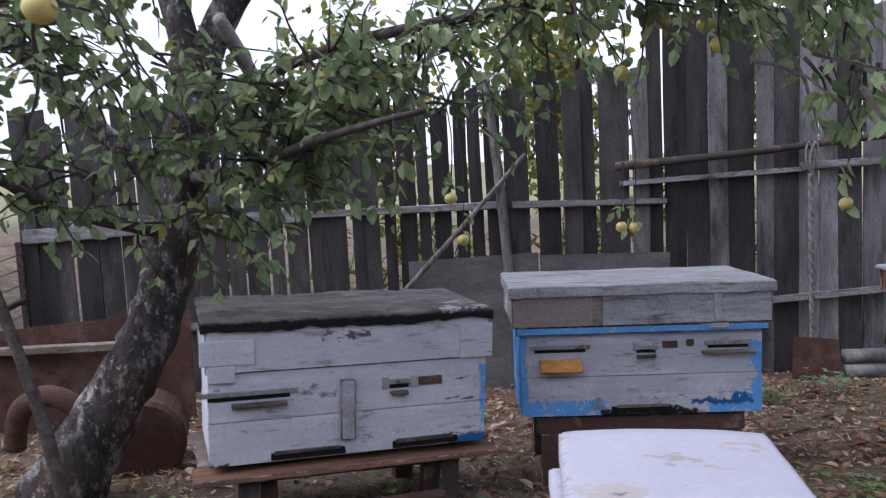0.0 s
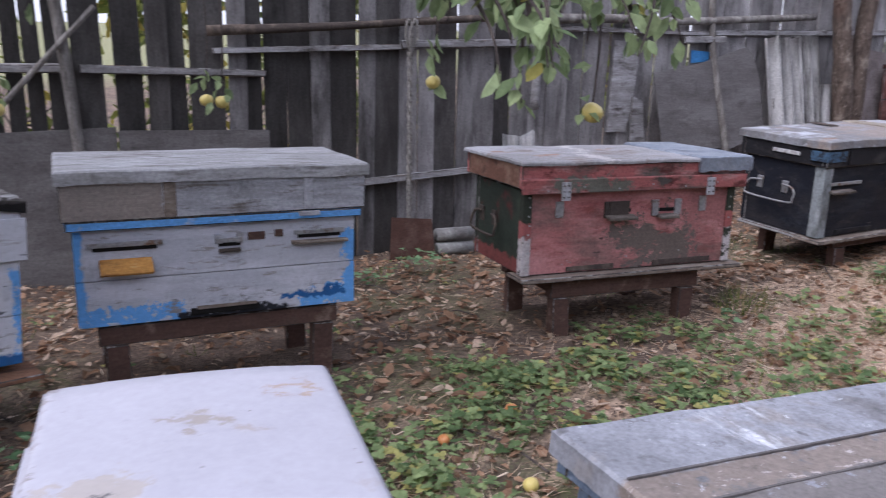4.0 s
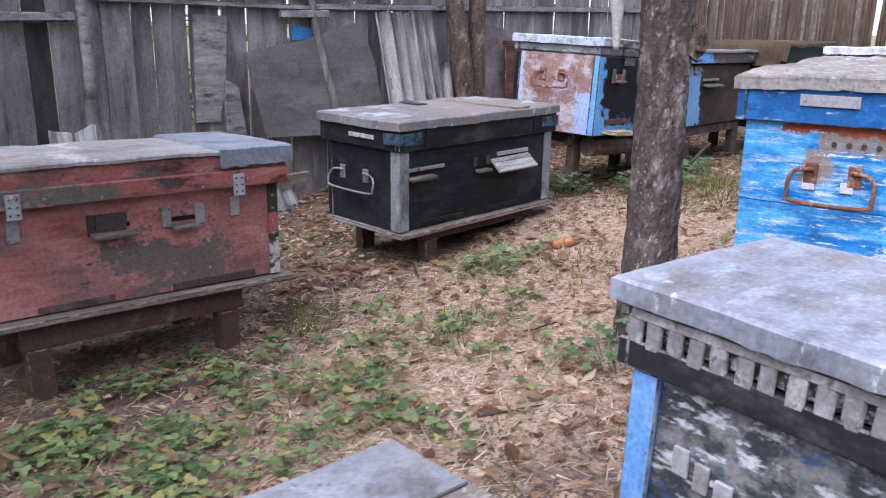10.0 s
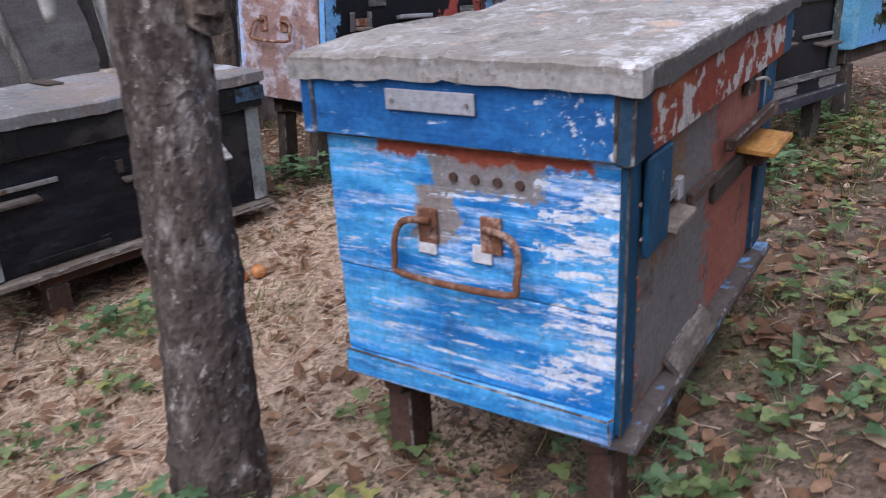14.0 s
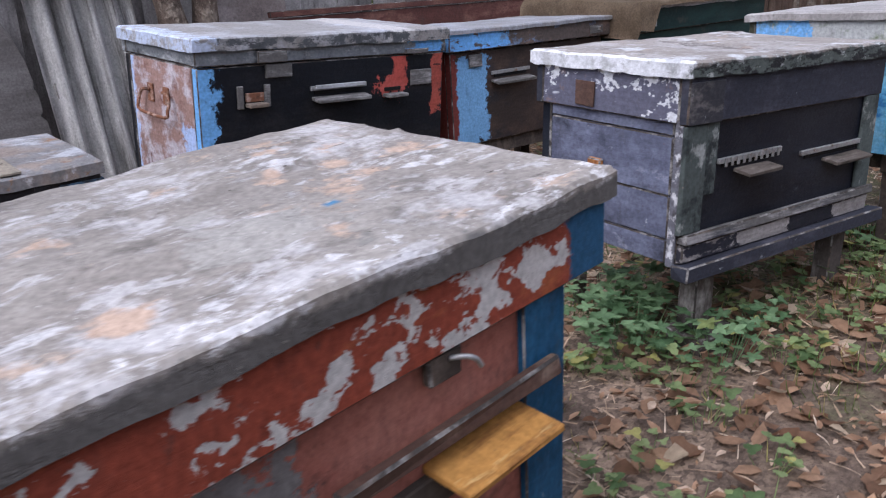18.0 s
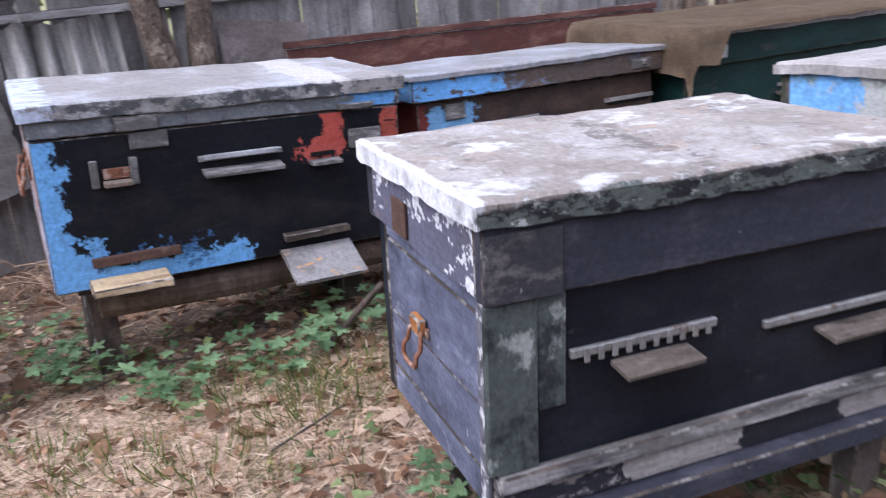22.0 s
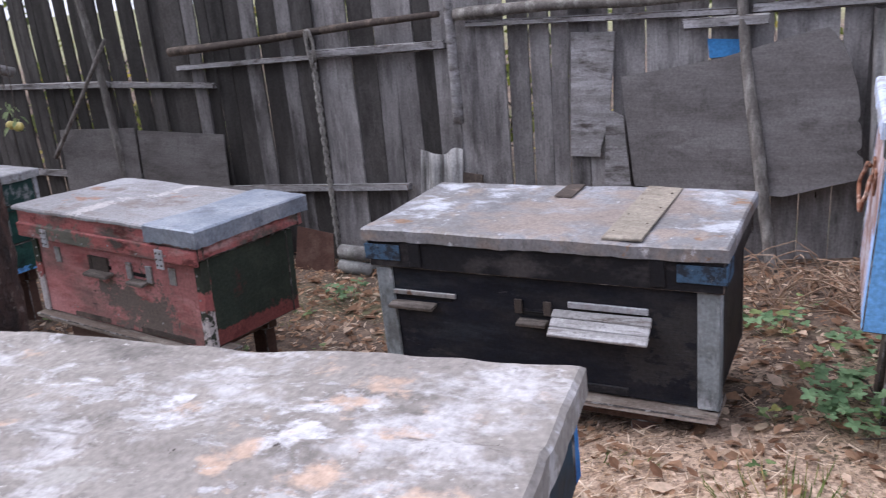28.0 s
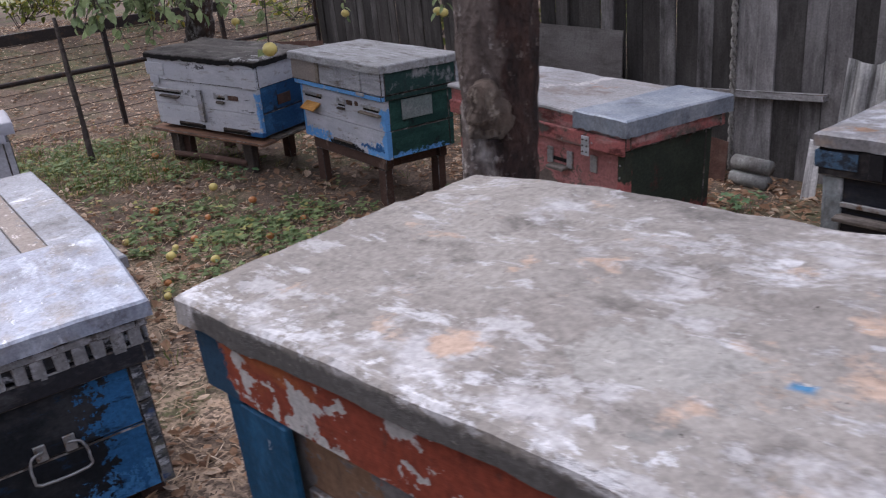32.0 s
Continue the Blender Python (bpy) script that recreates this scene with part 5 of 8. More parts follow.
def hive_big_blue():
    h = thing("beehive", sized(4.502, 2.129, 8, -0.2, -1.7, 0.925, 0.990, 1.024, 0.012), "big beehive with peeling blue end and red sides", "beehive", HG)
    L, W, z0, z1 = 1.14, 0.565, 0.325, 0.765
    LB = (0.22, 0.42, 0.80)
    be = paint("washed_blue_boards", (0.016, 0.17, 0.50), (P((0.095, 0.40, 0.78), 0.5, (4, 4, 16), 0.09), P((0.40, 0.56, 0.85), 0.30, (9, 6, 55), 0.07, 3), P((0.66, 0.72, 0.85), 0.16, (9, 14, 90), 0.05, 13), P((0.03, 0.14, 0.38), 0.16, (7, 5, 30), 0.05, 7), B((0.23, 0.215, 0.22), -0.7, 0, -0.156, 0.06, 0.714, 0.785, 0.03, 0.97), B((0.25, 0.22, 0.215), -0.7, 0, 0.01, 0.10, 0.62, 0.72, 0.03, 0.9),
        B((0.30, 0.075, 0.045), -0.7, 0, -0.24, 0.16, 0.768, 0.81, 0.03), B((0.66, 0.70, 0.80), -0.7, 0, -0.5, -0.16, 0.38, 0.76, 0.07, 0.44, (8, 13, 60)), B((0.62, 0.70, 0.84), -0.7, 0, -0.18, 0.2, 0.38, 0.74, 0.1, 0.30, (8, 8, 70))), 0.75, 0.16, stretch=(40, 5, 80), bumpy=0.7)
    rf = paint("brick_red_paint", (0.26, 0.092, 0.070), (P((0.32, 0.135, 0.105), 0.4, (3, 3, 5), 0.12), B((0.16, 0.15, 0.152), -0.46, 0.0, -0.5, 0, 0.32, 0.80, 0.14, 0.85, 6), B((0.19, 0.115, 0.075), -0.36, -0.2, -0.5, 0, 0.58, 0.80, 0.08, 0.7), P((0.06, 0.045, 0.04), 0.2, (4, 4, 6), 0.08, 4), P((0.04, 0.03, 0.03), 0.1, (9, 9, 12), 0.05, 9)), 0.75, 0.16)
    bk = paint("dark_blue_back", (0.02, 0.045, 0.07), (P((0.03, 0.03, 0.032), 0.4, (5, 5, 9), 0.08),), 0.7)
    hive_body(h, 1.077, W, z0, 0.80, (rf, bk, be, bk), (), end_cuts=(0.362, 0.545), full_ends=True, bev=0.0015)
    for ob in h.children:  # the lid stands further out over one end
        ob.location.x -= 0.0315
    dbl = paint("dark_blue_strip", (0.010, 0.055, 0.115), (P((0.02, 0.09, 0.18), 0.4, (9, 9, 5), 0.06), P((0.5, 0.52, 0.56), 0.04, (30, 30, 20), 0.03, 4)), 0.65, stretch=(40, 40, 6))
    yf = -W / 2
    for a, b in ((-0.572, -0.512), (0.408, 0.509)):
        one_box("corner_strip", (a, b, yf - 0.014, yf - 0.0005, 0.335, 0.792), dbl, h, "dark blue corner strip", jit=0.002)
    one_box("blue_plate", (-0.51, -0.39, yf - 0.026, yf - 0.0145, 0.63, 0.790), dbl, h, jit=0.003)
    lr = paint("red_lid_board", (0.22, 0.05, 0.030), (P((0.33, 0.11, 0.04), 0.24, (3, 3, 8), 0.08, 2), S((0.44, 0.425, 0.42), ((0.30, None, 0.87, 0.20), (0.40, None, 0.85, 0.13), (0.05, None, 0.83, 0.15), (-0.12, None, 0.87, 0.12), (-0.32, None, 0.82, 0.15)), 15.0, 0.74, 0.03, 5), S((0.45, 0.43, 0.42), ((-0.45, None, 0.84, 0.12), (0.15, None, 0.86, 0.10), (0.42, None, 0.88, 0.08)), 26.0, 0.85, 0.03, 9), P((0.45, 0.43, 0.42), 0.10, (18, 18, 26), 0.02, 6), P((0.12, 0.03, 0.02), 0.2, (8, 8, 10), 0.05, 8), B((0.02, 0.075, 0.15), 0.50, 0.7, -0.5, 0, rag=0.03), B((0.02, 0.05, 0.09), -0.7, -0.52, -0.5, 0, rag=0.04)), 0.75, 0.16)
    lbl = paint("deep_blue_lid_board", (0.018, 0.10, 0.30), (P((0.035, 0.17, 0.44), 0.4, (5, 5, 12), 0.08), P((0.50, 0.58, 0.72), 0.15, (22, 9, 34), 0.04, 4), B((0.55, 0.60, 0.70), -0.8, 0, -0.5, -0.16, 0.74, 0.95, 0.06, 0.32, 40)), 0.65, 0.18, stretch=(30, 6, 60))
    top = paint("flaking_painted_sheet", (0.205, 0.184, 0.170), (P((0.262, 0.240, 0.222), 0.5, (2.5, 2.5, 2.5), 0.1), P((0.15, 0.135, 0.125), 0.24, (5, 8, 8), 0.05, 8), P((0.34, 0.325, 0.325), 0.27, (9, 14, 14), 0.025, 2), P((0.33, 0.26, 0.215), 0.17, (8, 11, 11), 0.03, 5),
        S((0.37, 0.355, 0.36), ((0.16, 0.21, None, 0.16), (0.45, 0.13, None, 0.17), (0.04, 0.04, None, 0.11), (-0.33, -0.10, None, 0.08), (-0.40, -0.28, None, 0.12), (-0.16, -0.25, None, 0.13), (0.05, -0.28, None, 0.12), (0.36, -0.24, None, 0.15), (0.52, 0.24, None, 0.12), (-0.10, 0.14, None, 0.10), (-0.30, 0.22, None, 0.08)), 13.0, 0.72, 0.30, 2), P((0.42, 0.41, 0.42), 0.17, (6, 20, 20), 0.04, 31), P((0.11, 0.095, 0.088), 0.10, (5, 17, 17), 0.04, 37),
        S((0.44, 0.43, 0.445), ((0.30, 0.14, None, 0.14), (0.50, -0.04, None, 0.12), (-0.05, -0.27, None, 0.10), (-0.28, -0.27, None, 0.10), (0.10, 0.15, None, 0.09)), 20.0, 0.9, 0.22, 6),
        S((0.385, 0.285, 0.225), ((0.40, 0.05, None, 0.13), (0.365, 0.19, None, 0.09), (0.20, -0.09, None, 0.08), (0.30, -0.06, None, 0.09), (0.26, 0.05, None, 0.06), (-0.09, 0.05, None, 0.06), (-0.13, -0.20, None, 0.07), (0.16, -0.21, None, 0.06), (-0.20, 0.0, None, 0.05), (0.52, 0.02, None, 0.06)), 13.0, 0.72, 0.22, 11),
        S((0.275, 0.260, 0.245), ((0.09, -0.115, None, 0.12),), 5.0, 0.35, 0.06, 4), S((0.19, 0.18, 0.17), ((0.19, -0.17, None, 0.05), (0.16, -0.23, None, 0.05)), 16.0, 0.75, 0.2, 8), B((0.06, 0.17, 0.30), 0.228, 0.252, -0.110, -0.096, rag=0.006), P((0.065, 0.055, 0.05), 0.03, (30, 44, 44), 0.02, 18), P((0.38, 0.36, 0.35), 0.12, (34, 48, 48), 0.03, 15),
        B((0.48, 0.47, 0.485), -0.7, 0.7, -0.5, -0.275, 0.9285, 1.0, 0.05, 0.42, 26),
        # folded edge: front skirt coloured darker than the left end skirt
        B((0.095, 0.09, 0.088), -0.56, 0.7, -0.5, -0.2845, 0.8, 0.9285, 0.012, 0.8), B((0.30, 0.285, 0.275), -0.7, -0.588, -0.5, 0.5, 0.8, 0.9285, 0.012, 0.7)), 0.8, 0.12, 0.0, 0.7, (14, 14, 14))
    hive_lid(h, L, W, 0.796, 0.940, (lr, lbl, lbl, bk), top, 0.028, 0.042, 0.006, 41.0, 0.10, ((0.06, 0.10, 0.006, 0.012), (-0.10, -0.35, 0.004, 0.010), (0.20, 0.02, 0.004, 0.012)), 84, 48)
    xl = -L / 2 - 0.028
    one_box("lid_label_plate", (xl - 0.006, xl - 0.0005, -0.053, 0.118, 0.852, 0.886), paint("grey_label_plate", (0.29, 0.295, 0.325), (P((0.25, 0.23, 0.22), 0.2, (9, 9, 9), 0.05),)), h, "grey metal label plate", bev=0.002)
    one_box("end_wedge", (-L / 2 - 0.014, -L / 2 + 0.0015, -W / 2 + 0.001, W / 2 - 0.001, 0.318, 0.366), be, h, "blue bottom batten", jit=0.003)
    for k in range(4):
        bm = bmesh.new()
        tube(bm, [(-L / 2 - 0.004, -0.115 + 0.042 * k, 0.742), (-L / 2 + 0.001, -0.115 + 0.042 * k, 0.742)], 0.008, 10)
        part("rivet", bm, m_stand, h)
    nails(h, [(-L / 2 - 0.034, -0.04 + 0.145 * k, 0.868) for k in range(2)], axis="x")
    nails(h, [(-0.52 + 0.012 * (k % 2), yf - 0.014, 0.36 + 0.06 * k) for k in range(7)], m_rust)
    handle(h, -L / 2, 0.004, 0.662, 0.245, 0.100, r=0.0065)
    for yy in (-0.060, 0.052):
        one_box("handle_washer", (-L / 2 - 0.005, -L / 2 + 0.001, yy, yy + 0.038, 0.598, 0.630), paint("pale_washer", (0.6, 0.6, 0.64)), h, bev=0.002)
    entrance(h, 0.298, yf, 0.655, 0.20, 0.085, 0.21, mat=m_ochre, slide=False, tilt=4)
    one_box("slot_slide", (0.03, 0.47, yf - 0.034, yf - 0.0145, 0.672, 0.702), m_stand, h, "dark brown bar over the slot", jit=0.004)
    one_box("slot_slide", (-0.02, 0.40, yf - 0.012, yf - 0.0005, 0.580, 0.628), m_post, h, jit=0.004)
    one_box("shelf_bracket", (0.255, 0.345, yf - 0.05, yf - 0.0005, 0.590, 0.628), m_stand, h, jit=0.002)
    entrance(h, -0.33, yf, 0.66, 0.12, 0.04, 0.13, mat=m_raw, tilt=4)
    one_box("metal_clip", (-0.29, -0.26, yf - 0.012, yf - 0.0005, 0.66, 0.70), m_zinc, h, bev=0.002)
    one_box("slot_slide", (-0.20, -0.02, yf - 0.016, yf - 0.0005, 0.625, 0.65), m_stand, h, jit=0.002)
    m = Matrix.Translation((-0.10, yf - 0.002, 0.362)) @ pose(0, 0, 0, 46, 0, 0)
    one_box("landing_board", (-0.20, 0.07, -0.06, 0, -0.016, 0), m_shelf, h, "grey sloping landing board", jit=0.002, m=m)
    one_box("base_board", (-L / 2, 0.52, yf - 0.04, yf + 0.06, 0.300, 0.323), paint("blue_flecked_base", (0.09, 0.075, 0.07), (P((0.16, 0.33, 0.62), 0.25, (9, 9, 12), 0.04),)), h, jit=0.003)
    one_box("hook_block", (0.200, 0.262, yf - 0.020, yf - 0.0005, 0.755, 0.795), m_post, h, jit=0.003)
    bm = bmesh.new()
    tube(bm, curve_pts([(0.238, yf - 0.020, 0.782), (0.248, yf - 0.036, 0.786), (0.262, yf - 0.044, 0.780), (0.270, yf - 0.046, 0.768)], 4), 0.0038, 7)
    part("lid_hook", bm, m_steel, h, "bent iron lid hook", True)
    stand("hive_stand", at(4.502, 2.129, 0, 8, -0.2, -1.7), 0.94, 0.50, 0.318, "brown wooden trestle under the big blue hive", rail=0.06)


def hive_violet():
    h = thing("beehive", sized(6.272, 2.525, -4.4, -0.9, 1.5, 0.985, 1.070, 0.877, 0.146), "violet-black beehive with flaking white lid rim on posts", "beehive", HG)
    L, W, z0, z1 = 0.86, 0.485, 0.395, 0.835
    ve = paint("violet_grey_paint", (0.092, 0.10, 0.15), (P((0.17, 0.185, 0.265), 0.42, (4, 4, 7), 0.1), P((0.33, 0.34, 0.42), 0.16, (7, 7, 12), 0.06, 4), P((0.52, 0.53, 0.57), 0.04, (22, 22, 30), 0.03, 14), P((0.035, 0.037, 0.055), 0.25, (5, 5, 7), 0.08, 2), P((0.20, 0.10, 0.08), 0.05, (9, 9, 9), 0.03, 8)), 0.7, 0.2, stretch=(30, 6, 60))
    vf = paint("blue_black_paint", (0.009, 0.0105, 0.017), (P((0.018, 0.020, 0.028), 0.4, (3, 3, 6), 0.1), P((0.06, 0.06, 0.07), 0.07, (9, 9, 14), 0.04, 3)), 0.45, 0.25)
    hive_body(h, L, W, z0, z1, (vf, vf, ve, vf), (), end_cuts=(0.47, 0.602, 0.775))
    cg = paint("grey_green_corner", (0.075, 0.09, 0.088), (P((0.30, 0.315, 0.31), 0.28, (14, 14, 9), 0.04), P((0.025, 0.03, 0.032), 0.3, (9, 9, 7), 0.05, 3), P((0.36, 0.26, 0.21), 0.06, (20, 20, 16), 0.03, 5)), 0.8, stretch=(40, 40, 5))
    yf, xe = -W / 2, L / 2
    one_box("corner_strip", (-xe - 0.012, -0.357, yf - 0.012, yf - 0.0005, 0.497, 0.810), cg, h, "flaking grey-green corner strip", jit=0.002)
    one_box("corner_strip", (xe - 0.06, xe + 0.010, yf - 0.012, yf - 0.0005, 0.497, 0.810), cg, h, jit=0.002)
    fw = paint("white_flaked_edge", (0.13, 0.13, 0.155), (P((0.50, 0.50, 0.53), 0.40, (30, 30, 22), 0.03), P((0.06, 0.055, 0.06), 0.25, (20, 20, 12), 0.04, 4)), 0.85)
    one_box("corner_strip", (-xe - 0.012, -xe - 0.0005, yf + 0.0005, yf + 0.022, z0, 0.824), fw, h, "white flaking edge strip", jit=0.002)
    lw = paint("flaking_lid_end", (0.10, 0.10, 0.14), (S((0.55, 0.56, 0.60), ((None, -0.25, 0.84, 0.14), (None, 0.26, 0.84, 0.12), (None, 0.0, 0.94, 0.10), (None, -0.15, 0.94, 0.10), (None, 0.18, 0.94, 0.10)), 24.0, 0.72, 0.03, 2), P((0.45, 0.46, 0.52), 0.10, (24, 19, 36), 0.03), P((0.20, 0.13, 0.11), 0.15, (9, 9, 9), 0.05, 3)), 0.8, 0.18, stretch=(30, 6, 60))
    lf = paint("violet_black_lid", (0.030, 0.032, 0.045), (P((0.06, 0.06, 0.08), 0.35, (4, 4, 9), 0.08), P((0.30, 0.31, 0.33), 0.05, (12, 12, 26), 0.03, 4)), 0.65, 0.2)
    top = paint("flaking_white_sheet", (0.215, 0.19, 0.175), (P((0.27, 0.245, 0.23), 0.5, (3, 3, 3), 0.1), P((0.325, 0.31, 0.31), 0.32, (6, 8, 8), 0.07, 2), P((0.40, 0.39, 0.41), 0.14, (16, 22, 22), 0.05, 9), P((0.33, 0.25, 0.20), 0.14, (7, 9, 9), 0.04, 7), P((0.14, 0.12, 0.11), 0.2, (7, 12, 12), 0.05, 5), P((0.09, 0.085, 0.085), 0.08, (16, 20, 20), 0.04, 31), P((0.06, 0.055, 0.05), 0.03, (44, 50, 50), 0.02, 14), B((0.14, 0.125, 0.12), -0.05, 0.0, -0.3, 0.3, rag=0.09, cover=0.5), B((0.62, 0.63, 0.67), -0.6, -0.444, -0.6, 0.6, 0.5, 1.1, 0.010, 0.90, 40), S((0.45, 0.455, 0.475), ((-0.42, 0.2, None, 0.10), (-0.43, 0.0, None, 0.10), (-0.42, -0.2, None, 0.13), (0.06, 0.15, None, 0.12), (0.34, 0.18, None, 0.13), (-0.28, 0.06, None, 0.10), (-0.08, -0.20, None, 0.08), (0.25, -0.22, None, 0.08), (-0.25, -0.24, None, 0.09)), 15.0, 0.78, 0.22, 3), P((0.40, 0.40, 0.415), 0.16, (6, 18, 18), 0.04, 33), P((0.10, 0.09, 0.085), 0.10, (16, 5, 16), 0.04, 35), B((0.40, 0.41, 0.42), -0.6, 0.6, -0.6, -0.262, 0.97, 1.1, 0.03, 0.4, 30),
        B((0.020, 0.021, 0.024), -0.455, 0.6, -0.6, -0.258, 0.85, 0.9775, 0.012), B((0.085, 0.10, 0.094), -0.455, 0.6, -0.6, -0.258, 0.935, 0.978, 0.03, 0.55, 26), B((0.33, 0.35, 0.35), -0.455, 0.6, -0.6, -0.258, 0.945, 0.978, 0.03, 0.28, 40)), 0.75, 0.12, 0, 0.7, (14, 14, 14))
    hive_lid(h, L, W, 0.811, 0.985, (lf, lf, lw, lf), top, 0.014, 0.046, 0.005, 47.0, 0.30, ((0.08, 0.3, 0.004, 0.012),), 70, 44)
    one_box("lid_patch", (-xe - 0.016, -xe + 0.11, yf - 0.022, yf - 0.0145, 0.813, 0.93), paint("dark_flaking_corner", (0.035, 0.035, 0.042), (P((0.12, 0.11, 0.11), 0.35, (9, 9, 14), 0.06), P((0.34, 0.35, 0.37), 0.14, (22, 22, 12), 0.03, 5)), 0.8), h, jit=0.002)
    handle(h, -xe, 0.020, 0.642, 0.060, 0.066, r=0.0045, plate=0.007)
    one_box("rust_bolt", (-xe - 0.018, -xe - 0.0005, 0.004, 0.050, 0.632, 0.668), paint("orange_rust", (0.34, 0.15, 0.055), (P((0.22, 0.08, 0.03), 0.35, (30, 30, 30), 0.08),), 0.9), h, "orange rusted bolt plate", bev=0.004)
    one_box("patch_board", (-0.3565, -0.306, yf - 0.006, yf - 0.0005, 0.60, 0.810), cg, h, "narrow grey-brown patch board", jit=0.002)
    one_box("end_patch", (-xe - 0.020, -xe - 0.0145, 0.035, 0.100, 0.826, 0.900), m_stand, h, bev=0.002, jit=0.002)
    entrance(h, -0.166, yf, 0.672, 0.27, 0.05, 0.145, tilt=10, aside=0.012)
    for k in range(10):
        one_box("comb_tooth", (-0.280 + 0.025 * k, -0.270 + 0.025 * k, yf - 0.013, yf - 0.0105, 0.674, 0.700), m_steel, h, bev=0.001)
    entrance(h, 0.229, yf, 0.640, 0.32, 0.05, 0.185, tilt=10, aside=0.05)
    gb = paint("grey_base_boards", (0.105, 0.10, 0.098), (P((0.25, 0.24, 0.245), 0.36, (4, 20, 30), 0.07), P((0.035, 0.036, 0.045), 0.3, (3, 12, 16), 0.06, 3)), 0.9)
    one_box("base_ledge", (-xe - 0.005, xe + 0.02, yf - 0.028, yf - 0.0005, 0.468, 0.496), gb, h, "weathered grey ledge", jit=0.003)
    one_box("base_ledge", (-xe - 0.005, xe + 0.01, yf - 0.020, yf - 0.0005, 0.412, 0.4675), paint("worn_ledge_board", (0.24, 0.22, 0.215), (P((0.33, 0.31, 0.305), 0.4, (5, 20, 30), 0.07), B((0.02, 0.02, 0.026), 0.02, 0.26, rag=0.04), B((0.025, 0.025, 0.035), -0.6, -0.22, rag=0.08, cover=0.6)), 0.9), h, jit=0.002)
    one_box("base_board", (-xe - 0.02, xe + 0.06, yf - 0.050, yf - 0.0005, 0.368, 0.411), lf, h, "dark board under the front", jit=0.003)
    s = thing("hive_stand", at(6.272, 2.525, 0, -4.4), "four uneven wooden posts under the violet hive", "hive stand", "hive stands")
    gp = paint("grey_brown_post", (0.10, 0.085, 0.078), (P((0.27, 0.25, 0.24), 0.3, (12, 12, 5), 0.06), P((0.05, 0.04, 0.036), 0.25, (9, 9, 4), 0.06, 3)), 0.9, stretch=(40, 40, 5))
    for x, y, w in ((-0.27, -0.215, 0.038), (0.40, -0.20, 0.035), (-0.30, 0.20, 0.018), (0.38, 0.2, 0.03)):
        one_box("post", (x - w, x + w, y - w * 0.8, y + w * 0.8, ground_z(6.272 + x, 2.525 + y) - 0.03, (0.467 if y < 0 else 0.491) - 0.031 * x - 0.01 * y), gp, s, jit=0.003)
    one_box("footing", (-0.33, -0.19, -0.29, -0.16, 0.18, 0.29), gp, s, jit=0.01)


def hive_pale_blue():
    h = thing("beehive", sized(7.471, 2.426, -5.5, -3.5, -0.1, 1.000, 0.980, 0.932, 0.128), "pale blue and moss-green beehive with grey slab lid", "beehive", HG)
    L, W, z0, z1 = 0.98, 0.54, 0.50, 0.83
    bl = paint("pale_blue_end", (0.12, 0.36, 0.58), (P((0.22, 0.46, 0.62), 0.4, (4, 4, 8), 0.1), P((0.04, 0.17, 0.38), 0.2, (7, 7, 10), 0.05, 3)), 0.7, 0.15, stretch=(30, 6, 60))
    gf = paint("moss_green_front", (0.042, 0.047, 0.026), (P((0.075, 0.08, 0.046), 0.4, (3, 3, 6), 0.12), B((0.12, 0.36, 0.58), -0.6, -0.22, -0.5, 0, 0.3, 0.85, 0.12, 0.85, 8), B((0.14, 0.35, 0.66), -0.40, -0.05, -0.5, 0, 0.3, 0.58, 0.07), B((0.15, 0.36, 0.66), -0.25, -0.15, -0.5, 0, 0.65, 0.72, 0.03, 0.7)), 0.75)
    hive_body(h, L, W, z0, z1, (gf, gf, bl, gf), (), bl, 0.05)
    lw = paint("white_green_lid_end", (0.38, 0.39, 0.39), (B((0.16, 0.36, 0.66), -0.7, 0, 0.05, 0.5, rag=0.06, cover=0.7), P((0.13, 0.16, 0.09), 0.2, (8, 8, 8), 0.06, 2)), 0.8)
    lg = paint("grey_green_lid", (0.045, 0.048, 0.034), (P((0.11, 0.11, 0.095), 0.35, (5, 5, 9), 0.07),), 0.85)
    top = paint("grey_slab_lid", (0.25, 0.235, 0.23), (P((0.34, 0.325, 0.325), 0.4, (4, 4, 4), 0.1), P((0.22, 0.20, 0.19), 0.25, (6, 6, 6), 0.07, 2), P((0.42, 0.41, 0.41), 0.12, (14, 14, 14), 0.04, 5)), 0.8, 0.15, bumpy=0.4, stretch=(12, 12, 12))
    hive_lid(h, L, W, 0.834, 1.0, (lg, lg, lw, lg), top, 0.04, 0.03, 0.004, 53.0, 0.3)
    yf = -W / 2
    entrance(h, 0.0, yf, 0.68, 0.30, 0.05, 0.30, tilt=10)
    one_box("lid_cleat", (-L / 2 - 0.035, -L / 2 + 0.01, yf - 0.07, yf - 0.0405, 0.88, 0.96), m_raw, h, jit=0.003)
    stand("hive_stand", at(7.471, 2.426, 0, -5.5, -3.5, -0.1), 0.90, 0.46, 0.597, "dark wooden trestle under the pale blue hive", mat=m_post)


for build in (hive_white, hive_blue_white, hive_red, hive_black, hive_black_blue, hive_brown_blue, hive_green, hive_nucleus, hive_grey, hive_vented, hive_big_blue, hive_violet, hive_pale_blue):
    build()

# ---- the board fence ----
def fence_y(x):
    return 5.76 + 0.0 * x


fence = thing("wall_fence", at(0, 0, 0), "dark weathered board fence with light between the boards", "fence", kind="structure")


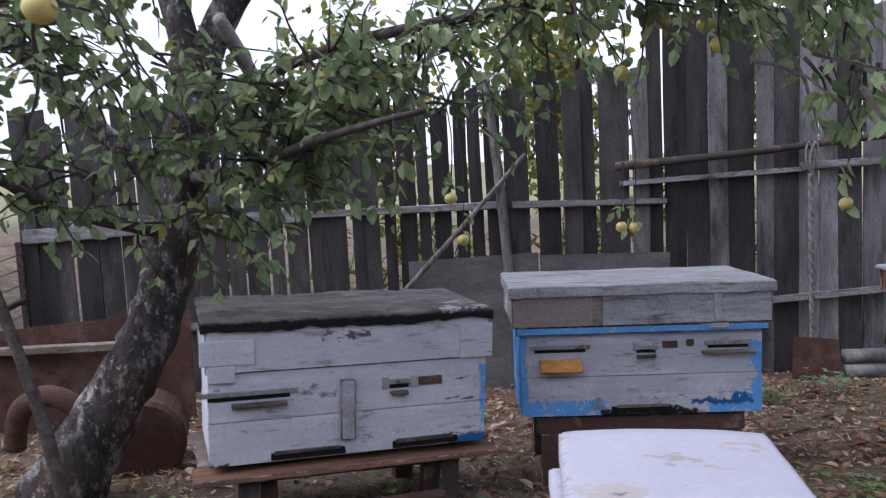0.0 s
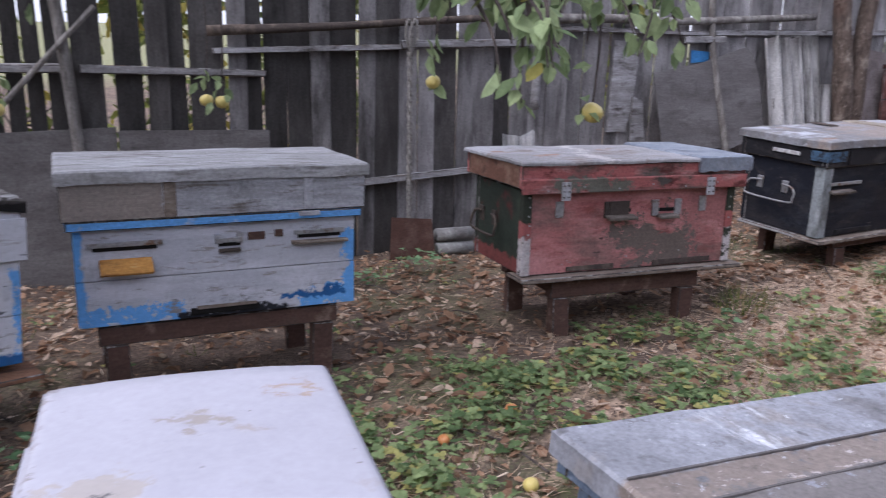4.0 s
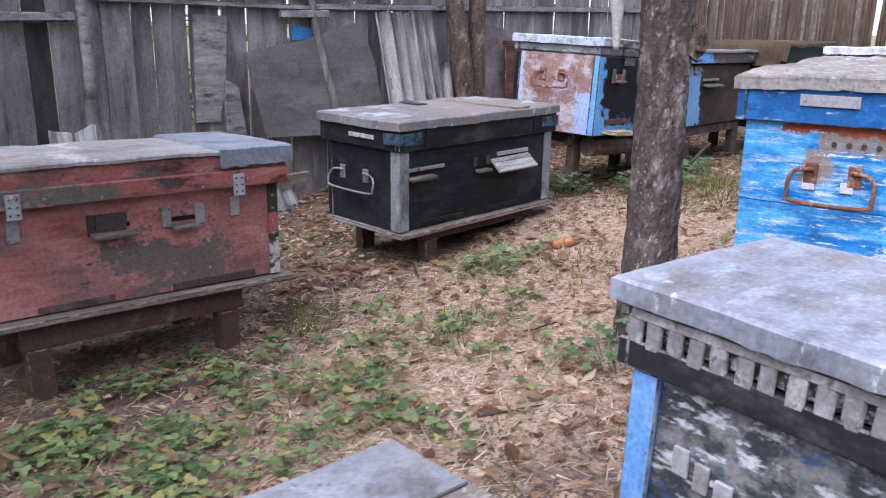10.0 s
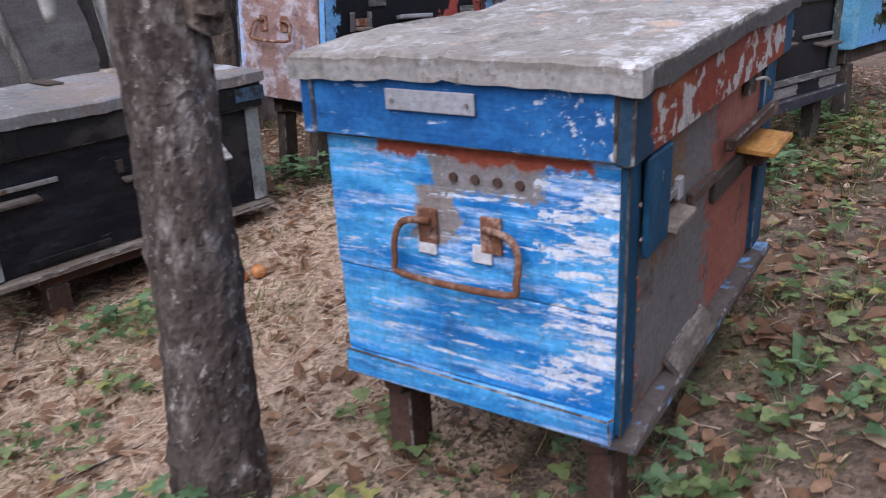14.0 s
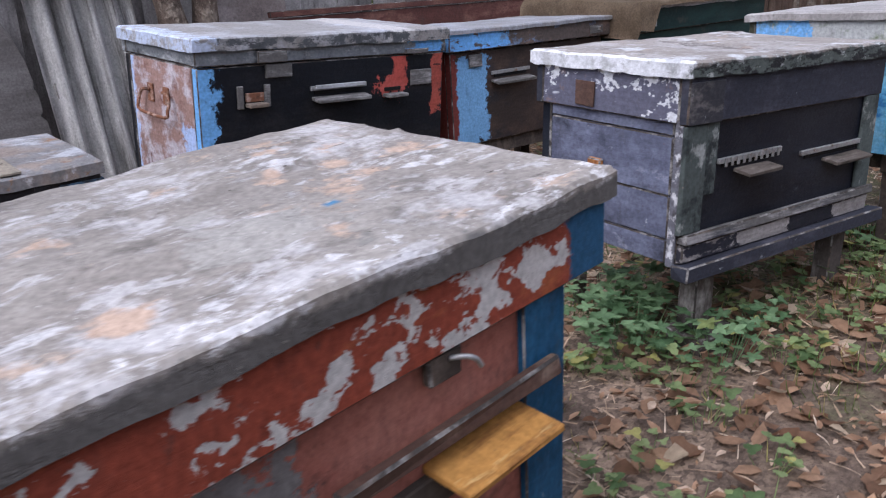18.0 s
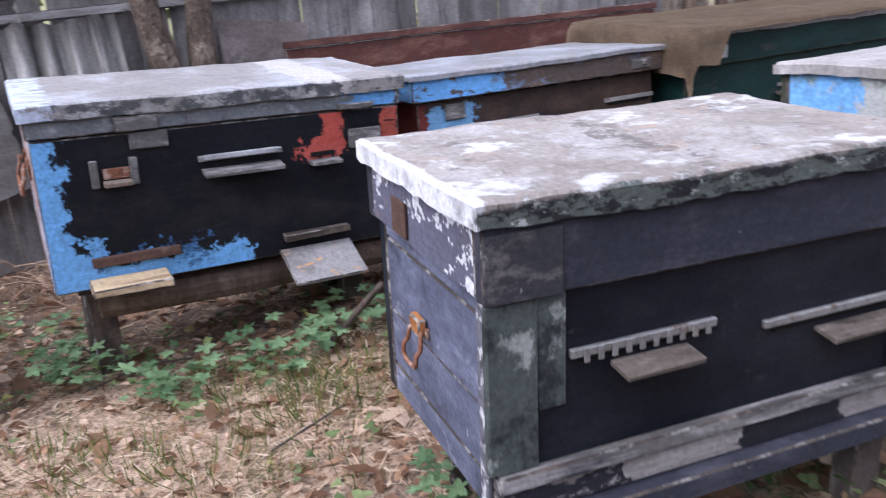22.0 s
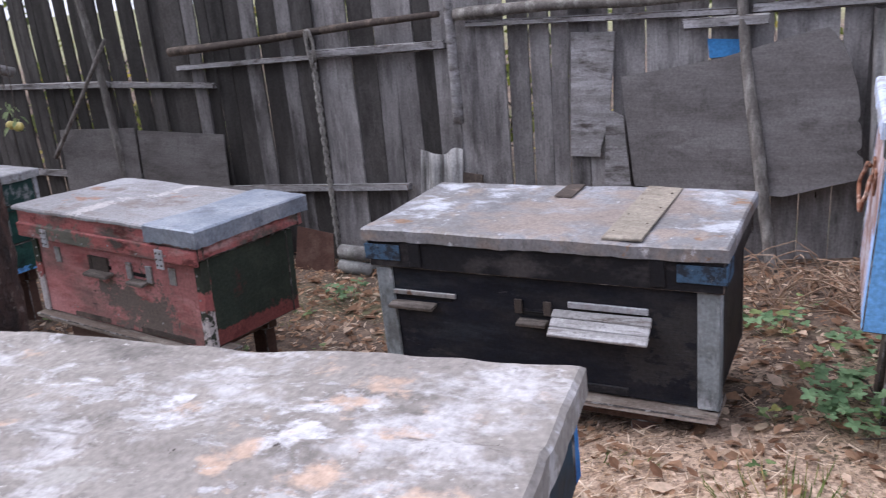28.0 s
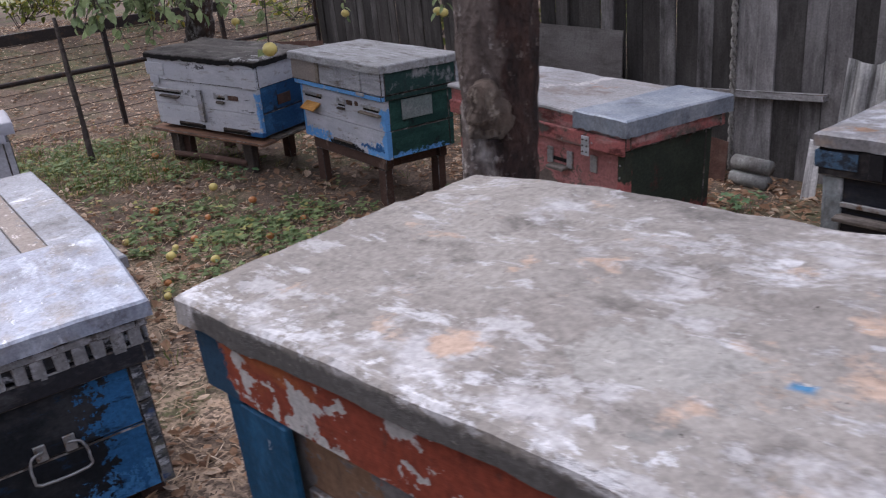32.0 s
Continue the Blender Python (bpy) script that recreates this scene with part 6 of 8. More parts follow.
def board_mesh(w, hgt, k, mat):
    bm = bmesh.new()
    rnd = random.Random(k)
    n = 5
    lo = []
    for i in range(n + 1):
        z = hgt * i / n
        dx, dy = rnd.uniform(-0.004, 0.004), rnd.uniform(-0.004, 0.004)
        slant = rnd.uniform(-0.02, 0.02) if i == n else 0
        lo.append([bm.verts.new((sx * w / 2 + dx, sy * 0.011 + dy, z + (slant * sx if i == n else 0))) for sx, sy in ((-1, -1), (1, -1), (1, 1), (-1, 1))])
    for a, b in zip(lo, lo[1:]):
        for q in range(4):
            bm.faces.new([a[q], a[(q + 1) % 4], b[(q + 1) % 4], b[q]])
    bm.faces.new(lo[0][::-1])
    bm.faces.new(lo[-1])
    bmesh.ops.recalc_face_normals(bm, faces=bm.faces)
    me = bpy.data.meshes.new("fence_board")
    bm.to_mesh(me)
    bm.free()
    me.materials.append(mat)
    return me


widths = (0.095, 0.11, 0.125, 0.14, 0.155)
heights = (1.55, 1.66, 1.74, 1.85, 2.05)
meshes = {(a, b, m.name): board_mesh(w, hh, a * 7 + b, m) for m in (m_fence, m_fence_dark) for a, w in enumerate(widths) for b, hh in enumerate(heights)}
rnd = random.Random(5)
WIDE = (-2.4, -2.1, -1.85, -1.62, -1.422, -1.308, -1.158, -1.048, -0.898, -0.631, -0.428, -0.328, -0.197, -0.1, 0.028, 0.134, 0.241, 0.36, 0.543, 0.72, 0.952, 1.154, 1.365, 3.585, 3.80, 4.03, 4.205, 4.51, 4.80, 5.31, 5.42)
edges, x = [], -2.75
stops = list(WIDE) + [9.1]
for nxt in stops:
    n = max(1, round((nxt - x) / 0.135))
    cut = [x + (nxt - x) * (k + (rnd.uniform(-0.12, 0.12) if 0 < k < n else 0)) / n for k in range(n + 1)]
    for k in range(n):
        edges.append((cut[k] + (rnd.uniform(0.005, 0.011 if x > 1.2 else 0.015) if k == 0 else 0.0012), cut[k + 1] - (rnd.uniform(0.005, 0.011 if x > 1.2 else 0.015) if k == n - 1 else 0.0012)))
    x = nxt
# two boards are gone beside the prop and behind the apple tree
GONE = ((-0.65, -0.615), (-0.442, -0.415), (0.515, 0.572))
edges = [(max(x0, b) if a < x0 < b else x0, min(x1, a) if a < x1 < b else x1) for x0, x1 in edges for a, b in [min(GONE, key=lambda g: abs(g[0] - x0))]]
edges = [(x0, x1) for x0, x1 in edges if x1 - x0 > 0.02]
for x0, x1 in edges:
    w, x = x1 - x0, (x0 + x1) / 2
    a = min(range(5), key=lambda k: abs(widths[k] - w))
    b = rnd.choice((0, 0, 1, 1)) if x < 0.5 else (rnd.choice((1, 1, 2)) if x < 1.3 else rnd.choice((3, 4, 4)))
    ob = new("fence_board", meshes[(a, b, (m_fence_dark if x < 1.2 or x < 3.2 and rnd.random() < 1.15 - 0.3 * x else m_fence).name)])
    ob.parent = fence
    foot = slope_z(x, 5.76) - rnd.uniform(0.02, 0.05)
    ob.location = (x, fence_y(x) + rnd.uniform(-0.008, 0.008), foot)
    ob.rotation_euler = (rnd.uniform(-0.01, 0.01), rnd.uniform(-0.006, 0.006), rnd.uniform(-0.03, 0.03))
    ob.scale = (w / widths[a], 0.75, (heights[b] - foot) / heights[b])


def fence_rail(x0, x1, z0, z1, hgt=0.05, d=0.035, off=-0.035, mat=None, name="rail"):
    y0, y1 = fence_y(x0) + off, fence_y(x1) + off
    ln = math.hypot(x1 - x0, y1 - y0, z1 - z0)
    m = Matrix.Translation(((x0 + x1) / 2, (y0 + y1) / 2, (z0 + z1) / 2)) @ pose(0, 0, 0, 0, -math.degrees(math.atan2(z1 - z0, x1 - x0)), math.degrees(math.atan2(y1 - y0, x1 - x0)))
    ob = one_box(name, (-ln / 2, ln / 2, -d / 2, d / 2, -hgt / 2, hgt / 2), mat or m_rail, fence, jit=0.004)
    ob.data.transform(m)
    return ob


fence_rail(-2.7, -0.97, 0.872, 0.925, 0.09)
fence_rail(-1.0, 0.355, 0.925, 0.925, 0.045)
fence_rail(0.40, 1.37, 0.925, 0.90, 0.04)
fence_rail(1.08, 3.12, 1.025, 1.085, 0.03, 0.05, -0.045)
fence_rail(2.2, 3.12, 1.075, 1.10, 0.045, 0.03, -0.07)
fence_rail(3.25, 4.64, 1.195, 1.182, 0.03, 0.05, -0.045)
fence_rail(4.40, 4.78, 1.135, 1.145, 0.045, 0.03, -0.08)
fence_rail(4.70, 9.0, 1.19, 1.27, 0.045)
fence_rail(1.30, 2.80, 0.205, 0.28, 0.04, 0.05, -0.05)
fence_rail(-2.7, 1.3, 0.24, 0.26, 0.05)


def fence_pole(name, pts, r, mat, label, category="pole"):
    bm = bmesh.new()
    rr = [r * (1.1 - 0.35 * k / max(1, len(pts) - 1)) for k in range(len(pts))]
    tube(bm, curve_pts(pts, 4), [r * (1.08 - 0.3 * k / (4 * (len(pts) - 1))) for k in range(4 * (len(pts) - 1) + 1)], 9, 0.25)
    return tagged(part(name, bm, mat, smooth=True), label, category)


fence_pole("fence_prop", [(0.40, 5.69, -0.25), (0.335, 5.69, 0.9), (0.265, 5.68, 1.75)], 0.031, m_pole, "upright peeled pole against the fence")
fence_pole("fence_prop", [(-0.33, 5.66, 0.39), (0.08, 5.66, 0.81), (0.49, 5.66, 1.24)], 0.016, m_pole, "thin slanting stick leaning on the fence")
fence_pole("fence_prop", [(3.172, 5.69, 0.665), (3.163, 5.69, 1.2), (3.12, 5.69, 1.9)], 0.029, m_rail, "grey upright pole on the fence")
fence_pole("fence_prop", [(4.86, 5.50, -0.02), (4.77, 5.58, 0.5), (4.665, 5.69, 1.15), (4.63, 5.70, 1.8)], 0.029, m_pole, "leaning grey pole before the plywood sheet")
fence_pole("log_rail", [(1.05, 5.69, 1.13), (1.8, 5.69, 1.17), (2.5, 5.69, 1.225), (3.10, 5.69, 1.26)], 0.025, m_post, "dark branch laid along the fence rail", "log")
fence_pole("log_rail", [(3.2, 5.69, 1.25), (3.7, 5.69, 1.265), (4.2, 5.69, 1.26), (4.62, 5.69, 1.275), (5.7, 5.69, 1.33)], 0.031, m_pole, "knotty peeled log along the top rail", "log")
# rope hung over the rail
bm = bmesh.new()
for s in (-1, 1):
    pts = []
    for k in range(61):
        u = k / 60
        a = u * 60 + (math.pi if s > 0 else 0)
        pts.append((2.245 + 0.01 * u + 0.010 * math.cos(a), 5.66 + 0.010 * math.sin(a), 1.03 - 1.25 * u))
    tube(bm, pts, 0.0105, 6)
tube(bm, curve_pts([(2.245, 5.665, 1.035), (2.215, 5.655, 1.135), (2.225, 5.645, 1.220), (2.260, 5.655, 1.145), (2.245, 5.645, 1.015)], 4), 0.008, 6)
tube(bm, curve_pts([(2.255, 5.665, 1.035), (2.280, 5.635, 1.135), (2.260, 5.625, 1.225), (2.230, 5.635, 1.115), (2.250, 5.645, 1.005)], 4), 0.008, 6)
tagged(part("hanging_rope", bm, m_rope, smooth=True), "twisted grey rope knotted over the fence rail", "rope")


def sheet(name, outline, mat, label, category, thick=0.008, m=None):
    """A flat sheet of the given outline (x, z), leaning by the pose m."""
    bm = bmesh.new()
    vs = [bm.verts.new((x, 0, z)) for x, z in outline]
    f = bm.faces.new(vs)
    r = bmesh.ops.extrude_face_region(bm, geom=[f])
    for v in r["geom"]:
        if isinstance(v, bmesh.types.BMVert):
            v.co.y += thick
    ob = part(name, bm, mat)
    ob.matrix_world = m or Matrix.Identity(4)
    return tagged(ob, label, category)


def corrugated(name, w, hgt, m, label, wave=0.13, amp=0.022, ragged=0.03):
    bm = bmesh.new()
    n, k = 48, 6
    g = []
    for i in range(n + 1):
        u = w * i / n
        row = []
        for j in range(k + 1):
            v = hgt * j / k
            if j == k:
                v += ragged * noise.noise(Vector((u * 9, 0, hgt)))
            row.append(bm.verts.new((u - w / 2, amp * math.sin(2 * math.pi * u / wave), v)))
        g.append(row)
    for i in range(n):
        for j in range(k):
            bm.faces.new([g[i][j], g[i + 1][j], g[i + 1][j + 1], g[i][j + 1]])
    bmesh.ops.solidify(bm, geom=bm.faces[:], thickness=0.006)
    ob = part(name, bm, m_slate, smooth=True)
    ob.matrix_world = m
    return tagged(ob, label, "slate sheet")


corrugated("slate_sheet", 0.52, 1.20, at(5.50, 5.45, 0.0, 2, -11, -2), "pale corrugated slate sheet leaning on the fence", 0.112, 0.045)
corrugated("slate_sheet", 0.16, 0.84, at(5.80, 5.47, 0.0, 1, -8, 2), "narrow strip of corrugated slate", 0.112, 0.02)
corrugated("slate_sheet", 0.26, 0.68, at(3.03, 5.60, -0.16, 1, -6, 2), "broken piece of corrugated slate leaning on the fence", 0.12, 0.02, 0.05)
sheet("plywood_sheet", [(-0.533, 0.208), (-0.07, 0.283), (0.30, 0.385), (0.379, 0.399), (0.43, 0.34), (0.472, 0.252), (0.51, 0.13), (0.527, 0.02), (0.515, 0.0), (0.535, -0.03), (0.54, -0.12), (0.52, -0.14), (0.55, -0.17), (0.555, -0.256), (0.40, -0.30), (0.235, -0.349), (-0.452, -0.32)], m_ply, "grey plywood sheet with curved edge leaning on the fence", "plywood", 0.008, at(4.645, 5.62, 0.70, 1, -8, 0))
sheet("plank_piece", [(-0.07, 0), (0.10, 0), (0.03, 0.62), (-0.06, 0.66)], m_rail, "short slanting board leaning on the fence", "board", 0.015, at(4.07, 5.68, 0.08, 1, -3, 0))
sheet("plank_piece", [(-0.119, 0), (0.042, 0), (0.045, 0.05), (0.075, 0.14), (0.09, 0.2), (0.127, 0.63), (-0.1, 0.637)], m_rail, "broken grey board nailed on the fence", "board", 0.015, at(3.93, 5.725, 0.487, 1, -1, 0))
sheet("plank_piece", [(-0.06, 0), (0.06, 0), (0.06, 0.55), (-0.06, 0.56)], m_post, "dark brown board standing against the fence", "board", 0.02, at(3.24, 5.62, -0.17, 1, -6, 0))
sheet("plank_piece", [(-0.07, 0), (0.07, 0), (0.07, 0.42), (-0.07, 0.43)], m_fence, "short dark board by the fence", "board", 0.02, at(3.44, 5.64, -0.15, 1, -6, 0))
sheet("plank_piece", [(-0.5, 0), (0.5, 0.02), (0.5, 0.09), (-0.5, 0.08)], m_raw, "grey plank lying along the fence", "board", 0.05, at(3.95, 5.45, 0.06, 2, 0, 0))
sheet("blue_patch", [(-0.07, 0), (0.09, 0.01), (0.10, 0.08), (-0.08, 0.09)], paint("blue_tarp", (0.06, 0.22, 0.48)), "scrap of blue sheet on the fence", "patch", 0.004, at(4.585, 5.715, 0.975))
sheet("rusty_sheet", [(-0.15, 0), (0.16, 0), (0.15, 0.25), (-0.12, 0.28)], m_rustdark, "brown rusted sheet standing by the fence", "metal sheet", 0.004, at(2.19, 5.46, -0.23, 0, -10, 0))
sheet("rusty_sheet", [(-0.42, 0), (0.42, 0), (0.42, 0.36), (-0.42, 0.38)], m_rustdark, "brown sheet along the fence foot", "metal sheet", 0.004, at(1.36, 5.62, -0.27, 0, -6, 0))
sheet("grey_panel", [(-0.24, 0), (0.24, 0), (0.22, 1.06), (-0.24, 1.12)], paint("pinkish_grey_panel", (0.17, 0.14, 0.135), (P((0.27, 0.235, 0.23), 0.4, (4, 4, 3), 0.1), P((0.09, 0.075, 0.07), 0.25, (5, 5, 4), 0.08, 3)), 0.9), "brown-grey panel leaning on the fence", "panel", 0.01, at(6.43, 5.62, 0.0, 1, -4, 0))
m_redpanel = paint("dark_red_panel", (0.085, 0.035, 0.03), (P((0.16, 0.08, 0.065), 0.35, (4, 4, 10), 0.08),))
panel = thing("bench_back", at(7.70, 5.55, -0.04, 0, -3, 0), "dark red-brown board panel standing behind the hives", "panel")
for k in range(4):
    one_box("board", (-1.2, 1.2, 0, 0.02, 0.245 * k + 0.002, 0.245 * k + 0.241), m_redpanel, panel, jit=0.003)
one_box("top_rail", (-1.21, 1.21, -0.012, 0.028, 0.982, 1.02), m_redpanel, panel, jit=0.002)
for k in (-1.1, 0.0, 1.1):
    one_box("upright", (k - 0.03, k + 0.03, 0.021, 0.055, -0.03, 0.975), m_stand, panel)
sheet("dark_panel", [(-0.42, -0.24), (0.40, -0.24), (0.40, 0.62), (-0.42, 0.60)], m_ply, "dark grey sheet at the fence behind the hives", "panel", 0.008, at(0.15, 5.66, 0.0, 0, -4, 0))
sheet("dark_panel", [(-0.42, -0.26), (0.40, -0.26), (0.40, 0.60), (-0.42, 0.62)], m_ply, "dark grey sheet at the fence behind the hives", "panel", 0.008, at(0.98, 5.67, -0.02, 0, -4, 0))
m_pipe = paint("grey_cement", (0.20, 0.20, 0.195), (P((0.29, 0.29, 0.28), 0.4, (8, 8, 8), 0.08), P((0.15, 0.14, 0.135), 0.25, (6, 6, 6), 0.08, 3)), 0.95)
for k in range(2):
    bm = bmesh.new()
    a = [(math.cos(q * 0.26), math.sin(q * 0.26)) for q in range(13)]
    tube(bm, [(2.38, 5.50 + 0.02 * k, -0.185 + 0.088 * k), (2.62, 5.48 + 0.02 * k, -0.185 + 0.088 * k)], 0.044, 12)
    tagged(part("pipe_piece", bm, m_pipe, smooth=True), "short grey cement pipe lying by the fence", "pipe", "pipes")

# brown pole palisade beyond the board fence
pal = thing("wall_palisade", at(0, 0, 0), "fence of upright reddish-brown poles", "fence", kind="structure")
x = 9.15
rnd = random.Random(9)
pm = []
for k in range(6):
    bm = bmesh.new()
    hh = 1.7 + 0.06 * k
    tube(bm, [(0, 0, -0.1), (0.01, 0, hh * 0.5), (0, 0.005, hh)], [0.045, 0.042, 0.036], 8, 0.15)
    me = bpy.data.meshes.new("fence_pole")
    bmesh.ops.recalc_face_normals(bm, faces=bm.faces)
    for f in bm.faces:
        f.smooth = True
    bm.to_mesh(me)
    bm.free()
    me.materials.append(m_log if k != 3 else m_raw)
    pm.append(me)
while x < 15.6:
    ob = new("fence_pole", pm[rnd.randrange(6)])
    ob.parent = pal
    ob.location = (x, 5.80 + rnd.uniform(-0.015, 0.015), 0)
    ob.rotation_euler = (rnd.uniform(-0.02, 0.02), rnd.uniform(-0.02, 0.02), rnd.uniform(0, 6))
    x += rnd.uniform(0.070, 0.084)
one_box("rail", (9.1, 15.5, 5.76, 5.80, 0.45, 0.52), m_log, pal)
y = 5.7
while y > -3.5:
    ob = new("fence_pole", pm[rnd.randrange(6)])
    ob.parent = pal
    ob.location = (15.62 + rnd.uniform(-0.015, 0.015), y, 0)
    ob.rotation_euler = (rnd.uniform(-0.02, 0.02), rnd.uniform(-0.02, 0.02), rnd.uniform(0, 6))
    y -= rnd.uniform(0.070, 0.084)

sheet("plank_piece", [(-0.03, 0), (0.04, 0), (0.035, 0.34), (-0.03, 0.36)], m_slate, "short whitish board standing on the ground", "board", 0.03, at(2.88, 5.42, -0.24, 20, -6, 4))
# dry stems heaped by the fence foot
rb = random.Random(31)
bm = bmesh.new()
for k in range(70):
    x, y = rb.uniform(4.85, 5.35), rb.uniform(4.95, 5.3)
    a, ln = rb.uniform(-0.5, 3.6), rb.uniform(0.2, 0.55)
    hgt = rb.uniform(0.05, 0.24)
    tube(bm, curve_pts([(x, y, 0.01), (x + ln * 0.4 * math.cos(a), y - 0.1 + 0.2 * rb.random(), hgt), (x + ln * math.cos(a), y - 0.15 + 0.3 * rb.random(), hgt * rb.uniform(0.1, 1.1))], 3), 0.003, 4, 0, False)
tagged(part("dry_stems", bm, paint("reddish_dry_stem", (0.24, 0.155, 0.11), (P((0.36, 0.27, 0.2), 0.4, (20, 20, 20), 0.1),), 0.9)), "heap of thin reddish dry stems at the fence foot", "brushwood", kind="stuff")
# knotted cord hanging on the fence
bm = bmesh.new()
tube(bm, [(5.31 - 0.0012 * k + 0.004 * math.sin(k), 5.70 - 0.0030 * k, 1.34 - 0.018 * k) for k in range(40)], [0.006 + 0.004 * (k % 5 == 0) for k in range(40)], 6)
tagged(part("rope", bm, m_rope), "thin knotted cord hanging from the rail", "rope")

# unseen plain board wall behind the walk: closes the yard, added to darken south-facing fronts
south = thing("wall_south_blocker", at(0, -1.9, 0), "unseen plain dark board wall added to block light from the south", "wall", kind="structure")
for k in range(64):
    one_box("wall_board", (-4.0 + 0.25 * k, -3.755 + 0.25 * k, -0.02, 0.02, -0.05, 3.0), m_fence, south)
fence_pole("leaning_limb", [(-0.62, 5.68, 1.04), (-0.72, 5.1, 1.27), (-0.78, 4.4, 1.50), (-0.84, 3.8, 1.80)], 0.036, paint("pale_limb", (0.30, 0.285, 0.28), (P((0.42, 0.41, 0.40), 0.4, (14, 14, 6), 0.08), P((0.12, 0.11, 0.10), 0.2, (10, 10, 6), 0.06, 3)), 0.9), "pale bare limb leaning between tree and fence")
# odds and ends behind the hives
corrugated("slate_sheet", 0.42, 0.26, at(4.24, 5.45, -0.16, 12, -38, 14), "broken piece of grey slate lying at the fence foot", 0.14, 0.012, 0.03)
fence_pole("fallen_stick", [(5.98, 3.72, 0.14), (6.06, 3.66, 0.26), (6.16, 3.58, 0.40)], 0.012, m_post, "dark stick leaning under the hive", "stick")

# ---- trees ----
def leaf_material(name, dark, light, yellow, share=0.06, rough=0.6):
    m = bpy.data.materials.new(name)
    m.use_nodes = True
    t = m.node_tree
    t.nodes.clear()
    out = t.nodes.new("ShaderNodeOutputMaterial")
    bs = t.nodes.new("ShaderNodeBsdfPrincipled")
    tr = t.nodes.new("ShaderNodeBsdfTranslucent")
    mx = t.nodes.new("ShaderNodeMixShader")
    r = t.nodes.new("ShaderNodeNewGeometry").outputs["Random Per Island"]
    co = t.nodes.new("ShaderNodeTexCoord").outputs["Object"]
    n = noise_n(t, co, 40.0, 4, 0.6).outputs[0]
    col = mix_n(t, r, dark, light)
    col = mix_n(t, ramp_n(t, math_n(t, "FRACT", math_n(t, "MULTIPLY", r, 17.3)), 1 - share - 0.01, 1 - share + 0.01), col, yellow)
    g = ramp_n(t, n, 0.3, 0.7, 0.75, 1.25)
    col = mix_n(t, 1.0, col, node(t, "ShaderNodeCombineColor", i0=g, i1=g, i2=g).outputs[0], "MULTIPLY")
    t.links.new(col, bs.inputs["Base Color"])
    t.links.new(col, tr.inputs["Color"])
    bs.inputs["Roughness"].default_value = rough
    bs.inputs["Specular IOR Level"].default_value = 0.25
    mx.inputs[0].default_value = 0.4
    t.links.new(bs.outputs[0], mx.inputs[1])
    t.links.new(tr.outputs[0], mx.inputs[2])
    t.links.new(mx.outputs[0], out.inputs[0])
    return m


def bark_material(name, base, pale, dark, scale=1.0, lichen=0.2, bare=False):
    m, t, bs = material(name)
    co = t.nodes.new("ShaderNodeTexCoord").outputs["Object"]
    q = vec_n(t, "MULTIPLY", co, (26 * scale, 26 * scale, 9 * scale))
    n1 = noise_n(t, q, 1.0, 7, 0.72).outputs[0]
    n2 = noise_n(t, vec_n(t, "MULTIPLY", co, (9, 9, 6)), 1.0, 5, 0.65).outputs[0]
    v = node(t, "ShaderNodeTexVoronoi", Vector=vec_n(t, "ADD", q, vec_n(t, "MULTIPLY", noise_n(t, co, 12.0, 3).outputs[1], (2.2, 2.2, 2.2))), Scale=1.3)
    col = mix_n(t, ramp_n(t, n1, 0.32, 0.66), dark, base)
    col = mix_n(t, math_n(t, "MULTIPLY", ramp_n(t, n2, 0.56 - lichen * 0.2, 0.66), ramp_n(t, n1, 0.42, 0.58)), col, pale)
    n3 = noise_n(t, vec_n(t, "MULTIPLY", co, (48, 48, 34)), 1.0, 5, 0.7).outputs[0]
    n4 = noise_n(t, vec_n(t, "MULTIPLY", co, (3, 3, 1.6)), 1.0, 4, 0.6).outputs[0]
    col = mix_n(t, math_n(t, "MULTIPLY", ramp_n(t, n4, 0.55, 0.68), 0.7), col, (0.085, 0.045, 0.032))
    col = mix_n(t, math_n(t, "MULTIPLY", ramp_n(t, n3, 0.585, 0.63), ramp_n(t, n2, 0.38, 0.55)), col, pale)
    if bare:  # the side where the bark has come off down to dark red-brown wood
        s = node(t, "ShaderNodeSeparateXYZ", Vector=co)
        u = math_n(t, "ADD", math_n(t, "MULTIPLY", s.outputs[0], 0.9), math_n(t, "MULTIPLY", s.outputs[1], 0.44))
        u = math_n(t, "ADD", u, math_n(t, "MULTIPLY", math_n(t, "SUBTRACT", n2, 0.5), 0.16))
        wood = mix_n(t, ramp_n(t, n1, 0.4, 0.65), (0.022, 0.016, 0.015), (0.075, 0.042, 0.034))
        wood = mix_n(t, ramp_n(t, n4, 0.52, 0.66), wood, (0.13, 0.055, 0.036))
        wood = mix_n(t, math_n(t, "MULTIPLY", ramp_n(t, n3, 0.60, 0.64), 0.7), wood, base)
        col = mix_n(t, ramp_n(t, u, 0.082, 0.100), col, wood)
    t.links.new(col, bs.inputs["Base Color"])
    bs.inputs["Roughness"].default_value = 0.92
    bs.inputs["Specular IOR Level"].default_value = 0.2
    bump(t, bs, math_n(t, "ADD", n1, math_n(t, "ADD", math_n(t, "MULTIPLY", v.outputs["Distance"], 0.9), math_n(t, "MULTIPLY", n3, 0.4))), 1.0, 0.016)
    return m


